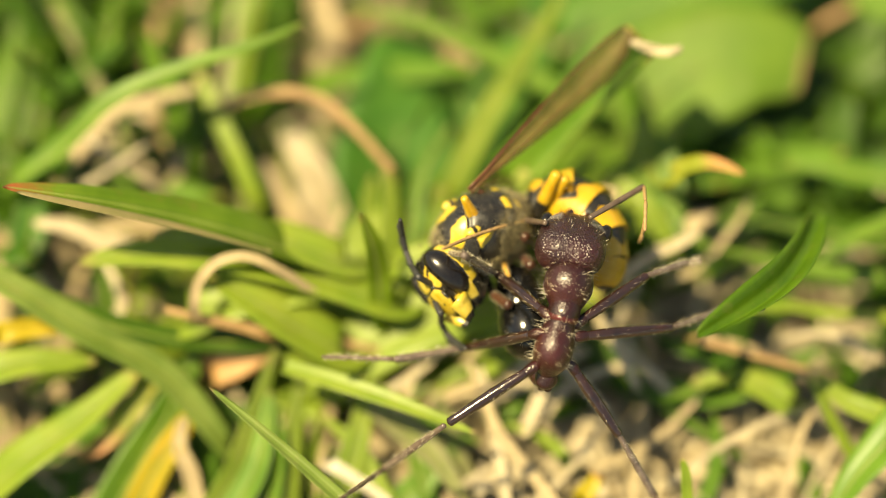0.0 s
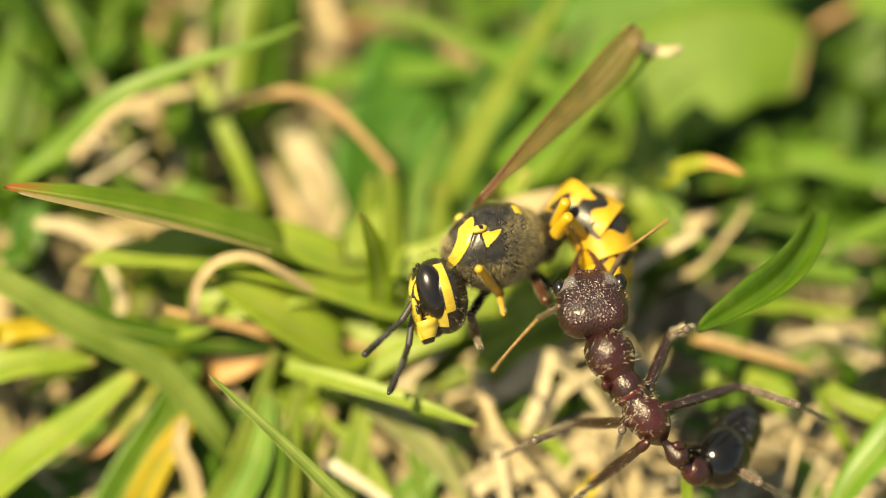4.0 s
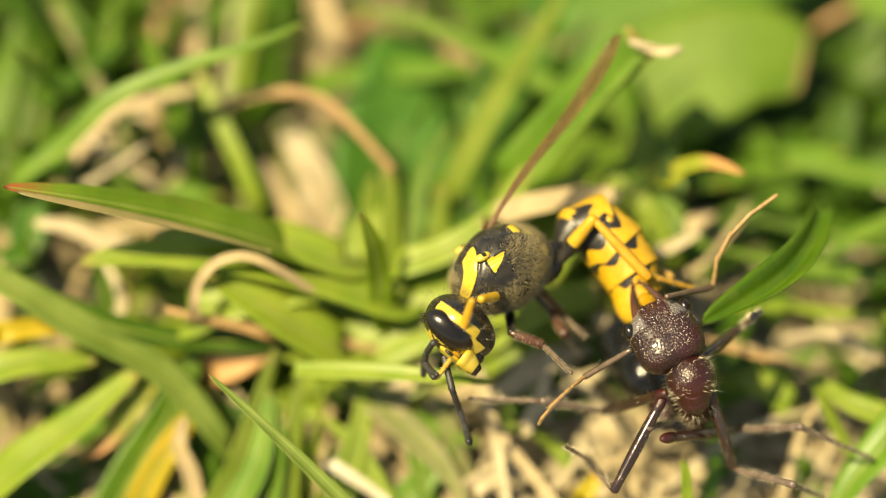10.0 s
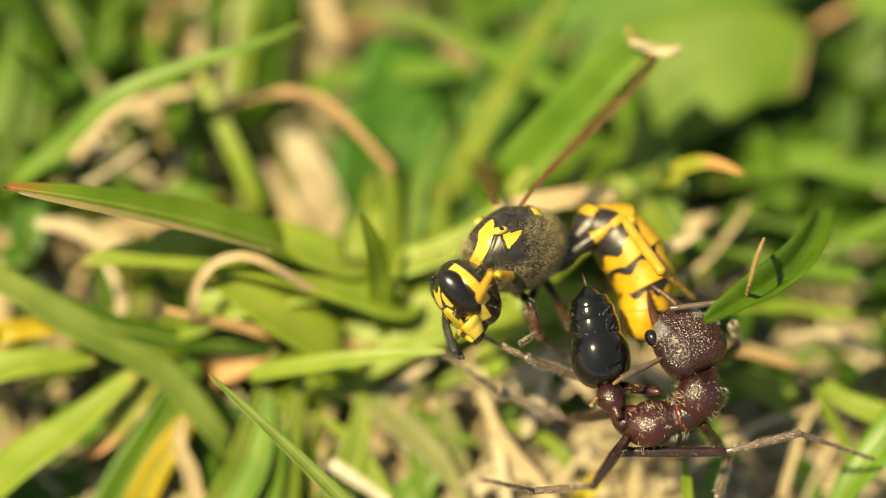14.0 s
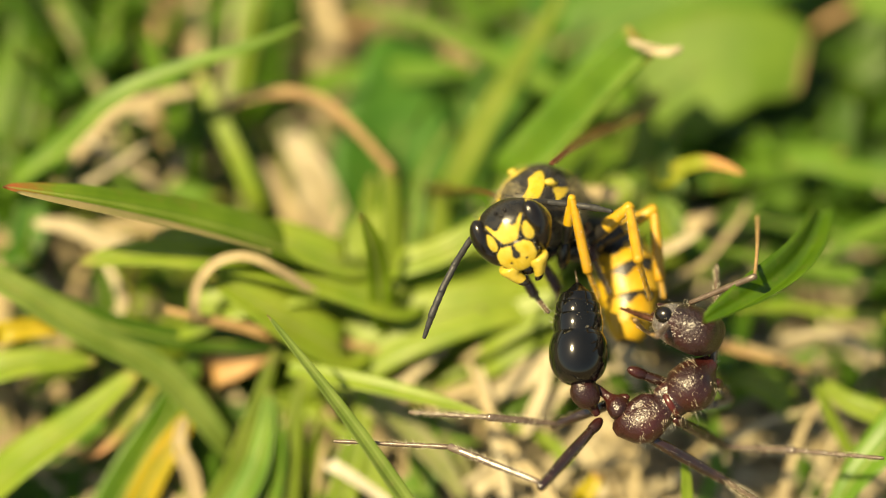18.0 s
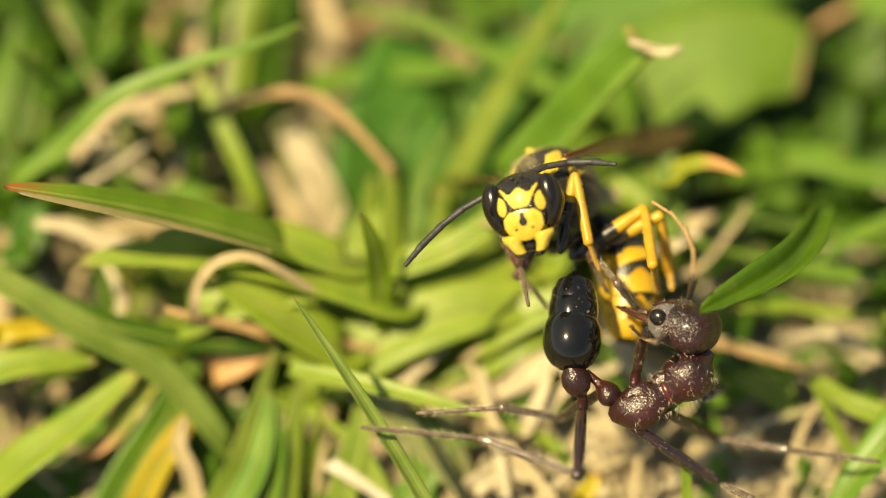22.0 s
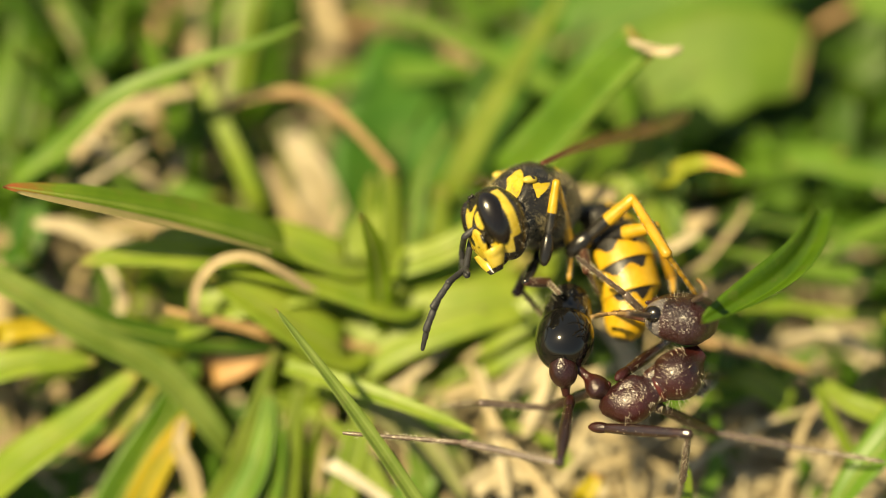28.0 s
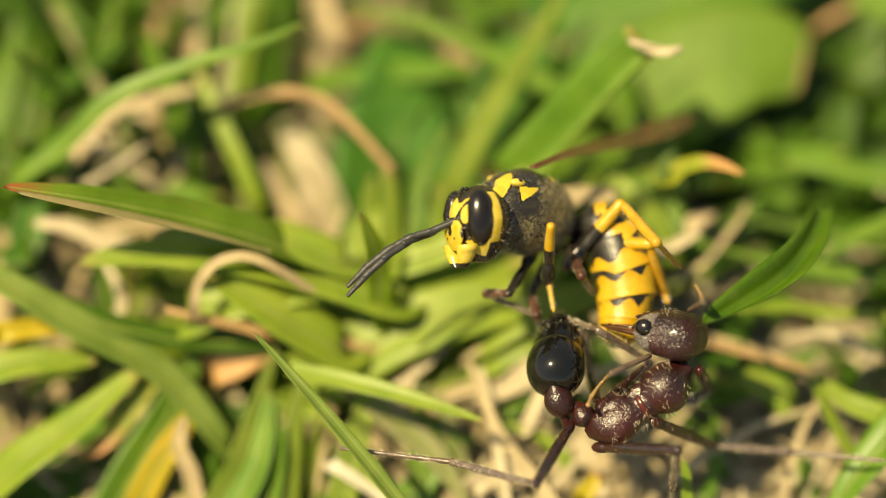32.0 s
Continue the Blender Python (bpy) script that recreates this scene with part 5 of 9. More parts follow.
def build_wasp():
    w = tagged(new("wasp"), "yellow and black wasp gripped by the ant", "wasp")
    parts = {"head": wasp_head(w), "thorax": wasp_thorax(w), "rings": []}
    for k, (a, b, ln) in enumerate(((0.30, 0.86, 1.15), (0.84, 1.20, 1.4), (1.18, 1.31, 1.35), (1.29, 1.23, 1.35), (1.20, 1.02, 1.2), (0.99, 0.2, 1.35))):
        parts["rings"].append(abdomen_segment(w, a, b, ln * 1.1, last=(k == 5), first=(k == 0), heavy=(k in (1, 2, 4))))
    parts["wing"] = wing(w, "smoky brown wing folded lengthwise")
    parts["far_wing"] = wing(w, "smoky brown folded wing")
    for k, name in enumerate(("w_fore_l", "w_fore_r", "w_mid_l", "w_mid_r", "w_hind_l", "w_hind_r")):
        parts[name] = make_leg(w, SPAN[name], (0.29, 0.225, 0.125) if "hind" in name else (0.205, 0.21, 0.115), (BELLY, GOLD, GOLD) if name in ("w_fore_l", "w_hind_l", "w_hind_r") else (BLACK, JAW, TARSUS), HAIR, 0.14, 40 + 5 * k, "yellow leg" if name in ("w_fore_l", "w_hind_l", "w_hind_r") else "brownish leg")
    for k, name in enumerate(("w_ant_l", "w_ant_r")):
        scape = part("antenna", member(1.5, 0.12, 0.14), [GREYBLACK], w, "black bent antenna")
        ln = (SPAN[name][1] + SPAN[name][2]) / 4
        pieces = [part("flagellum", member(ln * (1.2 if i < 3 else 1.05), 0.125 + 0.008 * i, 0.13 + 0.008 * i if i < 3 else 0.085, 0, 10, 3), [GREYBLACK], scape) for i in range(4)]
        parts[name] = (scape, pieces)
    return w, parts


def ant_head(owner):
    def square(u):
        return math.copysign(abs(u) ** 0.80, u)

    def shape(x, y, z):
        x, y, z = square(y / 1.4), square(x / 1.48), square(z / 0.95)
        k = abs(y)
        x *= 1.0 + 0.16 * max(0.0, -y) * (1 - k ** 6)
        z *= 1 - 0.1 * y
        # hollow in the middle of the hind edge, a low furrow along the brow
        y += 0.12 * max(0.0, -y - 0.4) * math.exp(-(x / 0.4) ** 2)
        z -= 0.05 * math.exp(-(x / 0.16) ** 2) * (z > 0) * (y > -0.2)
        return x * 1.36, y * 1.42, z * 0.93
    geo = ball(1.48, 1.4, 0.95, 64, 56, shape, lambda x, y, z: 1 if y > 0.45 and abs(x) > 0.6 else 0)
    geo = (geo[0], [f[::-1] for f in geo[1]]) + tuple(geo[2:])
    head = part("head", roughen(geo, 0.02, 3.0, 6.0), RED, owner, "dark red-brown pitted head")
    for s in (-1, 1):
        part("eye", ball(0.28, 0.38, 0.34, 24, 16, None, None, (s * 1.2, 0.75, 0.24)), EYE, head, "round black shiny eye")
        rings = []
        for i in range(15):
            u = i / 14
            rings.append((1.2 + 1.75 * u, 0.22 * (1 - 0.85 * u) + 0.01, 0.13 * (1 - 0.7 * u) + 0.01, s * (0.62 - 0.15 * u - 0.42 * u * u), -0.15 - 0.15 * u))
        part("mandible", loft(rings, 12), JAW, head, "long brown toothed mandible")
        for k in range(5):
            u = 0.3 + 0.13 * k
            part("tooth", loft([(1.2 + 1.75 * u, 0.05, 0.05, s * (0.55 - 0.15 * u - 0.42 * u * u), -0.2), (1.3 + 1.75 * u, 0.008, 0.01, s * (0.36 - 0.15 * u - 0.42 * u * u), -0.2)], 6), JAW, head)
        part("ridge", ball(0.16, 0.3, 0.12, 12, 8, None, None, (s * 0.35, 1.18, 0.44)), RED, head)
    part("lip", ball(0.6, 0.3, 0.3, 16, 10, None, None, (0, 1.32, -0.05)), MAROON, head)
    bristles("hairs", head, HAIR, 150, on_ball(1.5, 1.46, 0.94, lambda x, y, z: y > -1.15), 0.26, 21, 0.006, "pale erect hairs")
    bristles("cheek_down", head, HAIR, 1300, on_ball(1.43, 1.47, 0.945, lambda x, y, z: y > 0.35 and abs(x) > 0.35), 0.06, 62, 0.0036, "dense grey down on the cheeks", 1.4)
    bristles("down", head, GREYHAIR, 140, on_ball(1.46, 1.44, 0.93, lambda x, y, z: y > -1.15), 0.09, 61, 0.003, "short pale down", 1.2)
    return head


def ant_body(owner):
    out = {}
    n_rings = spline([(-0.40, 0.26, 0.28, 0, -0.12), (-0.1, 0.40, 0.42, 0, -0.08), (0.3, 0.74, 0.72, 0, 0.02), (0.75, 0.88, 0.86, 0, 0.06), (1.2, 0.88, 0.86, 0, 0.04), (1.55, 0.74, 0.72, 0, 0), (1.8, 0.60, 0.58, 0, -0.05), (2.2, 0.42, 0.42, 0, -0.1)], 6)
    out["front"] = part("pronotum", roughen(loft([(y, rx * 1.1, rz * 1.16, cx, cz - 0.08) for y, rx, rz, cx, cz in n_rings], 64), 0.018, 3.4, 4.0), MAROON, owner, "humped dark red ribbed front thorax")
    p_rings = spline([(-0.6, 0.42, 0.40, 0, -0.1), (-0.25, 0.60, 0.58, 0, -0.02), (0.1, 0.68, 0.68, 0, 0.0), (0.42, 0.66, 0.66, 0, 0.0), (0.66, 0.63, 0.63, 0, 0.0), (0.95, 0.72, 0.74, 0, 0.02), (1.4, 0.82, 0.88, 0, 0.05), (1.95, 0.82, 0.88, 0, 0.04), (2.4, 0.66, 0.72, 0, -0.05), (2.7, 0.40, 0.42, 0, -0.14), (2.9, 0.16, 0.18, 0, -0.18)], 6)
    out["rear"] = part("propodeum", roughen(loft([(y, rx * 0.94, rz * 1.0, cx, cz - 0.08) for y, rx, rz, cx, cz in p_rings], 64), 0.018, 3.0, 9.0), MAROON, owner, "dark red ribbed rear thorax")
    part("mesonotum", roughen(ball(0.66, 0.34, 0.655, 36, 26, None, None, (0, 0.40, -0.05)), 0.02, 4.0, 2.0), SUTURE, out["rear"], "bright red saddle between the humps")
    for s in (-1, 1):
        part("side_plate", roughen(ball(0.30, 0.70, 0.40, 30, 22, None, None, (s * 0.46, 1.5, -0.46)), 0.03, 4.0, 5.0 + s), MAROON, out["rear"])
        part("side_plate", roughen(ball(0.25, 0.55, 0.36, 30, 22, None, None, (s * 0.40, 0.3, -0.44)), 0.03, 4.0, 7.0 + s), MAROON, out["rear"])
    for ob, ln, r, sd in ((out["front"], 1.7, 0.80, 22), (out["rear"], 2.4, 0.70, 23)):
        bristles("hairs", ob, HAIR, 210, upright_hair(ln, r), 0.46, sd, 0.007, "long pale erect hairs")
    pet = spline([(-1.25, 0.15, 0.15, 0, -0.1), (-0.95, 0.17, 0.17, 0, -0.1), (-0.6, 0.2, 0.2, 0, -0.08), (-0.3, 0.38, 0.42, 0, 0), (0.05, 0.46, 0.52, 0, 0.04), (0.35, 0.34, 0.36, 0, 0), (0.65, 0.18, 0.18, 0, -0.08), (1.1, 0.16, 0.16, 0, -0.1)], 5)
    out["petiole"] = part("petiole", loft(pet, 26), MAROON, owner, "knob-shaped red-brown waist")
    post = spline([(-1.0, 0.15, 0.15, 0, 0), (-0.62, 0.22, 0.22, 0, 0), (-0.4, 0.44, 0.44, 0, 0), (0, 0.58, 0.56, 0, 0), (0.4, 0.5, 0.48, 0, 0), (0.62, 0.3, 0.3, 0, 0), (0.8, 0.2, 0.2, 0, 0)], 5)
    out["postpetiole"] = part("postpetiole", loft(post, 28), MAROON, owner, "round glossy brown second waist")
    g1 = []
    for i in range(64):
        u = -0.995 + 1.735 * i / 63
        g1.append((1.13 + 1.3 * u, 1.2 * (1 - abs(u) ** 2.3) ** (1 / 2.3), 1.16 * (1 - abs(u) ** 2.3) ** (1 / 2.3), 0, 0))
    g1 += [(2.12, 0.93, 0.91, 0, 0), (2.0, 0.85, 0.83, 0, 0)]
    out["gaster"] = part("gaster", loft(g1, 48), JET, owner, "polished black abdomen")
    for y0, y1, r0, r1 in ((1.85, 2.62, 1.0, 0.99), (2.5, 3.12, 0.93, 0.90), (3.02, 3.5, 0.84, 0.72), (3.42, 3.95, 0.66, 0.12)):
        rings = spline([(y0, r0, r0 * 0.97, 0, 0), ((y0 + y1) / 2, (r0 * 0.55 + r1 * 0.45) * 1.04, (r0 + r1) / 2, 0, 0), (y1, r1, r1 * 0.97, 0, 0), (y1 + 0.01, r1 * 0.9, r1 * 0.88, 0, 0)], 4)
        part("tail_ring", loft(rings, 40), JET, out["gaster"])
    part("rim", loft([(2.06, 0.965, 0.945, 0, 0), (2.09, 0.985, 0.965, 0, 0), (2.13, 0.985, 0.965, 0, 0), (2.15, 0.955, 0.935, 0, 0)], 48), RIM, out["gaster"], "pale brown rim of the first ring")
    bristles("hairs", out["gaster"], HAIR, 70, lambda rng: (lambda q, y: ((1.02 * math.cos(q), y, 1.0 * math.sin(q)), (math.cos(q), 0.4, math.sin(q))))(rng.uniform(0, 6.28), rng.uniform(1.9, 3.0)), 0.26, 24, 0.003)
    part("sting", loft([(3.9, 0.05, 0.05, 0, 0), (4.5, 0.008, 0.008, 0, -0.1)], 8), TARSUS, out["gaster"], "thin brown sting")
    return out


def build_ant():
    a = tagged(new("ant"), "dark red bull ant with a black abdomen biting the wasp", "ant")
    parts = ant_body(a)
    parts["head"] = ant_head(a)
    for k, name in enumerate(("t_fore_l", "t_fore_r", "t_mid_l", "t_mid_r", "t_hind_l", "t_hind_r")):
        parts[name] = make_leg(a, SPAN[name], (0.24, 0.16, 0.115), (LEGBROWN, SHANK, TARSUS), HAIR, 0.26, 90 + 5 * k, "long dark brown hairy leg")
    for k, name in enumerate(("t_ant_l", "t_ant_r")):
        scape = part("antenna", member(SPAN[name][0], 0.11, 0.13), [TARSUS], a, "reddish brown elbowed antenna")
        ln = (SPAN[name][1] + SPAN[name][2]) / 4 * 1.1
        pieces = [part("funiculus", member(ln, 0.075, 0.075, 0, 8, 4), [TAN], scape) for i in range(4)]
        parts[name] = (scape, pieces)
    return a, parts


# where each joint is, in mm on the stage: seconds, across, up, towards the camera
JOINT = {}
JOINT["w_head"] = [(0, 0.25, -1.05, -1.6), (1, -0.39, -1.73, -1.6), (2, 0.24, -1.84, -1.6), (2.6, 0.06, -2.65, -1.4), (3, -0.61, -2.15, -0.97), (3.5, -0.42, -1.91, -0.6), (6, 1.04, -1.01, 0.1), (7, -0.12, -0.92, 0.1), (8, -1.37, -1.46, 0.1), (9, 0.49, -3.02, 0.1), (10, 0.58, -2.95, 0.1), (11, 0.4, -2.48, 0.1), (12, 0.95, -2.21, 0.1), (13, 1.15, -2.17, 0.1), (14, 0.9, -1.63, 0.1), (17, 2.91, 0.51, 0.7), (19, 2.69, 0.83, 0.7), (20, 3.69, 0.9, 0.7), (21, 4.36, 1.39, 0.7), (22, 3.25, 1.68, 0.7), (24, 2.25, 2.35, 0.7), (25, 2.8, 2.23, 0.7), (28, 2.14, 1.15, 0.5), (29, 2.14, 0.14, 0.45), (30, 2.14, -0.78, 0.4), (31, 1.44, 0.43, 0.4), (32, 1.45, 1.15, 0.4)]
JOINT["w_neck"] = [(0, 0.54, -0.09, -2.1), (1, 0.02, -0.54, -2.1), (2.6, 0.25, -1.33, -1.9), (3, -0.2, -1.21, -1.47), (3.5, 0.36, -0.76, -1.1), (6, 1.21, -0.31, -0.7), (8, -0.94, -0.69, -0.7), (9, 0.69, -1.88, -0.7), (10, 0.92, -1.99, -0.7), (11, 0.81, -1.77, -0.7), (12, 1.16, -1.28, -0.7), (13, 1.3, -1.28, -0.7), (14, 1.43, -0.76, -0.7), (17, 2.94, 1.26, -1.2), (19, 2.78, 1.48, -1.2), (20, 3.84, 2.04, -1.2), (21, 4.51, 2.38, -1.2), (22, 3.39, 2.38, -1.2), (23, 3.16, 2.72, -1.2), (24, 2.6, 2.76, -1.2), (25, 3.05, 2.67, -1.2), (28, 2.26, 1.25, -0.5), (30, 2.26, 0.36, -0.7), (32, 1.81, 1.19, -0.7)]
JOINT["w_waist"] = [(0, 3.31, 1.16, -3), (1, 2.74, 0.81, -2.99), (2, 2.51, 0.7, -2.99), (2.6, 2.29, 0.36, -2.98), (3, 3.42, 0.02, -2.48), (3.5, 3.86, 0.25, -1.98), (6, 4.75, 0.36, -1.96), (7, 3.63, 0.29, -1.95), (8, 2.72, 0.25, -1.94), (9, 4.3, 0.07, -1.94), (10, 4.53, 0.02, -1.93), (11, 4.42, 0.2, -1.92), (12, 4.93, 0.13, -1.91), (14, 5.13, 0.25, -1.9), (17, 5.61, 1.27, -4.2), (19, 5.38, 1.27, -4.2), (20, 6.47, 1.61, -4.2), (21, 7.08, 1.73, -4.2), (22, 5.95, 1.5, -4.2), (24, 5.04, 1.16, -4.2), (25, 5.49, 1.16, -4.2), (28, 5.34, 1.5, -2.8), (29, 5.33, 1.15, -2.4), (32, 5.11, 0.92, -2.4)]
JOINT["w_a1"] = [(0, 4.22, 2.02, -3.4), (2, 2.97, 2.34, -3.39), (2.6, 2.59, 2.06, -3.38), (3, 4.1, 1.49, -2.88), (3.5, 4.88, 1.49, -2.58), (6, 5.9, 1.27, -2.56), (7, 4.88, 1.04, -2.55), (8, 4.09, 1.04, -2.54), (9, 5.68, 1.04, -2.54), (11, 5.61, 1.04, -2.52), (12, 6.06, 1, -2.51), (13, 6.13, 0.93, -2.51), (14, 6.24, 1.04, -2.5), (17, 6.63, 0.48, -4.1), (19, 6.51, 0.36, -4.1), (20, 7.43, 0.48, -4.1), (21, 7.77, 0.36, -4.1), (22, 6.74, 0.48, -4.1), (23, 6.51, 0.48, -4.1), (25, 6.51, 0.48, -4.1), (28, 6.48, 1.05, -3), (29, 6.35, 1.27, -2.4), (30, 6.42, 1.27, -2.4), (32, 6.35, 1.04, -2.4)]
JOINT["w_a2"] = [(0, 5.57, 1.61, -2.9), (1, 4.89, 1.79, -2.89), (2, 4.33, 2.17, -2.89), (2.6, 3.88, 2.17, -2.88), (3, 5.34, 1.6, -2.58), (3.5, 5.9, 1.15, -2.48), (6, 6.87, 0.36, -2.46), (7, 5.83, 0.13, -2.45), (8, 5.1, -0.09, -2.44), (9, 6.81, 0.13, -2.44), (11, 6.86, 0.02, -2.42), (12, 7.25, -0.09, -2.41), (14, 7.48, -0.09, -2.4), (17, 7.36, -0.77, -3.4), (19, 7.21, -0.84, -3.4), (20, 7.9, -0.88, -3.4), (21, 8.13, -1.11, -3.4), (22, 7.36, -0.77, -3.4), (24, 7.12, -0.61, -3.4), (25, 7.12, -0.7, -3.4), (28, 7.14, -0.43, -2.4), (29, 7.18, -0.16, -2.3), (30, 7.31, -0.16, -2.3), (32, 7.09, -0.43, -2.3)]
JOINT["w_a3"] = [(0, 6.34, 0.25, -2.4), (1, 5.9, 0.47, -2.39), (2, 5.56, 0.93, -2.39), (2.6, 5.22, 0.93, -2.38), (3.5, 6.34, -0.31, -2.27), (6, 7.09, -1.11, -2.26), (7, 6.05, -1.22, -2.25), (8, 5.44, -1.45, -2.24), (9, 7.54, -1.22, -2.24), (10, 7.7, -1.45, -2.23), (11, 7.63, -1.38, -2.22), (13, 7.99, -1.78, -2.21), (14, 8.14, -1.6, -2.2), (17, 7.57, -2.02, -3), (19, 7.39, -2.06, -3), (20, 7.95, -2.29, -3), (21, 8.11, -2.43, -3), (22, 7.44, -2.06, -3), (24, 7.2, -2.06, -3), (25, 7.28, -2.25, -3), (28, 7.46, -1.89, -2.1), (29, 7.7, -1.6, -2.1), (31, 7.57, -1.6, -2.1), (32, 7.3, -2.01, -2.1)]
JOINT["w_a4"] = [(0, 6.44, -1.33, -2), (1, 5.77, -1.11, -1.99), (2, 5.66, -0.65, -1.99), (2.6, 5.55, -0.54, -1.98), (3.5, 6.22, -1.67, -1.98), (6, 6.79, -2.51, -1.96), (7, 5.73, -2.73, -1.95), (8, 4.98, -2.95, -1.94), (9, 7.35, -2.57, -1.94), (10, 7.68, -2.8, -1.93), (11, 7.62, -2.73, -1.92), (13, 7.75, -3.69, -1.91), (14, 7.84, -3.53, -1.9), (17, 7.48, -3.41, -2.5), (19, 7.37, -3.48, -2.5), (20, 7.87, -3.52, -2.5), (21, 8.09, -3.59, -2.5), (22, 7.33, -3.37, -2.5), (24, 7.14, -3.32, -2.5), (25, 7.18, -3.41, -2.5), (28, 7.16, -3.36, -1.8), (29, 7.29, -3.47, -1.8), (30, 7.23, -3.4, -1.8), (32, 6.94, -3.62, -1.8)]
JOINT["w_wing_a"] = [(0, 1.04, 2.33, -1.2), (2, -0.04, 1.55, -1.19), (2.6, -0.2, 1.04, -1.18), (3, 0.55, 1.62, -1.18), (3.5, 1.15, 1.9, -1.18), (6, 2.09, 2, -1.16), (7, 1.53, 2.04, -1.15), (8, 0.63, 1.6, -1.14), (9, 1.66, 0.65, -1.14), (11, 1.84, 0.74, -1.12), (12, 2.49, 0.96, -1.11), (13, 2.67, 0.92, -1.11), (14, 2.87, 1.42, -1.1), (17, 4.28, 3.23, -0.6), (19, 4.34, 3.43, -0.6), (20, 5.46, 3.45, -0.6), (21, 6.29, 3.79, -0.6), (22, 4.84, 3.65, -0.6), (23, 5.06, 3.56, -0.6), (24, 4.57, 3.79, -0.6), (25, 4.68, 3.65, -0.6), (28, 3.95, 3.38, -1), (30, 3.45, 2.83, -1), (32, 3.54, 3.21, -1)]
JOINT["w_wing_b"] = [(0, 7.38, 8.91, -1.5), (2, 4, 10.93, -1.5), (2.6, 2.16, 10.59, -1.5), (3, 5.64, 9.81, -1.5), (3.5, 7.11, 9.13, -1.5), (6, 9.24, 8.39, -1.5), (7, 8.95, 7.85, -1.5), (8, 8.28, 7.4, -1.5), (9, 7.78, 8.16, -1.5), (10, 7.04, 8.52, -1.5), (11, 7.15, 8.43, -1.5), (13, 7.94, 8.21, -1.5), (14, 8.73, 7.98, -1.5), (17, 8.68, 6.59, -1.5), (19, 8.64, 6.32, -1.5), (20, 9.31, 6.27, -1.5), (21, 10.43, 6.05, -1.5), (22, 9.99, 5.08, -1.5), (23, 10.75, 4.86, -1.5), (24, 10.86, 5.08, -1.5), (25, 10.66, 4.97, -1.5), (28, 9.85, 5.76, -1.5), (30, 9.58, 5.53, -1.5), (32, 10.03, 5.49, -1.5)]
JOINT["w_far_a"] = [(0, 1.48, 2.27, -1.4), (2, 0.36, 1.48, -1.4), (3, 0.81, 1.71, -1.4), (6, 1.93, 1.71, -1.4), (8, 0.58, 1.6, -1.4), (9, 1.26, 0.7, -1.4), (12, 2.16, 1.15, -1.4), (13, 2.2, 1.48, -1.4), (14, 2.05, 1.78, -1.4), (17, 2.38, 2, -1.4), (19, 2.27, 2.09, -1.4), (20, 3.06, 2.38, -1.4), (21, 3.62, 2.76, -1.4), (22, 2.72, 2.61, -1.4), (23, 2.5, 2.76, -1.4), (25, 2.38, 2.76, -1.4), (28, 2.38, 2.38, -1.4), (32, 2.16, 2.5, -1.4)]
JOINT["w_far_b"] = [(0, 2.71, 3.29, -9), (2, 1.54, 2.59, -9), (3, 2.01, 2.59, -9), (6, 2.94, 2.59, -9), (8, 1.54, 2.36, -9), (9, 2.24, 1.42, -9), (12, 1.66, 2.59, -9), (13, 1.59, 3.01, -9), (14, 1.35, 3.48, -9), (17, -0.79, 2.59, -9), (19, -0.68, 2.59, -9), (20, 0.72, 3.34, -9), (21, 1.35, 3.99, -9), (22, 0.37, 2.87, -9), (23, 0.37, 2.87, -9), (25, 0.26, 2.71, -9), (28, 1.19, 2.82, -9), (29, 1.31, 2.82, -9), (32, 1.77, 3.29, -9)]
JOINT["t_head"] = [(0, 5.09, 0.2, 0), (2, 3.77, 0.35, 0), (2.6, 2.99, 0.2, 0), (3, 3.88, -1.81, 0.1), (3.5, 5.15, -1.94, 0.3), (6, 7.67, -3.49, 0.1), (7, 6.78, -3.71, 0.1), (8, 6.2, -4.11, 0.11), (9, 8.5, -3.71, 0.11), (10, 8.79, -3.48, 0.12), (11, 8.61, -3.36, 0.12), (12, 9.21, -3.6, 0.12), (13, 9.46, -3.82, 0.13), (14, 9.66, -3.68, 0.13), (17, 9.77, -3.16, 0.14), (19, 9.61, -3.1, 0.15), (20, 9.99, -3.5, 0.15), (21, 10.21, -3.65, 0.16), (22, 9.54, -3.03, 0.16), (23, 9.43, -2.92, 0.17), (25, 9.54, -2.83, 0.17), (30, 9.28, -2.7, 0.19), (31, 9.17, -2.92, 0.2), (32, 9.01, -3.36, 0.2)]
JOINT["t_n"] = [(0, 5.03, -0.83, 0.4), (2, 3.59, -0.42, 0.4), (2.6, 2.98, -0.83, 0.4), (3, 3.81, -3.1, 0.5), (3.5, 5.48, -3.32, 0.5), (6, 8.27, -4.89, 0.2), (7, 7.54, -5.06, 0.2), (8, 7, -5.44, 0.21), (9, 9.34, -4.93, 0.21), (10, 9.65, -4.55, 0.22), (11, 9.45, -4.55, 0.22), (13, 10.27, -5.15, 0.23), (14, 10.39, -5.29, 0.23), (17, 10.45, -5.04, 0.24), (18, 10.23, -5.04, 0.25), (19, 10.23, -5.04, 0.25), (20, 10.49, -5.37, 0.25), (21, 10.67, -5.49, 0.26), (22, 10.09, -4.63, 0.26), (23, 9.96, -4.54, 0.27), (28, 9.74, -4.63, 0.28), (29, 9.56, -4.47, 0.29), (31, 9.38, -4.63, 0.3), (32, 9.2, -5.14, 0.3)]
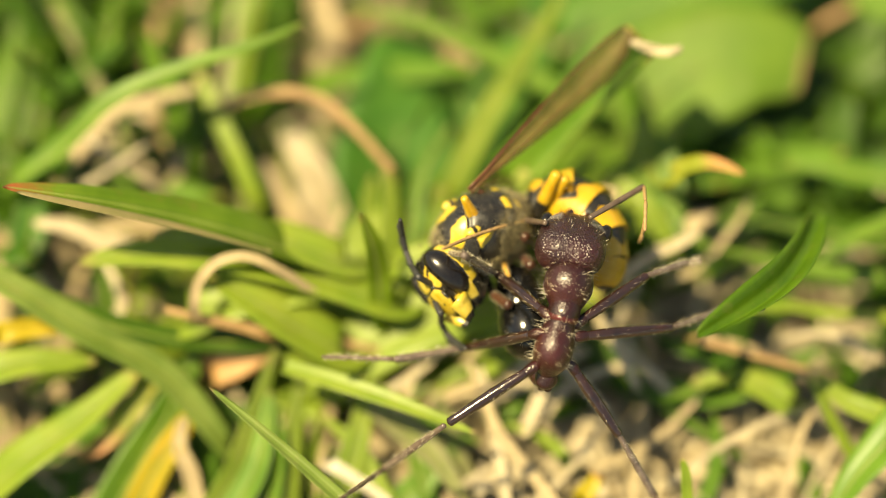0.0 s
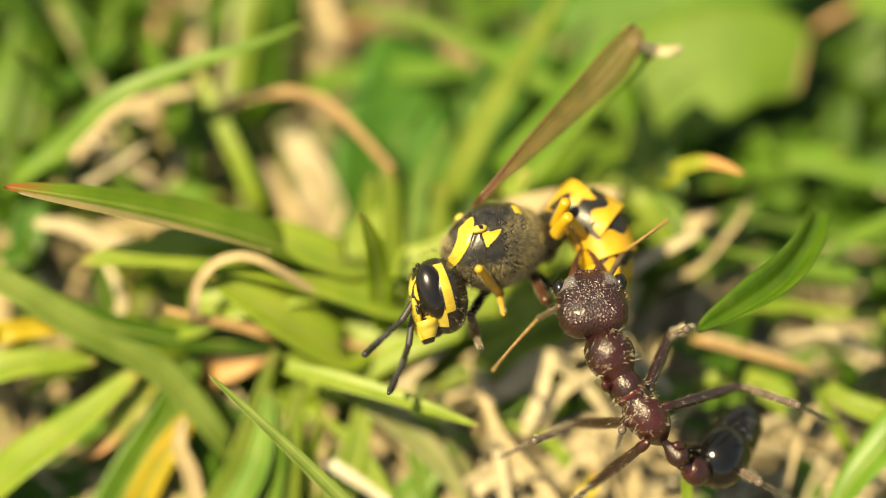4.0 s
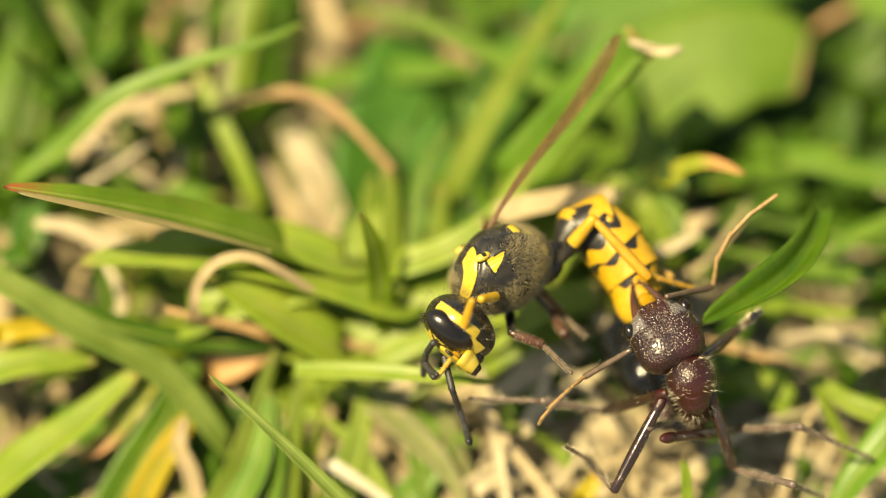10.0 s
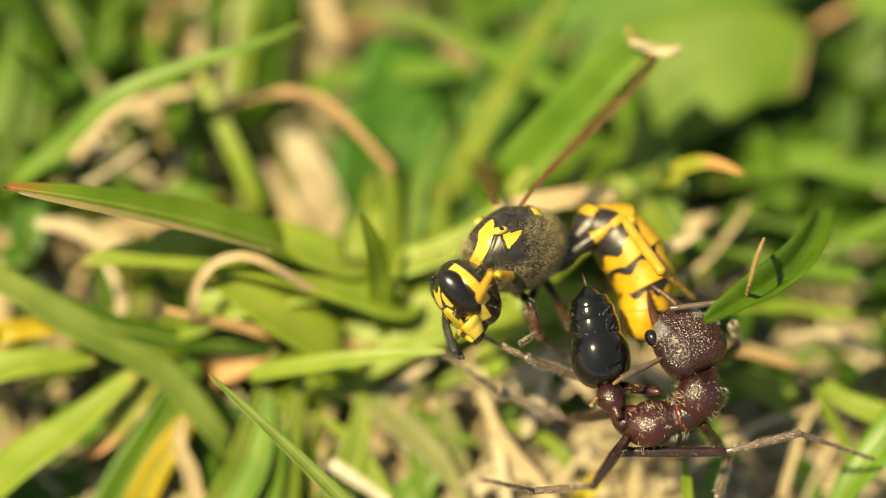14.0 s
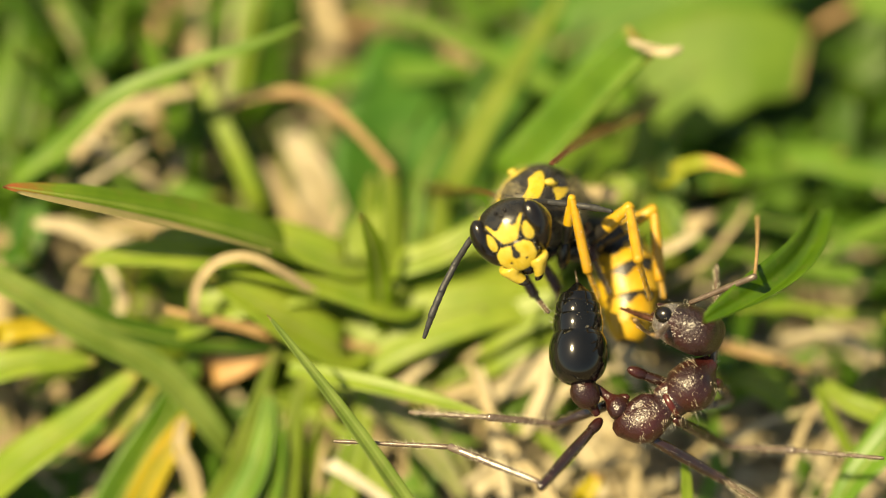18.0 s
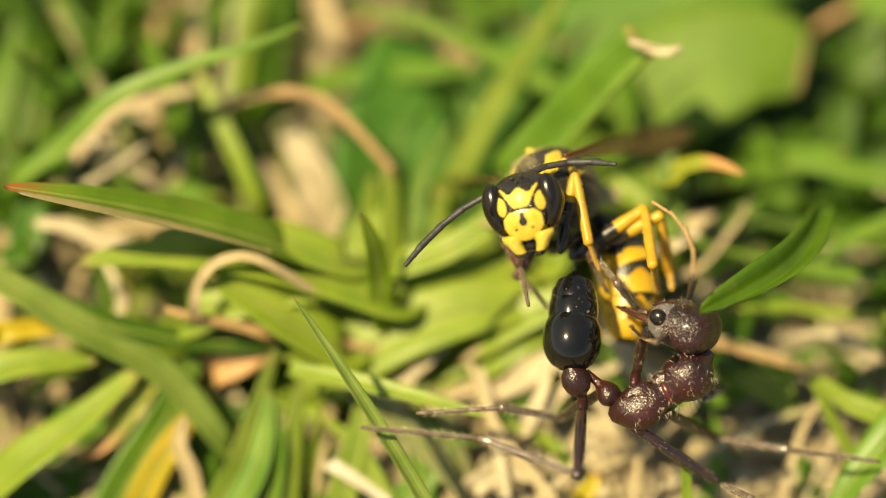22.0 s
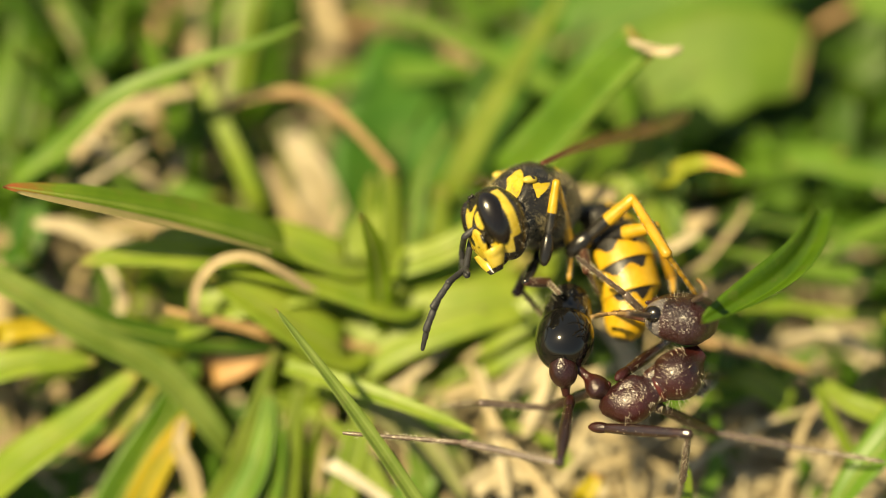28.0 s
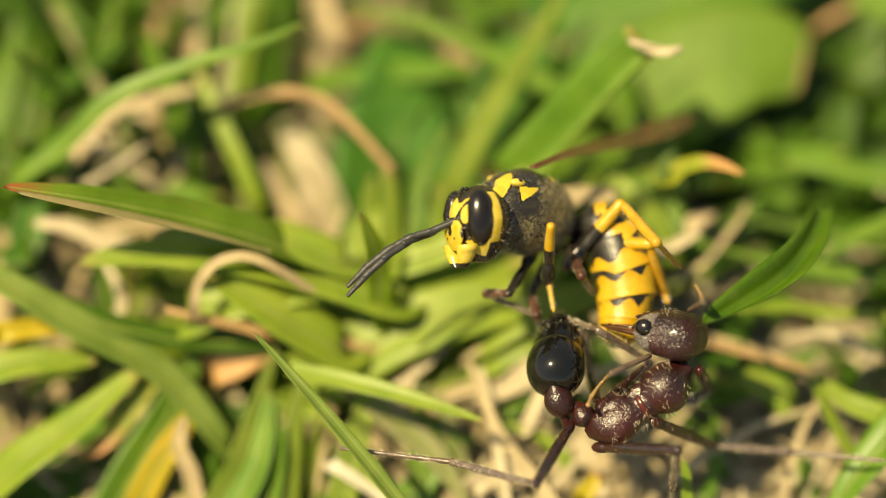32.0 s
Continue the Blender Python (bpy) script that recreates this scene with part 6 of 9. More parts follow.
JOINT["t_m"] = [(0, 4.8, -2.31, 0.9), (1, 4.17, -2.2, 0.9), (2, 3.64, -2.31, 0.9), (2.6, 3.36, -2.75, 0.9), (3, 4.54, -4.54, 0.9), (3.5, 6.4, -4.92, 0.8), (6, 8.98, -6.4, 0.3), (7, 8.27, -6.4, 0.3), (8, 7.98, -6.71, 0.31), (9, 10.09, -5.95, 0.31), (11, 9.82, -5.77, 0.32), (12, 10.05, -6, 0.32), (13, 10.05, -6.22, 0.33), (14, 9.76, -6.55, 0.33), (17, 9.53, -5.96, 0.34), (18, 9.35, -5.91, 0.35), (19, 9.4, -5.96, 0.35), (21, 9.84, -6.25, 0.36), (22, 9.24, -5.47, 0.36), (23, 9.09, -5.29, 0.37), (28, 8.91, -5.29, 0.38), (29, 8.77, -5.15, 0.39), (31, 8.55, -5.36, 0.4), (32, 8.24, -5.96, 0.4)]
JOINT["t_p"] = [(0, 4.31, -4.09, 0.8), (1, 4.09, -4.09, 0.8), (2, 3.8, -4.31, 0.8), (2.6, 4.03, -4.76, 0.6), (3, 5.74, -6.54, 0.7), (3.5, 7.49, -6.7, 0.5), (6, 10.17, -8, 0.2), (7, 9.54, -7.89, 0.2), (8, 9.38, -7.67, 0.21), (9, 10.53, -6.93, -2.29), (10, 10.03, -6.64, -2.48), (11, 9.98, -6.64, -2.48), (12, 9.65, -6.7, -2.08), (13, 8.78, -6.81, -0.77), (14, 8.05, -7, 0.23), (17, 7.58, -7.03, 0.24), (19, 7.53, -7.03, 0.25), (21, 7.71, -7.14, 0.26), (22, 7.13, -6.63, 0.26), (23, 6.95, -6.31, 0.27), (28, 6.78, -6.36, 0.28), (29, 6.6, -6.4, 0.29), (31, 6.46, -6.45, 0.3), (32, 6.2, -7.25, 0.3)]
JOINT["t_pet"] = [(0, 4.1, -5.06, 0.2), (1, 4.19, -5.06, 0.2), (2, 3.83, -5.33, 0.2), (2.6, 4.49, -5.96, 0), (3, 6.72, -8.01, 0.1), (3.5, 8.61, -8.01, 0.1), (6, 10.69, -9.32, -0.3), (7, 10.42, -9.14, -0.3), (8, 10.19, -8.02, -0.29), (9, 10.22, -7.46, -3.09), (10, 9.55, -7.01, -3.28), (11, 9.43, -7.01, -3.28), (12, 8.96, -6.88, -2.68), (13, 8.1, -6.67, -1.07), (14, 7.16, -6.78, 0.13), (17, 7.05, -6.4, 0.14), (19, 6.89, -6.18, 0.15), (21, 7.14, -6.22, 0.16), (22, 6.56, -5.73, 0.16), (23, 6.38, -5.55, 0.17), (28, 6.11, -5.46, 0.18), (29, 5.93, -5.37, 0.19), (31, 5.71, -5.51, 0.2), (32, 5.56, -6.55, 0.2)]
JOINT["t_post"] = [(0, 3.94, -4.91, -0.7), (1, 4.05, -4.95, -0.7), (2, 3.72, -5.13, -0.7), (2.6, 5.07, -5.81, -1), (3, 7.41, -8.89, -0.5), (3.5, 9.42, -8.7, -0.5), (6, 11.27, -9.64, -1.5), (7, 10.93, -9.19, -1.5), (8, 10.44, -7.51, -1.49), (9, 9.68, -7.14, -3.69), (10, 8.89, -6.46, -3.78), (11, 8.82, -6.46, -3.78), (12, 8.25, -5.99, -3.08), (13, 7.59, -5.87, -1.27), (14, 6.64, -5.89, 0.33), (17, 5.82, -5.89, 0.34), (19, 5.53, -5.55, 0.35), (20, 5.75, -5.6, 0.35), (21, 5.84, -5.51, 0.36), (22, 5.26, -5.22, 0.36), (23, 5.11, -5.06, 0.37), (29, 4.74, -4.84, 0.39), (30, 4.86, -5.15, 0.39), (32, 4.58, -6.04, 0.4)]
JOINT["t_g0"] = [(0, 3.69, -4.14, -1.6), (1, 3.74, -4.07, -1.6), (2, 3.51, -4.14, -1.6), (2.6, 5.36, -5.16, -1.8), (3, 8.21, -9.13, -1.1), (3.5, 10.12, -9.06, -1), (6, 11.33, -8.56, -2.5), (7, 10.94, -8.11, -2.5), (8, 10.13, -6.76, -2.69), (9, 9.47, -6.37, -4.09), (10, 8.79, -5.8, -4.18), (11, 8.74, -5.76, -4.18), (12, 7.68, -5.43, -3.48), (13, 7.21, -5.34, -1.77), (14, 6.43, -5.34, -0.07), (17, 5.52, -5.32, 0.54), (19, 5.26, -5.06, 0.55), (21, 5.66, -4.88, 0.56), (22, 5.03, -4.61, 0.56), (23, 4.9, -4.43, 0.57), (28, 4.7, -4.38, 0.58), (29, 4.62, -4.2, 0.59), (31, 4.49, -4.76, 0.6), (32, 4.36, -5.37, 0.6)]
JOINT["t_g1"] = [(0, 2.96, -1.56, -2.6), (1, 2.96, -1.56, -2.6), (2, 2.96, -2.02, -2.6), (2.6, 5.57, -2.25, -3.1), (3, 10.18, -8.55, -2.1), (3.5, 11.64, -8.1, -2.2), (6, 10.9, -5.68, -4.3), (7, 10.29, -5.68, -4.3), (8, 8.58, -4.55, -4.49), (9, 7.93, -4.24, -5.49), (10, 7.24, -3.78, -5.48), (11, 7.19, -3.73, -5.48), (12, 5.5, -2.37, -4.48), (13, 5.45, -2.69, -2.47), (14, 5.69, -1.54, -0.47), (19, 5.28, -1.5, -0.25), (20, 5.55, -1.65, -0.25), (21, 5.72, -1.32, -0.24), (22, 5.24, -1.1, -0.64), (25, 5.17, -1.14, -1.23), (28, 5.11, -1.44, -2.22), (29, 5.02, -1.78, -2.41), (30, 5.16, -1.9, -2.41), (32, 4.76, -2.69, -2.4)]
JOINT["b1_tip"] = [(0, -9.19, -5.44, 1), (0.8, -9.22, -4.95, 1), (14, -9.24, -4.91, 1), (15.5, -8.08, -3.75, 1), (17, -6.97, -2.64, 1), (19, -6.84, -2.55, 1), (20, -6.31, -2.2, 1), (21, -6.04, -1.98, 1), (23, -5.84, -1.84, 1), (25, -5.86, -1.89, 1), (28, -6.6, -2.33, 1), (30, -7.08, -2.87, 1), (32, -7.48, -3.24, 1)]
JOINT["b1_mid"] = [(0, -4.3, -9.77, 1.4), (14, -4.3, -9.77, 1.4), (15.5, -2.97, -9.77, 1.4), (17, -1.75, -9.77, 1.4), (19, -1.6, -9.77, 1.4), (21, -1.02, -9.77, 1.4), (23, -0.89, -9.77, 1.4), (25, -0.93, -9.77, 1.4), (28, -1.29, -9.77, 1.4), (32, -2.04, -9.77, 1.4)]
JOINT["b2_tip"] = [(0, 1.27, -7.35, -2.5), (1, 1.27, -7.03, -2.5), (3, 1.4, -7.1, -2.5), (6, 1.49, -6.98, -2.5), (6.6, 2.17, -5.4, -2.5), (7, 3.53, -3.64, -2.5), (8, 4.54, -3.77, -2.5), (8.6, 2.62, -4.5, -2.5), (9, 0.59, -4.99, -2.5), (10, 2.12, -5.4, -2.5), (11, 1.9, -4.84, -2.5), (12, 2.62, -4, -2.5), (13, 1.94, -4.23, -2.5), (14, 0.14, -4.09, -2.5), (15.5, 1.27, -5.85, -2.5), (17, 1.67, -6.64, -2.5), (19, 1.72, -6.64, -2.5), (20, 1.72, -6.46, -2.5), (23, 1.76, -6.78, -2.5), (25, 1.85, -6.78, -2.5), (28, 1.33, -7.35, -2.5), (30, 1.6, -6.76, -2.5), (32, 1.63, -6.87, -2.5)]
JOINT["b2_foot"] = [(0, -6.03, -4.88, -4.5), (32, -6.03, -4.88, -4.5)]
JOINT["b3_tip"] = [(0, 9.88, -3.48, 2.3), (2, 9.77, -3.43, 2.3), (3, 9.92, -3.34, 2.3), (6, 9.96, -3.03, 2.3), (9, 10.1, -2.95, 2.3), (17, 10.14, -2.9, 2.3), (19, 10.1, -2.86, 2.3), (20, 9.7, -2.06, 2.3), (21, 9.61, -1.53, 2.3), (22, 9.99, -2.52, 2.3), (25, 10.05, -2.9, 2.3), (32, 10.1, -2.92, 2.3)]
JOINT["w_fore_l_hip"] = [(0, 1.48, 0.47, -1.7), (1, 1.03, 0.02, -1.7), (2, 0.81, 0.02, -1.7), (3.5, 1.7, -1.32, -0.7), (6, 2.7, -1.32, -0.3), (7, 1.74, -1.59, -0.3), (8, 1.14, -1.32, -0.3), (9, 2.26, -1.77, -0.3), (10, 2.52, -1.81, -0.3), (11, 2.37, -1.59, -0.3), (13, 3.04, -1.43, -0.3), (14, 3.04, -1.14, -0.3), (17, 4.84, 0.02, -0.8), (19, 4.84, 0.25, -0.8), (20, 5.85, 0.25, -0.8), (21, 6.29, 0.47, -0.8), (22, 4.84, 0.92, -0.8), (24, 4.5, 1.37, -0.8), (25, 5.51, 0.02, -0.8), (28, 4.15, 0.47, -0.1), (29, 4.04, 0.69, -0.3), (30, 3.93, 0.47, -0.3), (31, 4.49, -0.2, -0.3), (32, 4.16, -0.65, -0.3)]
JOINT["w_fore_l_knee"] = [(0, 0.85, 1.99, -0.22), (1, 0.13, 0.96, 0.09), (2, -0.36, 1.02, -0.11), (2.6, -0.31, 0.24, 0.01), (3, 0.35, -0.86, 0.96), (6, 2.68, -0.64, 1.81), (7, 0.69, -1.42, 1.64), (8, 1.06, -0.31, 1.67), (9, 0.97, -1.68, 2.3), (10, 1.13, -2.02, 2.3), (11, 1.02, -1.42, 2.3), (14, 1.86, -0.97, 2.3), (17, 5.08, 1.92, 0.3), (19, 5.08, 2.07, 0.41), (21, 6.7, 2.29, 0.35), (22, 5.22, 3.1, -0.8), (23, 5.14, 3.26, -0.27), (24, 4.61, 3.61, -0.8), (25, 5.91, 1.53, 0.74), (28, 4.48, 2.65, 0), (29, 3.34, 1.08, 1.77), (30, 3.12, 1.62, 1.42), (31, 4.57, 1.35, 1.26), (32, 4.23, 0.91, 1.26)]
JOINT["w_fore_l_ankle"] = [(0, 2.21, 0.02, -2.12), (2.6, 1.72, -0.47, -2.16), (3, 2.39, -0.65, -1.33), (3.5, 2.15, -1.77, -1.35), (6, 2.94, -1.44, -1.12), (7, 0.63, -3.56, -0.55), (8, 1.41, -2.66, -0.26), (9, 0.58, -3.78, 0.6), (10, 0.54, -4.01, 0.6), (12, 0.69, -3.51, 0.6), (13, 1.25, -2.89, 0.6), (14, 1.03, -2.67, 0.6), (17, 5.77, -0.92, -0.59), (19, 5.71, -0.87, -0.05), (21, 6.81, -0.78, 0.35), (22, 5.75, 0.25, 0.07), (23, 4.6, 5.21, 1.96), (24, 3.63, 5.07, 1.66), (25, 5.88, 0.02, -1.89), (28, 5.09, 0.2, -1.7), (29, 4.49, -0.65, -0.47), (30, 4.28, -0.2, -0.75), (31, 5.25, -0.65, -0.94), (32, 4.17, -1.1, -1.03)]
JOINT["w_fore_l_tip"] = [(0, 2.61, -1.1, -1.36), (2.6, 2.49, -0.87, -1.05), (3, 3.04, -0.87, -0.1), (3.5, 2.37, -2.66, -0.28), (6, 2.7, -1.98, 0.16), (7, 0.69, -4.66, 0.32), (8, 1.36, -4.08, -0.26), (9, 0.36, -4.54, 0.2), (10, -0.32, -5.21, 0.2), (12, -0.04, -4.25, 0.2), (13, 0.63, -4.04, 0.2), (14, 0.62, -3.36, 0.2), (17, 6.22, -2.03, 0.15), (18, 6.15, -1.88, -1.13), (19, 5.97, -1.77, -1.13), (21, 6.96, -1.77, -0.66), (22, 6.22, -0.87, -0.68), (23, 4.47, 5.69, 0.62), (24, 3.36, 5.37, 0.3), (25, 5.78, -0.87, -0.8), (29, 4.86, -1.44, -1.61), (30, 4.93, -1.14, 0.07), (31, 5.26, -1.43, 0.24), (32, 4.39, -2.44, -0.64)]
JOINT["w_fore_r_hip"] = [(0, 1.49, -0.66, -3.1), (2, 1.27, -1.33, -3.1), (3.5, 1.49, -1.78, -2.1), (6, 2.16, -1.78, -1.7), (7, 1.04, -1.78, -1.7), (8, 0.14, -1.78, -1.7), (9, 2.39, -2, -1.7), (10, 2.61, -2.23, -1.7), (11, 2.39, -2, -1.7), (12, 2.84, -2, -1.7), (13, 3.06, -2, -1.7), (14, 3.06, -1.78, -1.7), (17, 3.97, -0.2, -2.2), (21, 4.87, 0.02, -2.2), (22, 3.74, 0.25, -2.2), (23, 3.52, 0.47, -2.2), (24, 3.52, 0.25, -2.2), (25, 3.52, 0.47, -2.2), (28, 3.73, -0.43, -1.5), (29, 3.51, -0.65, -1.7), (30, 3.29, -1.1, -1.7), (32, 3.29, -0.65, -1.7)]
JOINT["w_fore_r_knee"] = [(0, 1.94, -1.79, -1.95), (2, 1.72, -2.23, -1.77), (3.5, 1.03, -2.66, -0.77), (6, 1.59, -2.32, -0.23), (7, 0.13, -2.33, -0.41), (8, -0.09, -2.66, -0.31), (9, 1.48, -3.35, -1.3), (10, 2.71, -3.33, -0.47), (11, 2.37, -3.34, -0.72), (12, 2.71, -3.34, -0.72), (13, 2.71, -3.34, -0.77), (14, 3.48, -2.21, -0.15), (17, 2.83, -0.88, -1.17), (21, 3.72, -0.43, -1.05), (22, 2.38, 0.47, -1.25), (23, 1.97, 1.14, -2.2), (24, 2.61, -1.1, -1.82), (25, 1.81, 1.1, -2.2), (28, 3.26, -1.32, -0.17), (29, 2.7, -1.32, -0.39), (30, 2.59, -1.99, -0.46), (31, 3.48, -1.32, -0.11), (32, 2.6, -1.77, -0.67)]
JOINT["w_fore_r_ankle"] = [(0, 2.6, -2.22, -0.94), (2, 2.38, -2.67, -0.75), (3.5, 1.26, -3.58, -1.68), (6, 1.89, -3.12, -1.23), (7, -0.43, -3.34, -1.02), (8, -0.13, -3.57, -1.26), (9, 2.15, -4.46, -1.3), (10, 3.93, -3.78, -0.47), (11, 3.28, -3.69, -1.6), (12, 3.4, -3.58, -1.81), (13, 3.29, -3.81, -1.86), (14, 3.72, -3.34, -0.79), (17, 3.5, -1.99, -1.17), (21, 4.3, -1.33, -1.81), (22, 3.05, -0.65, -1.25), (23, 2.5, 0.02, -1.79), (24, 1.93, -0.87, -0.73), (25, 1.93, 0.25, -1.23), (28, 4.17, -1.32, -1.11), (29, 3.39, -2.22, -1.06), (30, 3.26, -3.11, -0.46), (31, 2.59, -2.21, -0.42), (32, 1.71, -1.78, -1.61)]
JOINT["w_fore_r_tip"] = [(0, 2.74, -2.7, -2.96), (2, 2.4, -3.15, -2.78), (3.5, 1.47, -3.99, 0.33), (6, 1.69, -3.53, 0.79), (7, -0.98, -3.6, 0.96), (8, -0.87, -3.8, 0.67), (9, 2.25, -4.87, 0.72), (10, 5.02, -4.86, 0.87), (11, 4.61, -4.9, -0.62), (12, 3.83, -5.12, -0.54), (13, 3.7, -4.66, -0.05), (14, 3.02, -3.75, 1.13), (17, 4.02, -2.65, 0.71), (21, 4.33, -2.21, 0.06), (22, 3.37, -2.21, 0.06), (23, 3.26, -1.32, -0.42), (24, 3.59, -2.36, -0.73), (25, 2.36, -0.2, 0.75), (28, 4.58, -1.75, 0.87), (29, 3.58, -2.87, 0.89), (30, 3.56, -3.52, 1.53), (31, 3.01, -3.3, 1.27), (32, 3.64, -2.63, -1.61)]
JOINT["w_mid_l_hip"] = [(0, 2.18, 0.25, -3.7), (3.5, 3.08, -0.65, -2.98), (6, 3.65, -1.23, -2.76), (7, 2.74, -1.11, -2.75), (8, 1.95, -0.88, -2.74), (9, 3.31, -1.11, -2.74), (12, 3.76, -1.34, -2.71), (14, 3.98, -1.1, -2.7), (17, 5.11, 0.47, -2.7), (25, 5.11, 0.25, -2.7), (28, 4.88, 0.25, -2.4), (32, 4.66, 0.02, -2.6)]
JOINT["w_mid_l_knee"] = [(0, 2.63, 0.7, -3.11), (3.5, 3.3, -0.88, -2.17), (6, 4.32, -0.66, -2.76), (7, 3.3, -0.88, -2.12), (8, 1.39, -0.21, -2.74), (9, 3.63, -1.56, -2.07), (12, 4.2, -1.78, -2.12), (14, 4.43, -1.79, -2.38), (17, 5.78, 0.92, -2.39), (25, 5.78, 0.47, -2.2), (28, 5.54, 0.25, -1.85), (32, 5.09, 0.02, -1.85)]
JOINT["w_mid_l_ankle"] = [(0, 3.29, 0.47, -1.44), (3.5, 3.95, -2, -0.91), (6, 4.64, -2.23, -1.92), (7, 3.73, -2.22, -1), (8, 1.44, -2.14, -2.74), (9, 4.45, -2.7, -3.26), (12, 5.13, -2.7, -3.41), (14, 5.13, -3.15, -3.39), (17, 5.97, -0.43, -1.2), (25, 5.96, -0.65, -0.8), (28, 5.72, -0.87, -0.44), (32, 5.5, -1.09, -0.5)]
JOINT["w_mid_l_tip"] = [(0, 3.76, 0.02, -2.92), (3.5, 4.65, -2.68, -2.21), (6, 5.85, -3.33, -1.92), (7, 4.85, -3.35, -1.29), (8, 1.39, -3.83, -2.74), (9, 5.57, -3.6, -2.56), (12, 5.78, -3.37, -2.12), (14, 5.54, -3.81, -2.01), (17, 6.66, -1.78, -1.77), (25, 6.44, -1.78, -1.86), (28, 6.21, -1.78, -1.7), (32, 5.99, -1.78, -1.89)]
JOINT["w_mid_r_hip"] = [(0, 2.41, 0.02, -4.1), (6, 3.77, -1.12, -3.16), (9, 3.31, -1.34, -3.14), (14, 3.77, -1.34, -3.1), (17, 4.9, 0.25, -3.1), (24, 4.44, 0.25, -3.1), (32, 4.22, -0.43, -3)]
JOINT["w_mid_r_knee"] = [(0, 3.08, -0.2, -2.64), (6, 4.89, -2.24, -2.83), (9, 4.53, -2.45, -3.14), (14, 3.29, -2.46, -2.01), (17, 3.97, -0.65, -2.09), (24, 3.52, 0.02, -1.76), (32, 3.52, -1.79, -2.4)]
JOINT["w_mid_r_ankle"] = [(0, 3.51, -0.65, -1.5), (6, 5.55, -2.9, -1.94), (9, 5.1, -3.37, -2.44), (14, 3.97, -3.58, -2.01), (17, 4.64, -1.77, -2.09), (24, 2.62, -0.88, -2.04), (32, 3.73, -2.68, -1.48)]
JOINT["w_mid_r_tip"] = [(0, 3.99, -0.88, -3.36), (6, 6.05, -3.39, -3.77), (9, 5.61, -4.08, -4.19), (14, 5.13, -4.52, -3.29), (17, 4.91, -2.71, -3.78), (24, 4.04, -2.29, -2.04), (32, 4, -3.38, -3.28)]
JOINT["w_hind_l_hip"] = [(0, 3.65, 1.16, -2.7), (1, 2.96, 1.16, -2.69), (2, 2.51, 1.16, -2.69), (2.6, 2.29, 0.93, -2.48), (3, 3.29, 0.47, -2.18), (3.5, 3.97, 0.25, -1.98), (6, 4.64, -0.2, -1.76), (8, 2.73, -0.31, -1.74), (9, 4.3, -0.54, -1.74), (10, 4.53, -0.54, -1.73), (11, 4.41, -0.42, -1.72), (12, 4.86, -0.42, -1.71), (14, 5.08, -0.2, -1.7), (17, 5.76, 0.25, -1.6), (19, 5.76, 0.25, -1.6), (20, 6.54, 0.25, -1.6), (21, 7.11, 0.25, -1.6), (22, 5.98, 0.25, -1.6), (24, 5.65, 0.25, -1.6), (25, 5.76, 0.25, -1.6), (28, 5.75, 0.47, -1.4), (29, 5.76, 0.25, -1.6), (31, 5.64, 0.25, -1.6), (32, 5.53, 0.02, -1.6)]
JOINT["w_hind_l_knee"] = [(0, 4.51, 2.94, -1.32), (2, 2.79, 3.17, -1.36), (2.6, 2.04, 2.83, -0.98), (3, 3.15, 1.99, -0.28), (3.5, 4.59, 1.36, 0.08), (6, 5.67, 1.03, 0.05), (7, 4.82, 1.14, -0.23), (8, 4.51, 1.1, -0.87), (9, 5.69, 1.14, -0.67), (10, 5.96, 1.19, -0.8), (11, 5.85, 1.26, -0.71), (12, 6.54, 1.33, -1.42), (14, 7.16, 1.23, -1.7), (17, 7.29, 1.59, -0.31), (19, 7.53, 1.68, -0.78), (20, 8.18, 1.48, -0.34), (21, 8.86, 1.48, -0.5), (22, 8.04, 1.59, -1.6), (23, 7.75, 1.14, -0.57), (25, 7.53, 1.59, -0.64), (28, 7.52, 1.99, -0.74), (29, 6.92, 2.38, -1.32), (31, 6.62, 2.14, -0.45), (32, 7.09, 1.82, -1.06)]
JOINT["w_hind_l_ankle"] = [(0, 5.6, 1.43, -3.91), (2, 3.79, 2.02, -4.16), (2.6, 3.09, 1.61, -3.72), (3, 4.26, 0.43, -2.84), (3.5, 5.57, 0.25, -2.75), (6, 7.45, -1.11, -1.59), (7, 6.64, -1.33, -1.19), (8, 6, -1.44, -2.14), (9, 7.96, -1.1, -0.67), (11, 8.1, -0.99, -1.08), (13, 8.5, -0.99, 0.13), (14, 8.61, -0.87, 0.12), (17, 7.64, -0.42, 2.11), (19, 7.67, -0.42, 1.58), (20, 8.19, -0.42, 2.2), (21, 8.76, -0.64, 1.85), (22, 8.26, -0.64, 0.63), (23, 8.09, -0.64, 2.01), (25, 8, -0.64, 1.54), (28, 8.79, -0.2, 1.13), (29, 8.62, 1.09, 0.96), (30, 8.37, 1.09, 1.6), (31, 8.1, 0.46, 1.75), (32, 8.38, 0.24, 1.33)]
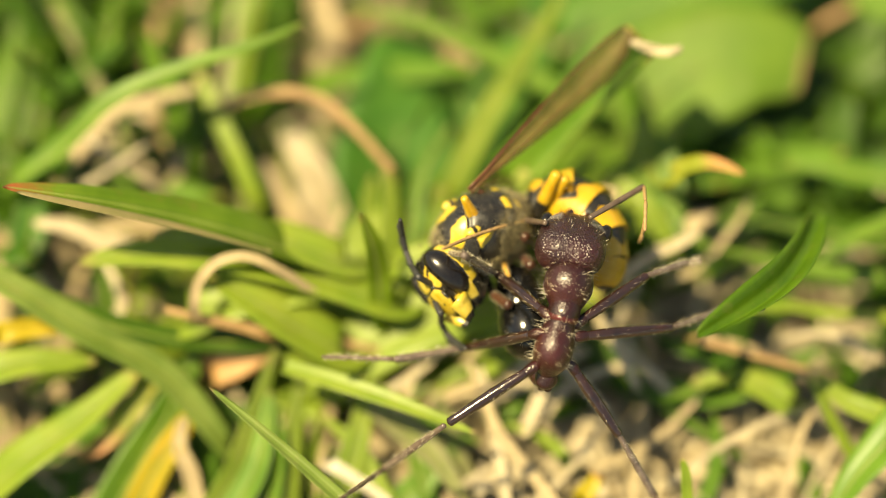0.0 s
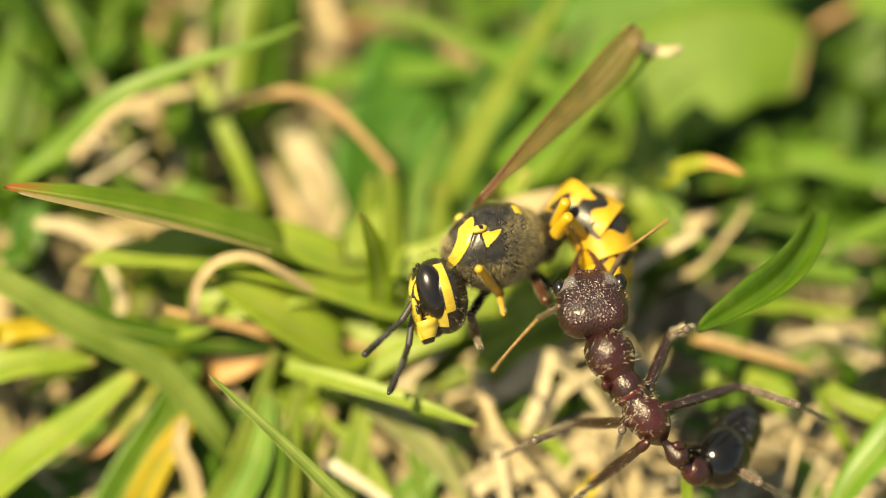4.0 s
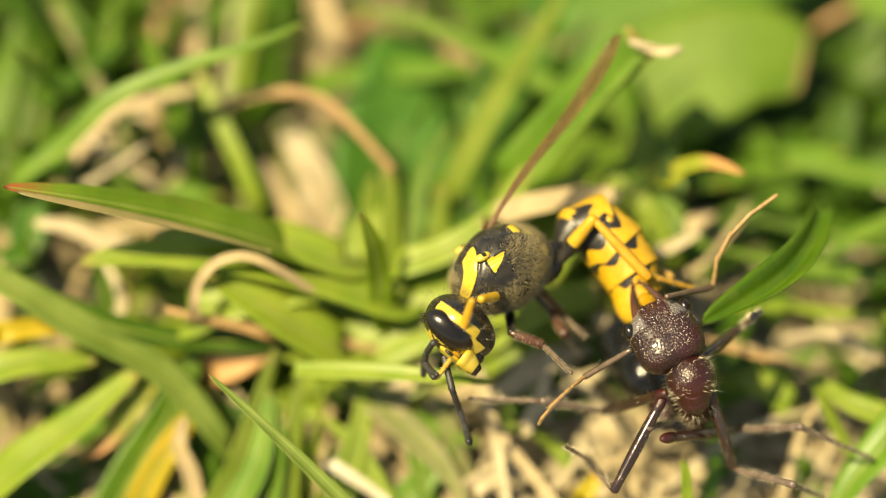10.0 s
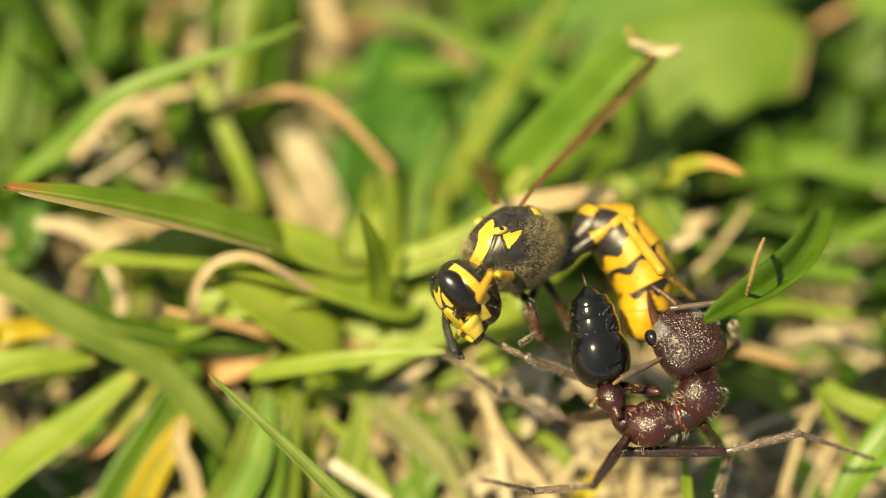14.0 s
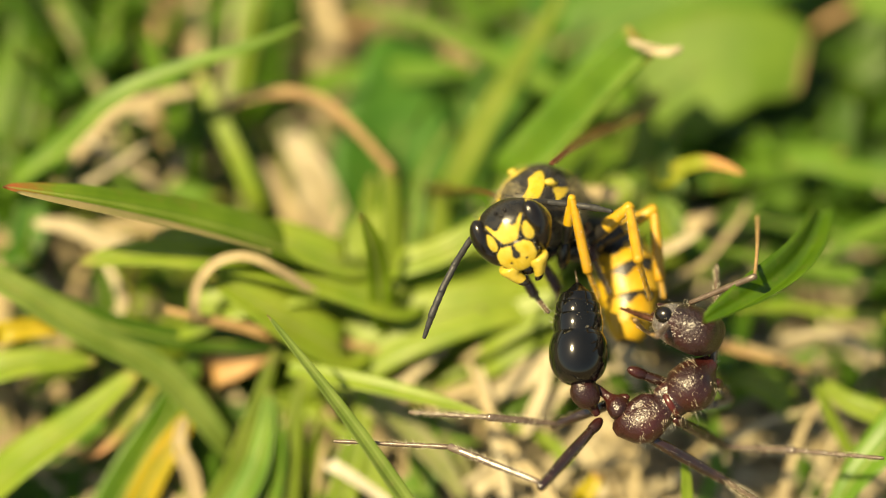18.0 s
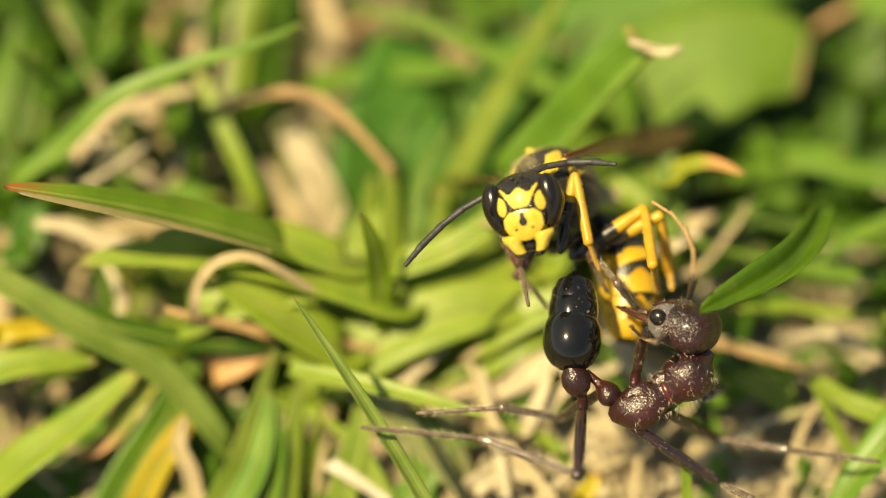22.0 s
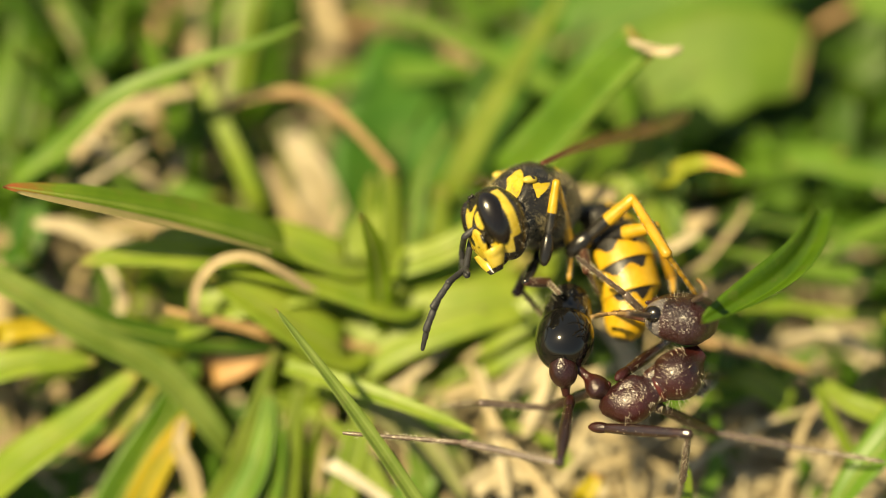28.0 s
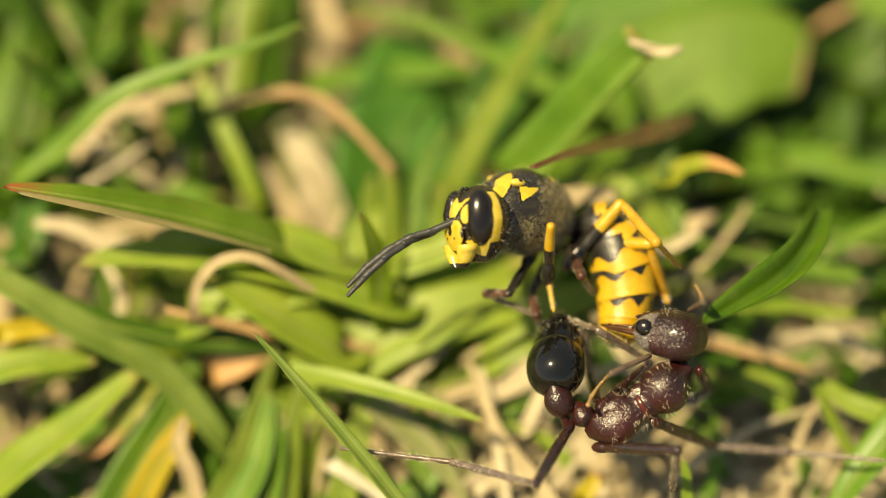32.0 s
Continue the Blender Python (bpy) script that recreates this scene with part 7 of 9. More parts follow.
JOINT["w_hind_l_tip"] = [(0, 6.9, 0.25, -1.92), (2, 6.3, 0.86, -4.16), (2.6, 5.62, 1, -3.06), (3, 6.18, -1.33, -2.21), (6, 9.06, -2.55, -0.08), (7, 8.14, -2.32, 0.75), (8, 8.21, -2.4, -1.02), (9, 10.07, -1.83, -2.3), (11, 10.32, -1.56, -2.63), (12, 9.54, -1.79, -3.03), (13, 10.16, -2, -1.82), (14, 10.05, -2, -1.93), (17, 8.21, -2.21, 0.14), (19, 8.2, -1.77, -0.71), (20, 8.88, -1.99, 0.08), (21, 9.19, -1.99, -0.46), (22, 8.58, -1.78, -1.81), (23, 8.68, -1.77, -0.39), (25, 8.66, -1.6, -0.92), (28, 10.04, -1.81, -0.7), (29, 10.6, -0.69, 0.41), (30, 10.2, -0.91, 1.6), (31, 9.09, -1.58, 0.24), (32, 9.45, -0.76, -0.98)]
JOINT["w_hind_r_hip"] = [(0, 4, 1.16, -3.3), (2, 2.86, 1.16, -3.29), (3, 3.76, 0.47, -2.78), (6, 4.88, 0.02, -2.36), (7, 3.98, 0.02, -2.35), (8, 2.96, 0.02, -2.34), (9, 4.54, -0.31, -2.34), (10, 4.65, -0.31, -2.33), (12, 5.1, -0.2, -2.31), (14, 5.32, 0.02, -2.3), (17, 6.23, 0.25, -2.2), (19, 6.23, 0.25, -2.2), (20, 6.9, 0.25, -2.2), (21, 7.47, 0.25, -2.2), (22, 6.45, 0.25, -2.2), (23, 6.23, 0.25, -2.2), (24, 6.11, 0.25, -2.2), (25, 6.23, 0.25, -2.2), (28, 6.23, 0.47, -2), (29, 6.23, 0.47, -2.2), (30, 6.23, 0.47, -2.2), (31, 6.12, 0.47, -2.2), (32, 6.01, 0.25, -2.2)]
JOINT["w_hind_r_knee"] = [(0, 4.85, 2.77, -1.51), (2, 3.39, 2.95, -1.54), (3, 3.72, 1.59, -0.46), (6, 6.91, 1.64, -2.36), (7, 5.87, 1.55, -1.52), (8, 5.13, 1.26, -1.72), (9, 6.48, 1.19, -1.58), (10, 6.66, 1.15, -1.66), (12, 6.99, 1.26, -1.37), (14, 7.57, 1.15, -1.7), (17, 8.35, 1.6, -1.69), (19, 8.47, 1.55, -2.2), (20, 9, 1.25, -1.17), (21, 9.69, 1.25, -1.45), (22, 8.63, 1.32, -1.41), (23, 8.7, 1.15, -2.2), (24, 8.59, 0.92, -1.93), (25, 8.56, 0.81, -1.33), (28, 8.43, 0.88, -0.79), (29, 8.56, 1.01, -1.3), (30, 8.31, 0.88, -0.81), (31, 8.09, 0.88, -0.65), (32, 8.21, 0.2, -0.93)]
JOINT["w_hind_r_ankle"] = [(0, 5.82, 1.27, -3.68), (2, 4.35, 1.73, -3.87), (3, 4.66, 0.02, -2.59), (6, 7.9, -0.88, -1.7), (7, 6.98, -1.05, -1.52), (8, 6.53, -1.19, -1.72), (9, 8.29, -0.43, -3.04), (10, 8.29, -0.65, -3.12), (12, 8.61, -0.88, -2.28), (14, 8.77, -0.65, -3.52), (17, 8.63, -0.88, -2.96), (19, 8.61, -0.87, -0.83), (20, 9.31, -0.88, -2.96), (21, 9.67, -0.66, -3.48), (22, 9.09, -0.88, -3.08), (23, 8.84, -0.65, -0.09), (24, 8.83, -0.87, 0.17), (25, 8.92, -1.09, 0.65), (28, 9.18, -1.11, -2.66), (29, 8.97, -1.11, -3.1), (30, 8.96, -1.11, -2.71), (31, 8.95, -1.11, -2.47), (32, 8.85, -1.79, -2.83)]
JOINT["w_hind_r_tip"] = [(0, 6.25, 0.7, -2.87), (2, 4.9, 0.93, -3.39), (3, 5.09, -0.88, -2.18), (6, 8.23, -1.94, -1.7), (7, 7.25, -1.78, -2.3), (8, 6.92, -1.78, -2.56), (9, 8.94, -0.88, -2.32), (10, 9.19, -1.11, -2.71), (12, 9.13, -1.33, -1.46), (14, 9.21, -1.56, -3.12), (17, 8.77, -1.83, -2.46), (19, 8.8, -1.67, -1.57), (20, 9.39, -1.79, -2.37), (21, 9.78, -1.76, -3.48), (22, 9.16, -1.61, -2.28), (23, 8.97, -1.66, -0.49), (24, 9.08, -1.77, -0.41), (25, 9, -1.81, -0.17), (28, 9.18, -1.67, -1.73), (29, 9.07, -1.6, -2.15), (30, 9.05, -1.67, -1.79), (31, 9.08, -1.66, -1.56), (32, 8.96, -2.11, -1.81)]
JOINT["w_ant_l_hip"] = [(0, -0.65, -1.32, -0.7), (1, -1.09, -2.11, -0.7), (2, -0.76, -1.65, -0.7), (2.6, -0.31, -3.29, -0.5), (3, -1.43, -2.66, -0.07), (6, -0.27, -1.2, 1), (7, -1.64, -1.04, 1), (8, -2.58, -1.71, 1), (9, -0.27, -3.37, 1), (10, 0.36, -3.6, 1), (11, 0.18, -3.15, 1), (13, 0.42, -2.82, 1), (14, 0.36, -2.31, 1), (17, 2.83, 1.53, 1.6), (18, 3.12, 1.53, 1.6), (19, 3.12, 1.9, 1.6), (21, 4.85, 2.17, 1.6), (22, 3.12, 2.68, 1.6), (24, 2.41, 3.12, 1.6), (25, 2.97, 3.12, 1.6), (28, 1.2, 0.95, 1.4), (29, 1.06, -0.64, 1.3), (30, 1.02, -0.82, 1.3), (32, 0.02, 0.86, 1.3)]
JOINT["w_ant_l_knee"] = [(0, -0.98, -1.09, -0.08), (1, -1.54, -1.88, -0.16), (2, -0.94, -1.2, -0.14), (2.6, -0.94, -3.44, -0.14), (3, -1.77, -2.83, -0.71), (3.5, -1.76, -2.99, 0.11), (6, -0.65, -1.31, 0.37), (7, -1.91, -1.42, 0.42), (8, -2.81, -2.03, 0.37), (9, -0.65, -3.47, 0.37), (10, -0.4, -3.7, 1), (11, -0.56, -3.26, 1), (12, -0.16, -2.87, 0.54), (14, 0.09, -2.43, 0.32), (17, 3.06, 1.69, 0.91), (19, 3.35, 1.98, 0.9), (21, 5.24, 2.13, 0.97), (22, 3.31, 2.95, 0.93), (24, 2.31, 3.57, 1.02), (25, 3.13, 3.57, 1.03), (28, 0.84, 0.47, 0.97), (29, 1.07, -1.31, 0.98), (30, 0.69, -1.05, 0.68), (32, -0.42, 0.73, 0.72)]
JOINT["w_ant_l_ankle"] = [(0, -1.48, -0.09, -1.69), (1, -2.68, -0.87, -1.41), (2, -0.85, -0.54, -1.97), (2.6, -1.78, -3.69, -1.9), (3.5, -2.6, -3.8, -1.49), (6, -1.88, -2.33, -0.77), (8, -2.86, -4.09, 0.37), (9, -1.75, -4.63, 1.46), (10, -0.72, -4.5, -0.77), (11, -1.25, -3.83, -0.75), (12, -0.54, -3.46, -1.29), (13, -0.02, -4.24, -1.03), (14, 0.2, -3.46, -1.35), (17, 4.6, 1.81, -0.32), (19, 5.25, 1.69, 0.49), (21, 6.97, 1.2, 0.97), (22, 4.93, 3.42, -0.1), (23, 3.42, 4.45, -0.6), (24, 2.49, 4.1, -0.87), (25, 3.67, 4.83, -0.41), (28, 0.76, -0.43, -0.76), (29, 1.74, -2.66, -0.29), (30, 0.09, -1.66, -1.08), (32, -2.1, 0.02, -0.01)]
JOINT["w_ant_l_tip"] = [(0, -1.72, 1.36, 0.09), (1, -3.14, 0.47, 0.4), (2, -0.71, 0.13, 0.23), (2.6, -2.72, -3.77, 0.2), (3, -1.77, -5.91, -0.72), (3.5, -3.2, -4.48, 0.62), (6, -2.58, -3.64, 0.97), (7, -2.88, -5.11, 0.08), (9, -2.44, -6.88, 1.46), (10, -0.09, -5.01, 1.38), (11, -1.46, -4.74, 1.34), (14, 0.91, -4.43, 0.6), (17, 6.46, 1.58, 0.98), (19, 7.03, 1.19, 1.82), (21, 8.78, 0.42, -0.33), (22, 6.95, 3.31, 0.96), (23, 4.27, 5.01, 1.44), (24, 2.97, 4.28, 1.38), (25, 4.61, 5.89, 1.36), (28, 1.06, -1.02, 1.44), (29, 2.75, -4.01, 1.25), (30, 0.04, -2.57, 1.03), (31, -1.02, -2.64, 0.89), (32, -3.9, -1.62, -0.01)]
JOINT["w_ant_r_hip"] = [(0, -0.31, -1.66, -1.2), (1, -0.2, -2.63, -1.2), (2, 0.02, -2.9, -1.2), (2.6, 0.36, -3.57, -1), (3, -0.98, -3.29, -0.57), (6, -0.65, -1.42, 0.5), (7, -1.76, -0.91, 0.5), (8, -3.2, -2.09, 0.5), (9, -0.42, -3.76, 0.5), (10, 0.36, -4.43, 0.5), (11, 0.02, -4.43, 0.5), (12, 0.02, -3.98, 0.5), (14, 0.31, -2.54, 0.5), (17, 1.91, 0.11, 1.1), (19, 1.62, 0.64, 1.1), (21, 3.06, 1.35, 1.1), (22, 2.17, 2.13, 1.1), (24, 1.51, 2.57, 1.1), (25, 2.13, 2.57, 1.1), (28, 0.96, 0.24, 0.9), (29, 0.96, -0.98, 0.8), (30, 0.36, -2.09, 0.8), (31, 0.13, 0.02, 0.8), (32, -0.04, 0.64, 0.8)]
JOINT["w_ant_r_knee"] = [(0, -0.09, -2.55, -0.55), (1, -0.02, -3.56, -0.6), (2, 0.13, -3.55, -0.3), (2.6, 0.8, -4.45, -0.48), (3, -0.77, -4.41, -0.57), (3.5, -1.38, -4.17, -0.2), (6, -1.1, -1.72, -0.5), (7, -2.28, -0.92, -0.51), (8, -3.56, -2.33, -0.56), (9, -0.45, -4.27, -0.52), (10, 0.36, -5.55, 0.31), (11, 0.13, -5.55, 0.35), (12, -0.09, -4.67, -0.4), (13, -0.2, -3.38, -0.57), (14, 0.13, -2.77, -0.59), (17, 1.14, 0.02, 0.29), (19, 1.03, 0.69, 0.14), (21, 2.59, 1.47, 0.09), (22, 1.69, 2.1, 0.08), (24, 0.96, 2.59, 0.12), (25, 1.47, 2.7, 0.2), (30, 0.18, -2.66, -0.17), (31, -0.49, -0.42, -0.03), (32, -0.54, 0.58, -0.22)]
JOINT["w_ant_r_ankle"] = [(0, 0.14, -3.37, -2.36), (1, 1.03, -4.37, -2.09), (2, 0.25, -3.93, -2.25), (2.6, 1.15, -4.9, -2.39), (3, -0.65, -5.5, -2.25), (7, -3.64, -1.2, 0.88), (8, -4.08, -2.86, 1.26), (9, -0.31, -6.23, -0.32), (10, 0.85, -6.97, -1.03), (11, 0.49, -6.71, -1.26), (12, -0.02, -5.52, 1.36), (13, -0.64, -4.08, 1.22), (14, 0.29, -3.48, 1.24), (19, 0.02, -0.87, 0.84), (21, 1.24, 0.42, 1.11), (22, 0.01, 0.98, 0.08), (23, 0.8, 2.01, 1.91), (24, 0.07, 1.68, 1.65), (25, 0.13, 2.41, 1.63), (28, -0.2, -1.97, 1.12), (29, 0.43, -3.3, -0.19), (30, -0.04, -4.08, 1.17), (31, -1.6, -1.58, 1.13), (32, -2.09, -0.2, 0.72)]
JOINT["w_ant_r_tip"] = [(0, 1.07, -4.04, -0.17), (1, 3.51, -4.52, -1.82), (2, 0.4, -4.14, 0.22), (2.6, 1.4, -5.16, 0.07), (3, -0.62, -6.22, 0.11), (6, -4.25, -3.74, 1.74), (7, -5.03, -1.68, -1.17), (8, -4.58, -3.61, -1.09), (9, 0.4, -7.73, 1.48), (11, 1.24, -7.41, 0.98), (12, 0.25, -6.37, -0.99), (13, -1.1, -5.02, -1.07), (14, 0.7, -4.13, -1.15), (17, -0.41, -3.93, 1.19), (19, -0.94, -2.84, -0.37), (21, -0.36, -1.25, 0.16), (22, -1.58, -0.76, 0.9), (23, 0.49, 1.14, -0.4), (24, -0.42, 0.2, -0.3), (25, -1.1, 1.77, -0.44), (28, -0.87, -4.21, 0.2), (29, 1.02, -5.54, 0.68), (30, -0.18, -5.84, -0.65), (32, -3.88, -1.99, 0.72)]
JOINT["t_fore_l_hip"] = [(0, 3.96, -2.47, 0.8), (2, 2.8, -2.69, 0.8), (2.6, 2.69, -3.58, 0.8), (3, 3.73, -5.14, 0.8), (3.5, 5.69, -5.32, 0.7), (6, 8.38, -5.78, 0.2), (8, 7.49, -6, 0.21), (10, 9.5, -5.78, 0.22), (11, 9.5, -5.78, 0.22), (12, 9.27, -6.22, 0.22), (13, 8.6, -5.78, 0.23), (14, 8.16, -5.6, 0.23), (17, 7.94, -5, 0.24), (19, 7.71, -4.89, 0.25), (20, 8.05, -5.15, 0.25), (21, 8.16, -5.11, 0.26), (22, 7.6, -5, 0.26), (23, 7.49, -4.77, 0.27), (24, 7, -4.77, 0.27), (25, 7.31, -4.77, 0.27), (28, 7.16, -4.89, 0.28), (29, 7, -4.7, 0.29), (31, 6.78, -4.88, 0.3), (32, 6.42, -6.04, 0.3)]
JOINT["t_fore_l_knee"] = [(0, 2.16, -0.99, -1.22), (1, 2.39, -1.66, -1.87), (2, 1.48, -1.66, -1.79), (2.6, 1.53, -2.73, -1.92), (3, 1.93, -4.2, -1.5), (3.5, 6.67, -6.29, -2.12), (6, 9.3, -6.31, -2.76), (8, 8.28, -6.77, -2.73), (10, 9.18, -6.77, -2.7), (11, 8.96, -6.54, -2.72), (12, 7.82, -6.64, -2.43), (14, 5.88, -5.32, -1.76), (17, 10.48, -4.75, -1.62), (18, 10.6, -5.99, -0.76), (19, 10.48, -6.24, -0.26), (20, 10.59, -4.66, -1.56), (21, 10.48, -3.91, -1.5), (22, 8.14, -2.9, -1.95), (23, 7.71, -1.67, 0.27), (24, 6.71, -1.68, 0.27), (25, 9.02, -2.83, -1.48), (28, 9.08, -3.62, -1.85), (31, 8.26, -3.51, -2.08), (32, 8.29, -4.52, -1.69)]
JOINT["t_fore_l_ankle"] = [(0, 0.8, -0.24, 1.71), (1, 0.8, -1.02, 0.97), (2, 0.35, -1.09, 1.27), (2.6, -0.09, -1.92, 0.86), (3, 1.13, -3.78, 1.69), (3.5, 6.13, -7.08, 1.03), (6, 8.82, -7.33, 0.33), (8, 7.93, -7.77, 0.37), (11, 8.15, -6.66, 0.51), (12, 6.15, -6.44, 0.48), (13, 3.93, -4.89, 0.06), (14, 3.25, -4.27, 0.03), (17, 10.26, -1.54, -0.78), (18, 10.76, -2.87, 0.4), (19, 11.18, -2.91, -0.26), (20, 9.56, -1.46, -1.56), (21, 9.38, -1.31, 0.3), (22, 6.81, -1.31, 0.68), (23, 5.37, -0.24, 2.18), (24, 4.43, -0.75, 2.53), (25, 6.93, -1.09, 0.48), (28, 7.16, -1.76, 0.18), (30, 6.5, -2.03, 0.11), (32, 6.04, -3.16, 0.42)]
JOINT["t_fore_l_tip"] = [(0, 0.09, -0.13, -1.02), (1, -0.31, -0.93, -1.62), (2, -1.83, -0.47, -0.44), (2.6, -2.07, -1.7, -1.17), (3, 0.36, -3.57, -1.01), (3.5, 5.99, -7.86, -1.7), (6, 8.72, -8.11, -2.4), (8, 7.81, -8.56, -2.36), (11, 7.58, -6.86, -2.23), (12, 5.21, -6.41, -2.16), (13, 2.27, -3.86, -1.95), (14, 1.37, -3.4, -1.85), (17, 9.57, 0.58, 0.97), (18, 10.87, -0.65, -1.33), (19, 12.23, -1.38, -2.43), (20, 8.18, 0.65, -0.24), (21, 8.8, 0.54, -1.72), (22, 5.88, 0.02, -1.59), (24, 2.75, 1.02, 1.13), (25, 4.43, 0.28, 0.48), (28, 5.23, -0.31, 1.68), (29, 4.3, -0.36, 0.09), (30, 4.3, -0.25, 0.11), (32, 4.46, -2.63, -1.82)]
JOINT["t_mid_l_hip"] = [(0, 3.58, -3.36, 0.8), (1, 3.47, -3.58, 0.8), (2, 2.75, -3.69, 0.8), (2.6, 2.98, -4.65, 0.8), (3, 4.63, -6.43, 0.8), (3.5, 6.8, -6.65, 0.7), (6, 8.56, -7.38, 0.2), (7, 7.98, -7.49, 0.2), (8, 7.45, -7.11, 0.21), (9, 8.49, -6.16, 0.21), (11, 8.49, -5.6, 0.22), (12, 8.16, -6.78, 0.22), (13, 7.94, -6.71, 0.23), (14, 7.31, -6.38, 0.23), (17, 8.34, -7.51, 0.24), (19, 7.98, -7.38, 0.25), (20, 8.49, -7.6, 0.25), (21, 8.49, -7.6, 0.26), (22, 7.76, -7.16, 0.26), (25, 7.54, -7.05, 0.27), (28, 6.27, -7.05, 0.28), (30, 6.16, -7.05, 0.29), (31, 6.04, -7.27, 0.3), (32, 6.33, -7.83, 0.3)]
JOINT["t_mid_l_knee"] = [(0, 1.04, -3.92, -2.03), (1, -0.37, -4.08, 0.8), (2, -0.76, -4.94, -0.23), (2.6, -0.27, -5.94, -0.87), (3, 2.73, -6.81, -2.5), (3.5, 4.89, -6.98, -2.56), (6, 6.25, -7.04, -2.75), (7, 4.99, -7.42, -2.11), (8, 5, -7.85, -2.61), (9, 5.6, -6.79, -2.16), (10, 6.48, -6.5, -3), (13, 5.11, -6.93, -2.28), (14, 5.05, -6.86, -2.78), (17, 10.8, -9.13, -2.42), (18, 11.25, -9.23, -1.19), (19, 11.23, -9.21, -0.92), (20, 11.22, -9.4, -1.99), (21, 11.21, -9.62, -1.8), (23, 10.9, -9.07, -0.22), (25, 10.81, -9.04, 0.27), (28, 9.59, -7.23, 2.02), (30, 9.6, -7.33, 1.77), (31, 9.67, -7.86, 1.19), (32, 9.11, -7.84, 2.81)]
JOINT["t_mid_l_ankle"] = [(0, -1.88, -4.38, -1.5), (1, 0.25, -5.6, -1.75), (2.6, 0.14, -6.8, -3.74), (3, 1.58, -7.34, 0.2), (3.5, 3.26, -7.57, -0.11), (6, 4.28, -7.63, -0.56), (7, 3.25, -8.05, 0.25), (8, 2.6, -7.98, -0.8), (9, 3.53, -6.16, -0.03), (10, 3.92, -6.05, -1.46), (11, 3.61, -5.74, -0.66), (12, 3.94, -5.8, -0.47), (13, 2.25, -5.92, -2.28), (14, 2.19, -5.67, -2.78), (17, 12.19, -9.91, -0.02), (18, 12.21, -9.83, 1.49), (19, 12.2, -9.82, 1.76), (20, 12.15, -9.98, 0.7), (23, 12.04, -9.68, 2.38), (25, 12.01, -9.66, 2.83), (28, 9.48, -9.15, -0.36), (30, 9.54, -9.16, -0.67), (31, 9.53, -9.42, -1.42), (32, 9.05, -9.45, 0.22)]
JOINT["t_mid_l_tip"] = [(0, -4.84, -4.29, -1.5), (1, 0.83, -6.59, -4.45), (2, 0.36, -7.1, -5.65), (2.6, 0.36, -7.38, -0.93), (3, 1.04, -8.11, -2.57), (3.5, 2.17, -8.35, -2.7), (6, 2.51, -8.28, -2.77), (7, 1.49, -8.85, -1.92), (8, 0.59, -8.51, -2.83), (9, 1.49, -6.07, -2.07), (10, 1, -5.94, -1.46), (11, 0.92, -5.54, -1.73), (12, 2.17, -5.64, -2.74), (13, 0.36, -4.65, -4.04), (14, -0.25, -4, -2.78), (17, 13.26, -10.72, -2.69), (18, 13.16, -10.64, -1.23), (19, 13.15, -10.63, -0.96), (20, 13.21, -10.68, -2), (25, 13.08, -10.28, 0.11), (28, 9.43, -10.29, -3.07), (30, 9.44, -10.3, -3.38), (31, 9.53, -10.46, -4.17), (32, 9.18, -10.38, -2.57)]
JOINT["t_hind_l_hip"] = [(0, 3.4, -4.76, 0.9), (1, 3.58, -4.82, 0.9), (2, 2.95, -5.09, 0.9), (2.6, 3.64, -6.2, 0.9), (3, 5.69, -8.25, 0.9), (3.5, 7.25, -7.76, 0.8), (6, 8.93, -8.27, 0.3), (8, 7.98, -8.27, 0.31), (9, 8.98, -6.93, 0.31), (10, 8.49, -6.22, 0.32), (11, 8.49, -6.22, 0.32), (12, 8.16, -6.15, 0.32), (13, 8.16, -7.11, 0.33), (14, 7.31, -7.38, 0.33), (18, 5.93, -7.06, 0.35), (19, 6.04, -6.82, 0.35), (21, 5.97, -7.11, 0.36), (22, 5.48, -6.26, 0.36), (23, 5.26, -6.22, 0.37), (24, 5.2, -6.04, 0.37), (25, 5.08, -6.22, 0.37), (30, 4.93, -6.11, 0.39), (31, 4.92, -6.44, 0.4), (32, 4.92, -7.11, 0.4)]
JOINT["t_hind_l_knee"] = [(0, 0.04, -6.95, 0.9), (1, 1.37, -6.83, -1.42), (2, 1.15, -6.56, -2.06), (2.6, 1.32, -8.96, -0.24), (3, 3.29, -8.59, -1.92), (3.5, 5.32, -9.22, -2.06), (6, 7.02, -10.07, -2.36), (8, 7.04, -10.09, -2.85), (9, 9.47, -9.4, -2.57), (10, 6.74, -9.54, 0.32), (11, 7.04, -9.31, 1.71), (12, 7.35, -9.7, 0.99), (13, 6.73, -9.21, 3.01), (14, 5.84, -9.2, 3.19), (17, 3.93, -9.19, 2.39), (19, 3.92, -9.16, 2.28), (21, 4.76, -9.67, 2.69), (22, 5.24, -8.77, 3), (23, 5.07, -8.25, 3.41), (25, 4.74, -8.03, 3.54), (29, 4.41, -8.5, 3.2), (30, 4.09, -8.9, 2.61), (31, 4.08, -8.66, 3.2), (32, 3.6, -9.16, 3.14)]
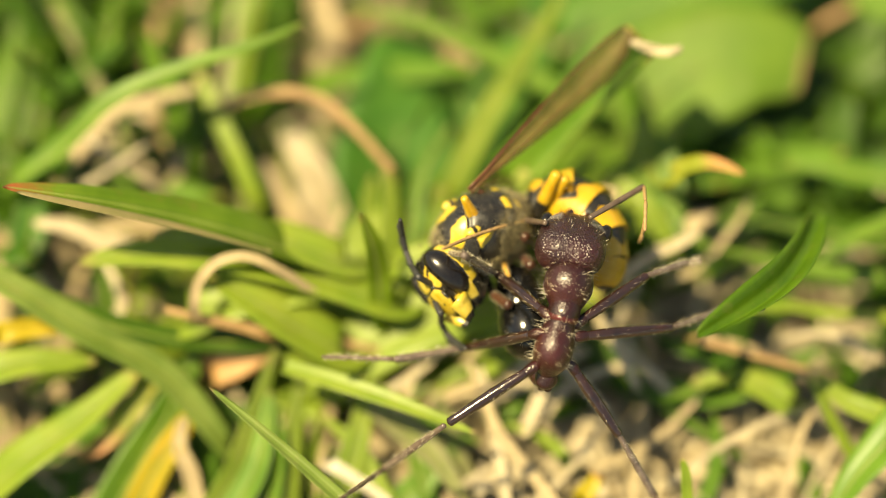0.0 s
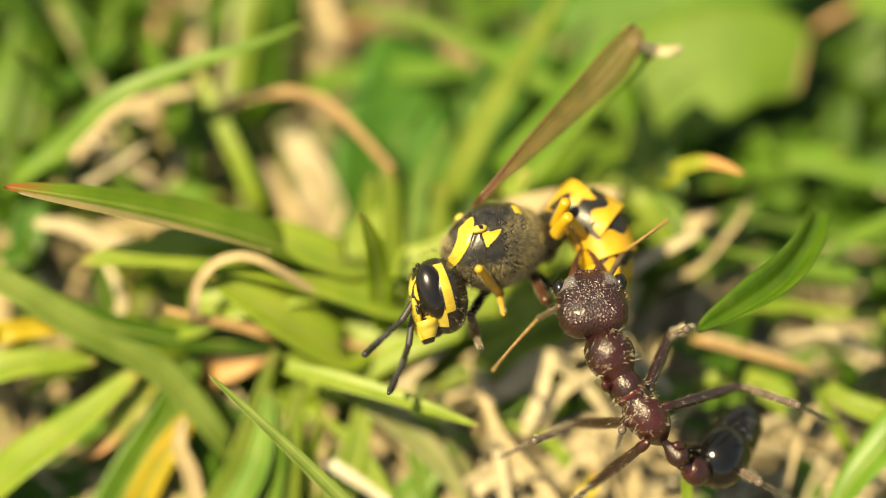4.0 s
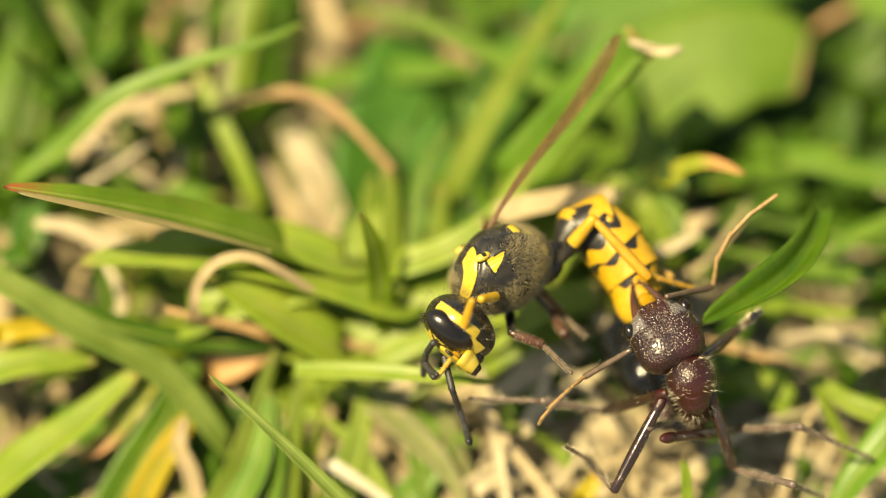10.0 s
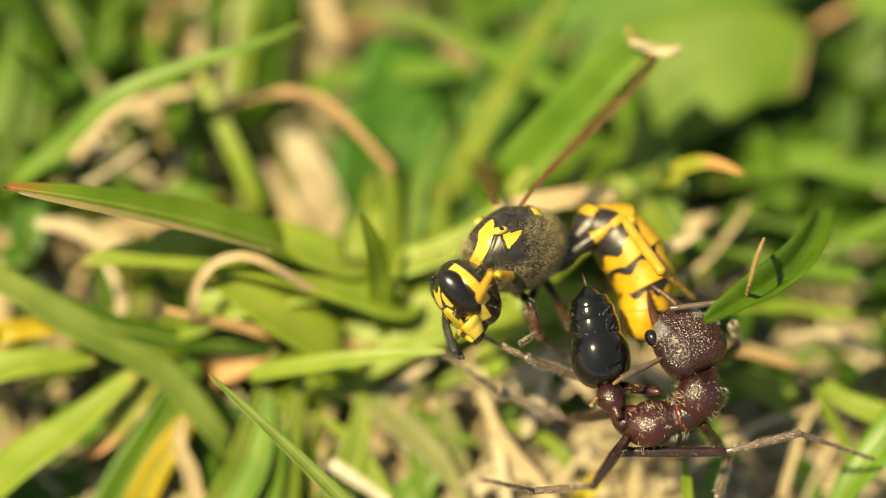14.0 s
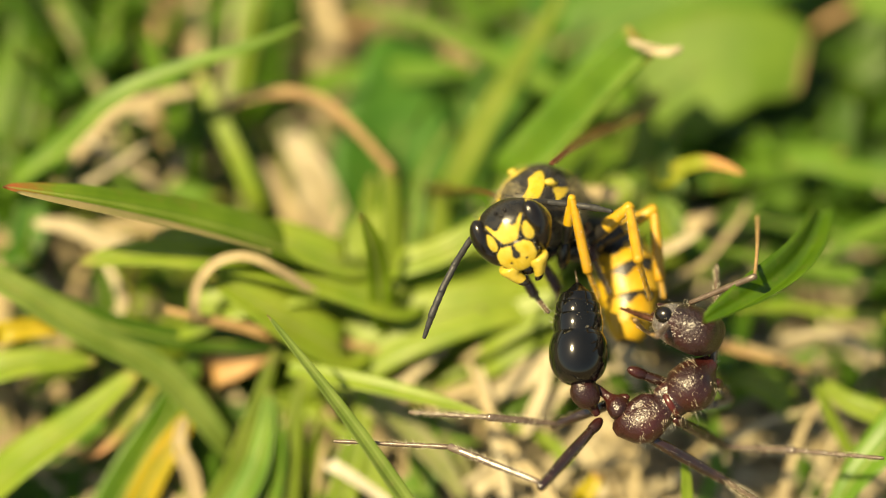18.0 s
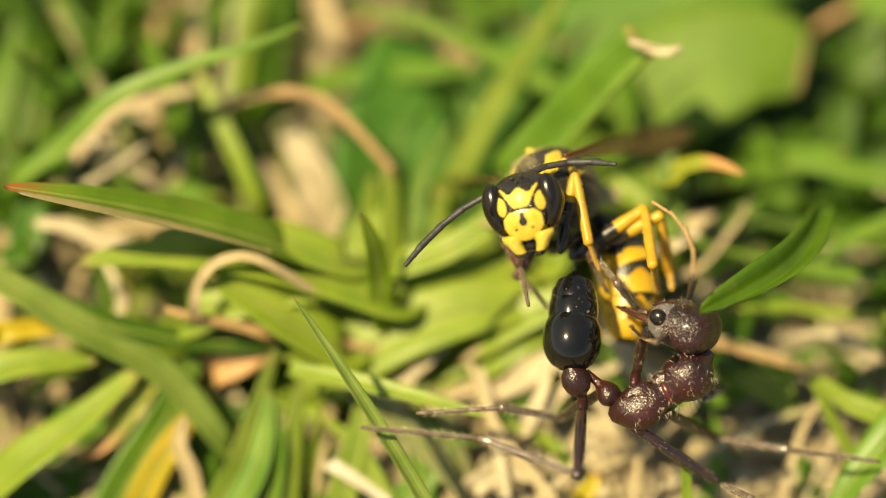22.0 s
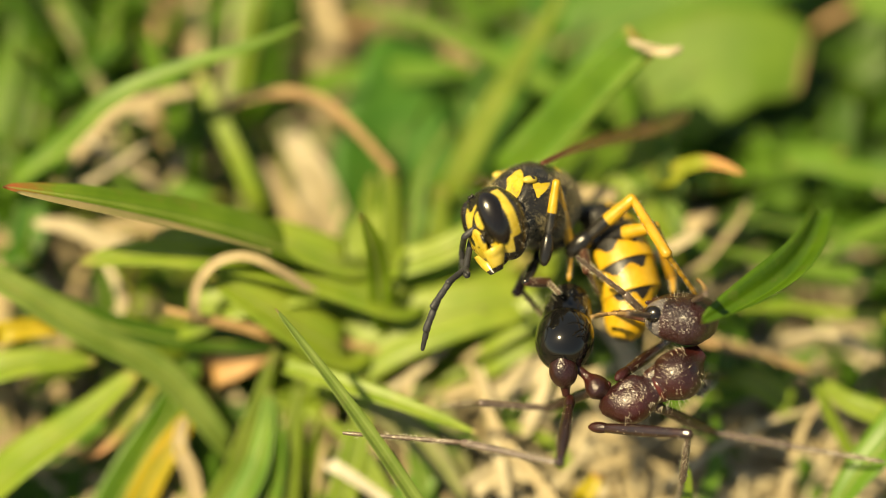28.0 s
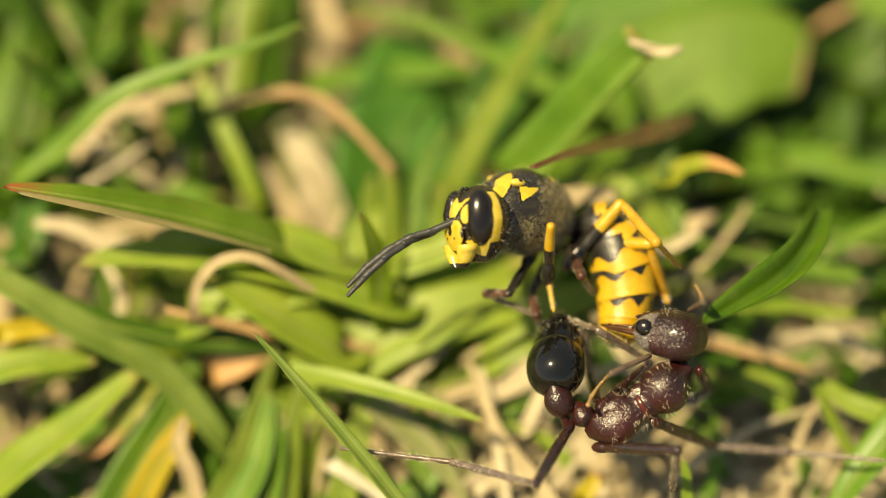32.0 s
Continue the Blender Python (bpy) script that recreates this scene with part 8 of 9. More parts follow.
JOINT["t_hind_l_ankle"] = [(0, -2.35, -8.77, -2.01), (1, -0.42, -8.95, 1.52), (2, 0.02, -8.68, 1.18), (2.6, 2.32, -9.67, 3.62), (3, 2.29, -8.86, 2.04), (3.5, 4.34, -9.94, 1.84), (6, 5.68, -10.84, 1.42), (8, 5.91, -10.87, 0.99), (9, 8.33, -9.88, 1.35), (10, 5.81, -8.42, -3.43), (11, 6.11, -8.37, -2.09), (12, 6.25, -8.85, -2.78), (13, 5.06, -9.83, -0.67), (17, 0.24, -7.88, 1.22), (19, 0.36, -7.73, 0.93), (21, 1.09, -7.71, 2.69), (22, 1.45, -7.39, 2.28), (24, 0.9, -7.27, 2.52), (25, 1.02, -7.25, 2.06), (28, 0.69, -7.57, 1.78), (29, 0.57, -7.51, 2.23), (30, 0.35, -7.76, 1.44), (31, 0.35, -7.79, 1.78), (32, 0.36, -8.38, 0.81)]
JOINT["t_hind_l_tip"] = [(0, -4.06, -9.81, 2.11), (1, -1.22, -10.06, -3), (2, -0.66, -10.07, -3.29), (2.6, 2.82, -10.41, -1), (3, 2.39, -9.96, -2.54), (3.5, 3.98, -10.84, -2.76), (6, 4.44, -11.76, -3.01), (8, 4.91, -11.79, -3.49), (9, 7.62, -10.64, -3.2), (10, 4.8, -7.75, 1.12), (11, 4.99, -7.91, 2.46), (12, 5, -8.38, 1.74), (13, 3.41, -9.83, 3.72), (14, 1.66, -8.96, 3.69), (17, -4.02, -7.78, -0.78), (18, -4.2, -7.59, 0.11), (19, -4.18, -7.33, -0.2), (21, -3.5, -6.95, 2.3), (22, -3.21, -6.96, 2.28), (24, -3.59, -6.99, 1.23), (29, -3.95, -7.33, 1.01), (30, -4.08, -7.53, -0.06), (31, -4.08, -7.63, 0.25), (32, -4.09, -7.88, -0.57)]
JOINT["t_fore_r_hip"] = [(0, 5.47, -2.8, 0.5), (1, 5.14, -2.69, 0.5), (2, 4.63, -2.65, 0.5), (2.6, 4.81, -2.69, 0.5), (3, 5.7, -4.92, 0.5), (3.5, 7.27, -5.55, 0.4), (6, 9.62, -6.23, -0.1), (7, 9.29, -6.5, -0.1), (8, 8.95, -6.05, -0.09), (9, 11.3, -6.95, -0.09), (10, 10.22, -4.34, -0.08), (11, 10.33, -4.67, -0.08), (12, 10.45, -4.45, -0.08), (13, 10.67, -4.78, -0.07), (14, 10.78, -4.56, -0.07), (17, 10.89, -5.05, -0.06), (19, 10.85, -5.56, -0.05), (24, 10.33, -5.23, -0.03), (29, 10.11, -4.94, -0.01), (31, 10.22, -4.48, -0), (32, 10.18, -4.88, 0)]
JOINT["t_fore_r_knee"] = [(0, 8.07, -1.05, -0.34), (1, 7.51, -0.65, -0.33), (2, 6.94, -0.42, 0.12), (2.6, 6.31, -0.42, -1.25), (3, 6.95, -2.03, -0.16), (3.5, 8.46, -3.35, -1.61), (6, 10.23, -3.63, -1.84), (7, 9.92, -3.76, -1.6), (8, 9.63, -3.16, -1.28), (9, 10.73, -3.69, -0.09), (10, 11.9, -3.14, -2.61), (11, 11.36, -4.86, -3.16), (12, 11.9, -3.07, -2.64), (13, 12.25, -3.87, -2.77), (14, 11.86, -3.88, -3.05), (17, 11.62, -5.99, -3.09), (19, 11.47, -5.92, -3.2), (24, 11.02, -5.36, -3.18), (29, 10.84, -5.15, -3.15), (31, 10.83, -5.24, -3.09), (32, 10.7, -5.65, -3.1)]
JOINT["t_fore_r_ankle"] = [(0, 9.7, -0.54, -1.59), (1, 9.22, 0.59, -0.33), (2, 8.34, -0.16, -1.44), (2.6, 8.2, 0.02, -0.57), (3, 7.91, -1.8, -2), (3.5, 9.28, -2.66, 0.12), (6, 10.18, -4.44, 0.04), (7, 10.17, -3.14, 0.35), (8, 9.96, -2.69, 0.69), (9, 10.34, -1.57, -0.09), (10, 12.34, -2.66, -0.68), (11, 10.76, -3.4, -1.76), (12, 12.23, -2.66, -0.67), (13, 11.58, -3, -0.98), (14, 11.59, -3.12, -1.12), (17, 10.73, -6.04, -1.19), (19, 10.73, -6.22, -1.27), (24, 10.46, -5.59, -1.19), (29, 10.35, -5.6, -1.19), (31, 10.46, -5.59, -1.09), (32, 9.93, -6, -1.2)]
JOINT["t_fore_r_tip"] = [(0, 10.25, -0.43, -1.59), (1, 9.72, 0.81, -0.52), (2, 8.66, -0.09, -1), (2.6, 8.48, 0.09, -1.06), (3, 8.29, -1.67, -1.62), (3.5, 9.63, -2.44, -0.27), (6, 10.1, -5.08, 0.04), (7, 10.24, -2.99, -0.18), (8, 10.16, -2.43, 0.24), (9, 10.21, -0.98, -0.09), (10, 12.6, -2.44, -1.14), (11, 10.47, -3.08, -1.39), (12, 12.48, -2.44, -1.12), (13, 11.38, -2.67, -1.36), (14, 11.45, -2.88, -0.63), (17, 10.43, -6.07, -0.71), (19, 10.44, -6.25, -0.79), (24, 10.21, -5.81, -0.74), (29, 10.1, -5.76, -0.71), (31, 10.21, -5.62, -0.58), (32, 9.65, -6.03, -0.7)]
JOINT["t_mid_r_hip"] = [(0, 5.51, -3.43, 0.6), (2, 4.85, -3.45, 0.6), (2.6, 5.7, -3.65, 0.6), (3, 6.41, -5.21, 0.6), (3.5, 8.15, -5.77, 0.5), (6, 10.67, -7.45, 0), (7, 10.23, -7.57, 0), (8, 10.41, -7.01, 0.01), (9, 9.77, -7.7, 0.01), (10, 8.99, -7.45, 0.02), (11, 8.99, -7.25, 0.02), (12, 8.21, -7.25, 0.02), (13, 8.21, -7.48, 0.03), (14, 7.32, -8.01, 0.03), (17, 9.5, -6.9, 0.04), (19, 9.28, -6.81, 0.05), (20, 9.33, -7.03, 0.05), (21, 9.33, -7.03, 0.06), (22, 8.88, -6.5, 0.06), (23, 8.77, -6.36, 0.07), (25, 8.77, -6.36, 0.07), (28, 8.55, -6.27, 0.08), (31, 8.55, -6.27, 0.1), (32, 8.55, -6.9, 0.1)]
JOINT["t_mid_r_knee"] = [(0, 9.1, -3.11, -0.84), (1, 8.87, -3.02, -0.7), (2, 8.61, -2.9, 0.06), (2.6, 8.69, -2.7, -1.67), (3, 8.88, -2.34, 0.08), (3.5, 10.96, -4.71, -1.96), (6, 13.9, -7.04, -2.16), (7, 13.23, -6.8, -2.34), (8, 12.82, -7.79, -2.98), (9, 11.82, -7.37, -3.27), (10, 11.79, -7.24, -2.69), (11, 11.79, -7.33, -2.71), (12, 11.31, -7.99, -2.25), (13, 11.19, -8.55, -2.26), (14, 11.14, -8.01, 0.03), (17, 11.51, -8.02, -3.12), (19, 11.24, -7.85, -3.16), (20, 11.24, -8.25, -3.13), (21, 11.24, -8.25, -3.12), (22, 11.01, -7.59, -3.03), (23, 11.01, -7.43, -2.95), (28, 10.91, -7.36, -2.84), (31, 10.82, -7.36, -2.88), (32, 10.91, -7.9, -2.85)]
JOINT["t_mid_r_ankle"] = [(0, 11.24, -2.47, -3.03), (1, 10.84, -2.47, -3.06), (2, 10.56, -2.46, -2.33), (2.6, 10.84, -2.48, -3.94), (3, 10.8, -2.46, -2.39), (3.5, 13.09, -5.34, -0.03), (6, 16.13, -7.99, -0.54), (7, 15.91, -8.09, -1.9), (8, 15.18, -7.97, -1.26), (9, 14.58, -7.15, -2.18), (10, 14.15, -7.06, -0.95), (11, 14.28, -7.16, -1.14), (12, 14.23, -7.14, -2.25), (13, 14.11, -7.66, -2.26), (14, 14.08, -7.28, 0.03), (17, 14.09, -8.01, -1.68), (19, 13.7, -8.03, -1.55), (20, 13.63, -8.41, -1.41), (21, 13.63, -8.41, -1.4), (22, 13.65, -7.99, -1.75), (23, 13.93, -8.07, -2.57), (28, 13.92, -7.9, -2.84), (31, 13.85, -7.89, -2.88), (32, 13.94, -8.13, -2.85)]
JOINT["t_mid_r_tip"] = [(0, 12.61, -2.36, 0.43), (1, 12.51, -2.34, 0.24), (2, 12.35, -2.31, 0.91), (2.6, 12.36, -2.33, -0.55), (3, 12.4, -2.22, 0.95), (3.5, 15.11, -6.33, -3.26), (6, 17.57, -8.47, -4.16), (7, 17.57, -8.57, -5.44), (8, 17.47, -8.46, -4.45), (9, 17.48, -8.53, -4.52), (10, 17.34, -8.46, -2.82), (11, 17.41, -8.5, -3.16), (12, 17.18, -8.32, -0.45), (13, 17.18, -8.36, -0.41), (14, 17.31, -8.43, -1.95), (17, 17.32, -8.26, 0.04), (19, 17.28, -8.26, -0.58), (20, 17.43, -8.52, -1.41), (21, 17.43, -8.52, -1.4), (22, 17.43, -8.48, -1.75), (23, 17.45, -8.48, -1.5), (25, 17.45, -8.48, -1.5), (31, 17.53, -8.45, -2.37), (32, 17.48, -8.42, -1.76)]
JOINT["t_hind_r_hip"] = [(0, 5.19, -4.77, 0.4), (2, 4.81, -5.1, 0.4), (2.6, 5.41, -5.91, 0.4), (3, 6.6, -7.11, 0.4), (3.5, 8.6, -7.56, 0.3), (6, 11.2, -8.4, -0.2), (7, 11.02, -8.47, -0.2), (8, 10.68, -7.8, -0.19), (9, 11.09, -7.26, -0.19), (10, 10.67, -6.01, -0.18), (12, 10.86, -6.28, -0.18), (13, 10.67, -7.13, -0.17), (14, 10.41, -7.13, -0.17), (17, 7.06, -6.06, -0.16), (18, 6.88, -6.01, -0.15), (19, 7.06, -5.79, -0.15), (20, 6.66, -6.23, -0.15), (21, 6.66, -6.23, -0.14), (22, 6.21, -5.68, -0.14), (23, 6.61, -5.48, -0.13), (28, 6.21, -5.48, -0.12), (30, 6.21, -5.25, -0.11), (31, 6.21, -5.48, -0.1), (32, 6.17, -6.23, -0.1)]
JOINT["t_hind_r_knee"] = [(0, 6.95, -7.35, -0.18), (1, 7.04, -7.32, 0.4), (2, 6.76, -7.61, 0.4), (2.6, 7.41, -8.18, -0.65), (3, 7.7, -8.15, -2.41), (3.5, 10.07, -8.12, -2.49), (6, 12.6, -9.04, -3.03), (7, 12.16, -8.73, -3.17), (8, 11.29, -9, -3.09), (9, 11.47, -8.81, -2.96), (10, 11.57, -8.75, -1.58), (12, 11.38, -9.19, -1.37), (13, 11.64, -8.8, -2.75), (14, 11.46, -8.4, -2.93), (17, 4.58, -6.92, -1.82), (19, 4.57, -7.06, -1.53), (20, 4.84, -7.48, -2.36), (21, 4.84, -7.43, -2.38), (23, 4.66, -6.1, -2.46), (28, 4.2, -6.35, -2.33), (29, 3.85, -6.14, -1.99), (30, 4.08, -4.78, -2.3), (31, 4.2, -5.31, -2.44), (32, 5.85, -5.08, -2.95)]
JOINT["t_hind_r_ankle"] = [(0, 8.45, -9.87, -1.36), (1, 8.54, -9.84, -0.77), (2, 8.23, -9.86, -1.3), (2.6, 8.74, -9.94, -2.93), (3, 9.62, -7.92, -0.11), (3.5, 11.75, -8.91, -0.18), (6, 14.25, -9.94, -0.77), (7, 14.06, -9.85, -1.23), (8, 13.14, -9.84, -0.96), (9, 14.5, -9.82, -2.96), (10, 13.73, -9.27, 0.37), (11, 13.73, -9.34, 0.27), (12, 12.78, -9.74, 1.18), (14, 10.86, -9.81, -0.31), (17, 1.92, -6.48, -0.29), (18, 1.92, -6.67, -0.4), (19, 2.14, -6.53, 0.32), (20, 2.37, -6.5, -0.74), (25, 2.15, -5.98, -0.63), (28, 1.48, -6.1, -0.9), (29, 1.14, -5.82, -0.57), (30, 0.94, -3.73, -2.3), (31, 1.48, -4.66, -1.14), (32, 5.56, -3, -0.66)]
JOINT["t_hind_r_tip"] = [(0, 9.2, -10.83, 1.67), (1, 9.18, -10.79, 2.29), (2, 8.98, -10.82, 1.73), (2.6, 9.51, -10.91, 0.09), (3, 11.02, -8.14, -3.23), (3.5, 13.29, -9.72, -3.18), (6, 15.82, -11.12, -3.67), (8, 14.7, -10.68, -3.95), (9, 15.99, -10.25, -0.14), (10, 15.29, -9.93, -2.66), (11, 15.3, -10.04, -2.76), (12, 14.11, -10.34, -1.95), (13, 11.93, -10.86, -3.13), (14, 10.93, -10.65, -3.6), (17, -1.32, -6.29, -1.13), (18, -1.32, -6.49, -1.24), (19, -1.2, -6.41, 0.07), (20, -0.98, -6.37, -0.74), (22, -1.07, -6.52, -0.8), (23, 0.54, -6.43, -3.57), (29, -0.27, -6.3, -3.58), (30, -2.39, -3.02, -2.3), (31, -1.67, -4.33, -2.25), (32, 4.57, -2.66, -3.82)]
JOINT["t_ant_l_hip"] = [(0, 4.03, 1.03, 0.5), (1, 3.48, 0.98, 0.5), (2, 2.69, 1.03, 0.5), (2.6, 1.92, 0.31, 0.5), (3, 2.47, -1.36, 0.6), (3.5, 3.91, -1.76, 0.8), (6, 6.14, -3.92, 0.6), (7, 6.03, -3.81, 0.6), (8, 5.03, -4.7, 0.61), (9, 6.81, -4.61, 0.61), (10, 7.37, -3.99, 0.62), (11, 6.92, -3.88, 0.62), (12, 7.92, -3.99, 0.62), (13, 9.03, -4.92, 0.63), (14, 8.59, -4.32, 0.63), (17, 9.03, -2.76, 0.64), (20, 9.03, -3.31, 0.65), (25, 8.59, -3.09, 0.67), (28, 8.37, -2.64, 0.68), (29, 8.37, -2.69, 0.69), (30, 9.14, -2.56, 0.69), (31, 7.7, -3.36, 0.7), (32, 8.14, -4.2, 0.7)]
JOINT["t_ant_l_knee"] = [(0, 3.29, 1.15, -1.58), (1, 2.61, 0.99, -1.54), (2, 1.71, 0.77, -1.47), (2.6, 1.04, -0.13, -1.49), (3, 1.71, -1.71, -1.46), (3.5, 3.28, -2.23, -1.28), (6, 4.97, -4.43, -1.2), (7, 4.62, -4.62, -0.9), (8, 3.96, -5.3, -1.23), (9, 4.83, -4.85, -0.34), (10, 5.61, -5.05, -0.21), (11, 4.94, -4.23, -0.29), (12, 5.67, -4.07, 0.62), (13, 7.86, -6.17, 2.06), (14, 6.98, -5.06, 2.02), (17, 8.28, -3.28, 2.69), (20, 8.39, -3.72, 2.76), (25, 7.84, -3.28, 2.78), (28, 7.18, -2.51, 2.6), (29, 6.65, -2.85, 2.15), (30, 6.97, -3.08, 0.69), (31, 6.31, -3.94, 2.37), (32, 6.54, -4.88, 2.12)]
JOINT["t_ant_l_ankle"] = [(0, 1.58, 0.65, -0.19), (1, 1.25, 0.31, 0.12), (2, 0.14, -0.87, -1.47), (2.6, -0.29, -1.98, -1.49), (3, 0.02, -3.12, -1.01), (3.5, 2.14, -3.54, 0.12), (6, 3.92, -4.98, 0.7), (7, 3.58, -5.13, 1.01), (8, 3.02, -5.81, 0.73), (9, 3.9, -5.18, 1.68), (10, 4.46, -5.96, 1.47), (11, 4.01, -4.52, 1.73), (12, 4.43, -4.32, 2.49), (13, 7.32, -7.23, 0.16), (14, 6.34, -5.67, -0.03), (17, 7.93, -3.09, 0.51), (20, 7.92, -3.53, 0.6), (25, 7.25, -3.09, 0.66), (28, 6.48, -2.56, 0.51), (29, 5.83, -3.1, 0.11), (30, 5.86, -3.45, 2.62), (31, 5.71, -4.54, 0.3), (32, 6.05, -5.56, 0.05)]
JOINT["t_ant_l_tip"] = [(0, 0.02, 0.02, 1.56), (1, -0.09, -0.42, 2), (2, -1.49, -2.71, -1.47), (2.6, -1.55, -4.02, -1.13), (3, -1.65, -4.9, -1.01), (3.5, 1.46, -4.62, 2.16), (6, 2.99, -5.63, 2.84), (7, 2.65, -5.74, 3.16), (8, 2, -6.54, 2.79), (9, 3.26, -5.84, -0.57), (10, 3.72, -7.05, -0.58), (11, 3.26, -5.08, -0.51), (12, 3.59, -4.82, 0.28), (13, 6.97, -8.03, 2.39), (14, 5.76, -6.2, 2.25), (17, 7.39, -2.62, 2.84), (20, 7.5, -2.83, 2.9), (25, 6.51, -2.83, 2.97), (28, 5.75, -2.68, 2.82), (29, 5.1, -3.55, 2.38), (30, 5.04, -4.12, 0.46), (31, 5.31, -5.14, 2.61), (32, 5.65, -6.2, 2.33)]
JOINT["t_ant_r_hip"] = [(0, 5.81, 1.25, 0.5), (1, 4.81, 1.36, 0.5), (2, 3.92, 1.58, 0.5), (2.6, 3.37, 1.36, 0.5), (3, 4.14, -0.64, 0.6), (3.5, 5.69, -1.09, 0.8), (6, 7.7, -2.38, 0.6), (7, 7.14, -2.33, 0.6), (8, 6.41, -2.78, 0.61), (9, 8.41, -2.2, 0.61), (10, 8.81, -1.87, 0.62), (11, 8.37, -2.2, 0.62), (12, 8.81, -2.31, 0.62), (13, 8.81, -2.42, 0.63), (17, 9.92, -1.89, 0.64), (18, 9.74, -2.11, 0.65), (19, 9.52, -2.09, 0.65), (20, 9.74, -2.38, 0.65), (21, 9.74, -2.42, 0.66), (22, 9.7, -1.87, 0.66), (24, 9.37, -1.8, 0.67), (25, 9.48, -1.98, 0.67), (28, 9.81, -2.09, 0.68), (32, 9.7, -2.42, 0.7)]
JOINT["t_ant_r_knee"] = [(0, 7.98, 2.49, -1.03), (1, 6.53, 3.21, -0.98), (2, 4.63, 3.62, -1.45), (2.6, 4.85, 3.26, -1.14), (3, 5.69, 1.79, 0.6), (3.5, 6.65, 0.47, -1.44), (6, 8.59, -1.55, -2.02), (8, 7.57, -1.89, -1.89), (9, 9.63, -1.03, -1.75), (10, 10.75, -1.51, -1.56), (11, 10.35, -1.03, -1.18), (12, 11.63, -1.92, 0.04), (13, 11.63, -2.12, -0), (14, 11.93, -1.99, 0.63), (17, 12.17, -1.34, 2.21), (18, 12.21, -1.08, 1.58), (19, 9.96, -1.51, 3.4), (21, 9.35, -1.29, 3.29), (22, 9.74, -1.07, 3.41), (23, 9.61, -0.85, 3.35), (24, 9.35, -0.96, 3.41), (25, 9.67, -1.29, 3.44), (28, 10.22, -1.73, 3.47), (32, 10.11, -2.06, 3.49)]
JOINT["t_ant_r_ankle"] = [(0, 7.96, 1.25, 0.76), (1, 7.13, 2.69, 1.03), (2, 5.59, 4.6, 0.19), (2.6, 6.15, 2.58, 0.44), (3, 6.31, 2.6, -1.34), (3.5, 7.49, 1.13, 0.42), (6, 9.17, -1.05, -0.02), (8, 8.16, -1.54, 0.15), (9, 9.89, -0.53, 0.33), (10, 11.35, 0.47, -0.93), (11, 10.23, 0.91, -0.24), (12, 10.96, -1.3, 2.05), (13, 12.12, -0.42, 1.24), (14, 12.16, -0.64, 2.3), (17, 13.27, -0.42, 0.52), (18, 12.43, 0.13, -0.22), (19, 8.4, 0.09, 3.4), (21, 9, -0.2, 1.47), (22, 9.51, 0.68, 2.17), (23, 8.82, 1.18, 3.35), (24, 7.85, 0.24, 2.47), (25, 8.98, -0.2, 1.73), (28, 10.22, -1.42, 1.33), (32, 10.11, -1.75, 1.35)]
JOINT["t_ant_r_tip"] = [(0, 7.78, 0.13, -1.59), (1, 7.82, 2.05, -1.43), (2, 6.89, 5.39, -2.01), (2.6, 7.67, 1.82, -1.6), (3, 6.84, 3.35, 1.08), (3.5, 8.28, 1.79, 2.78), (6, 9.78, -0.59, 2.44), (8, 8.72, -1.3, 2.66), (9, 10.03, -0.09, 2.89), (10, 13.36, 2.22, -0.93), (11, 10.79, 2.99, 1.19), (12, 10.47, -0.92, -0.45), (13, 13.92, 1.44, 0.77), (14, 12.75, 0.56, 0.01), (17, 14.32, 0.47, -1.77), (18, 12.57, 1.33, -2.54), (19, 6.28, 1.69, 3.4), (20, 8.12, 0.65, -0.44), (21, 8.66, 0.65, -0.96), (23, 7.54, 3, 2), (24, 6.14, 1.13, 0.75), (25, 8.2, 0.47, -0.64), (28, 10.13, -1.21, -1.26), (32, 10.02, -1.44, -1.23)]
# which way each body faces
WAY = {}
WAY["w_mouth"] = [(0, 0.86, -0.51, 0), (2.6, 0.85, -0.53, 0), (3, 0.6, -0.8, 0), (3.5, 0.51, -0.86, 0), (7, 0.2, -0.98, 0), (8, 0.25, -0.97, 0), (9, 0.71, -0.71, 0), (10, 0.86, -0.51, 0), (12, 0.83, -0.55, 0), (13, 0.71, -0.71, 0), (14, 0.71, -0.71, 0), (17, 0.39, -0.92, 0.1), (19, 0.27, -0.96, 0.1), (20, 0.12, -0.99, 0.1), (21, 0.1, -0.99, 0.1), (22, 0.2, -0.98, 0), (23, 0.42, -0.91, 0), (24, 0.5, -0.86, 0), (25, 0.42, -0.91, 0), (28, 0.5, -0.86, 0), (29, 0.41, -0.91, 0), (30, 0.55, -0.83, 0), (31, 0.25, -0.97, 0), (32, 0.05, -1, 0)]
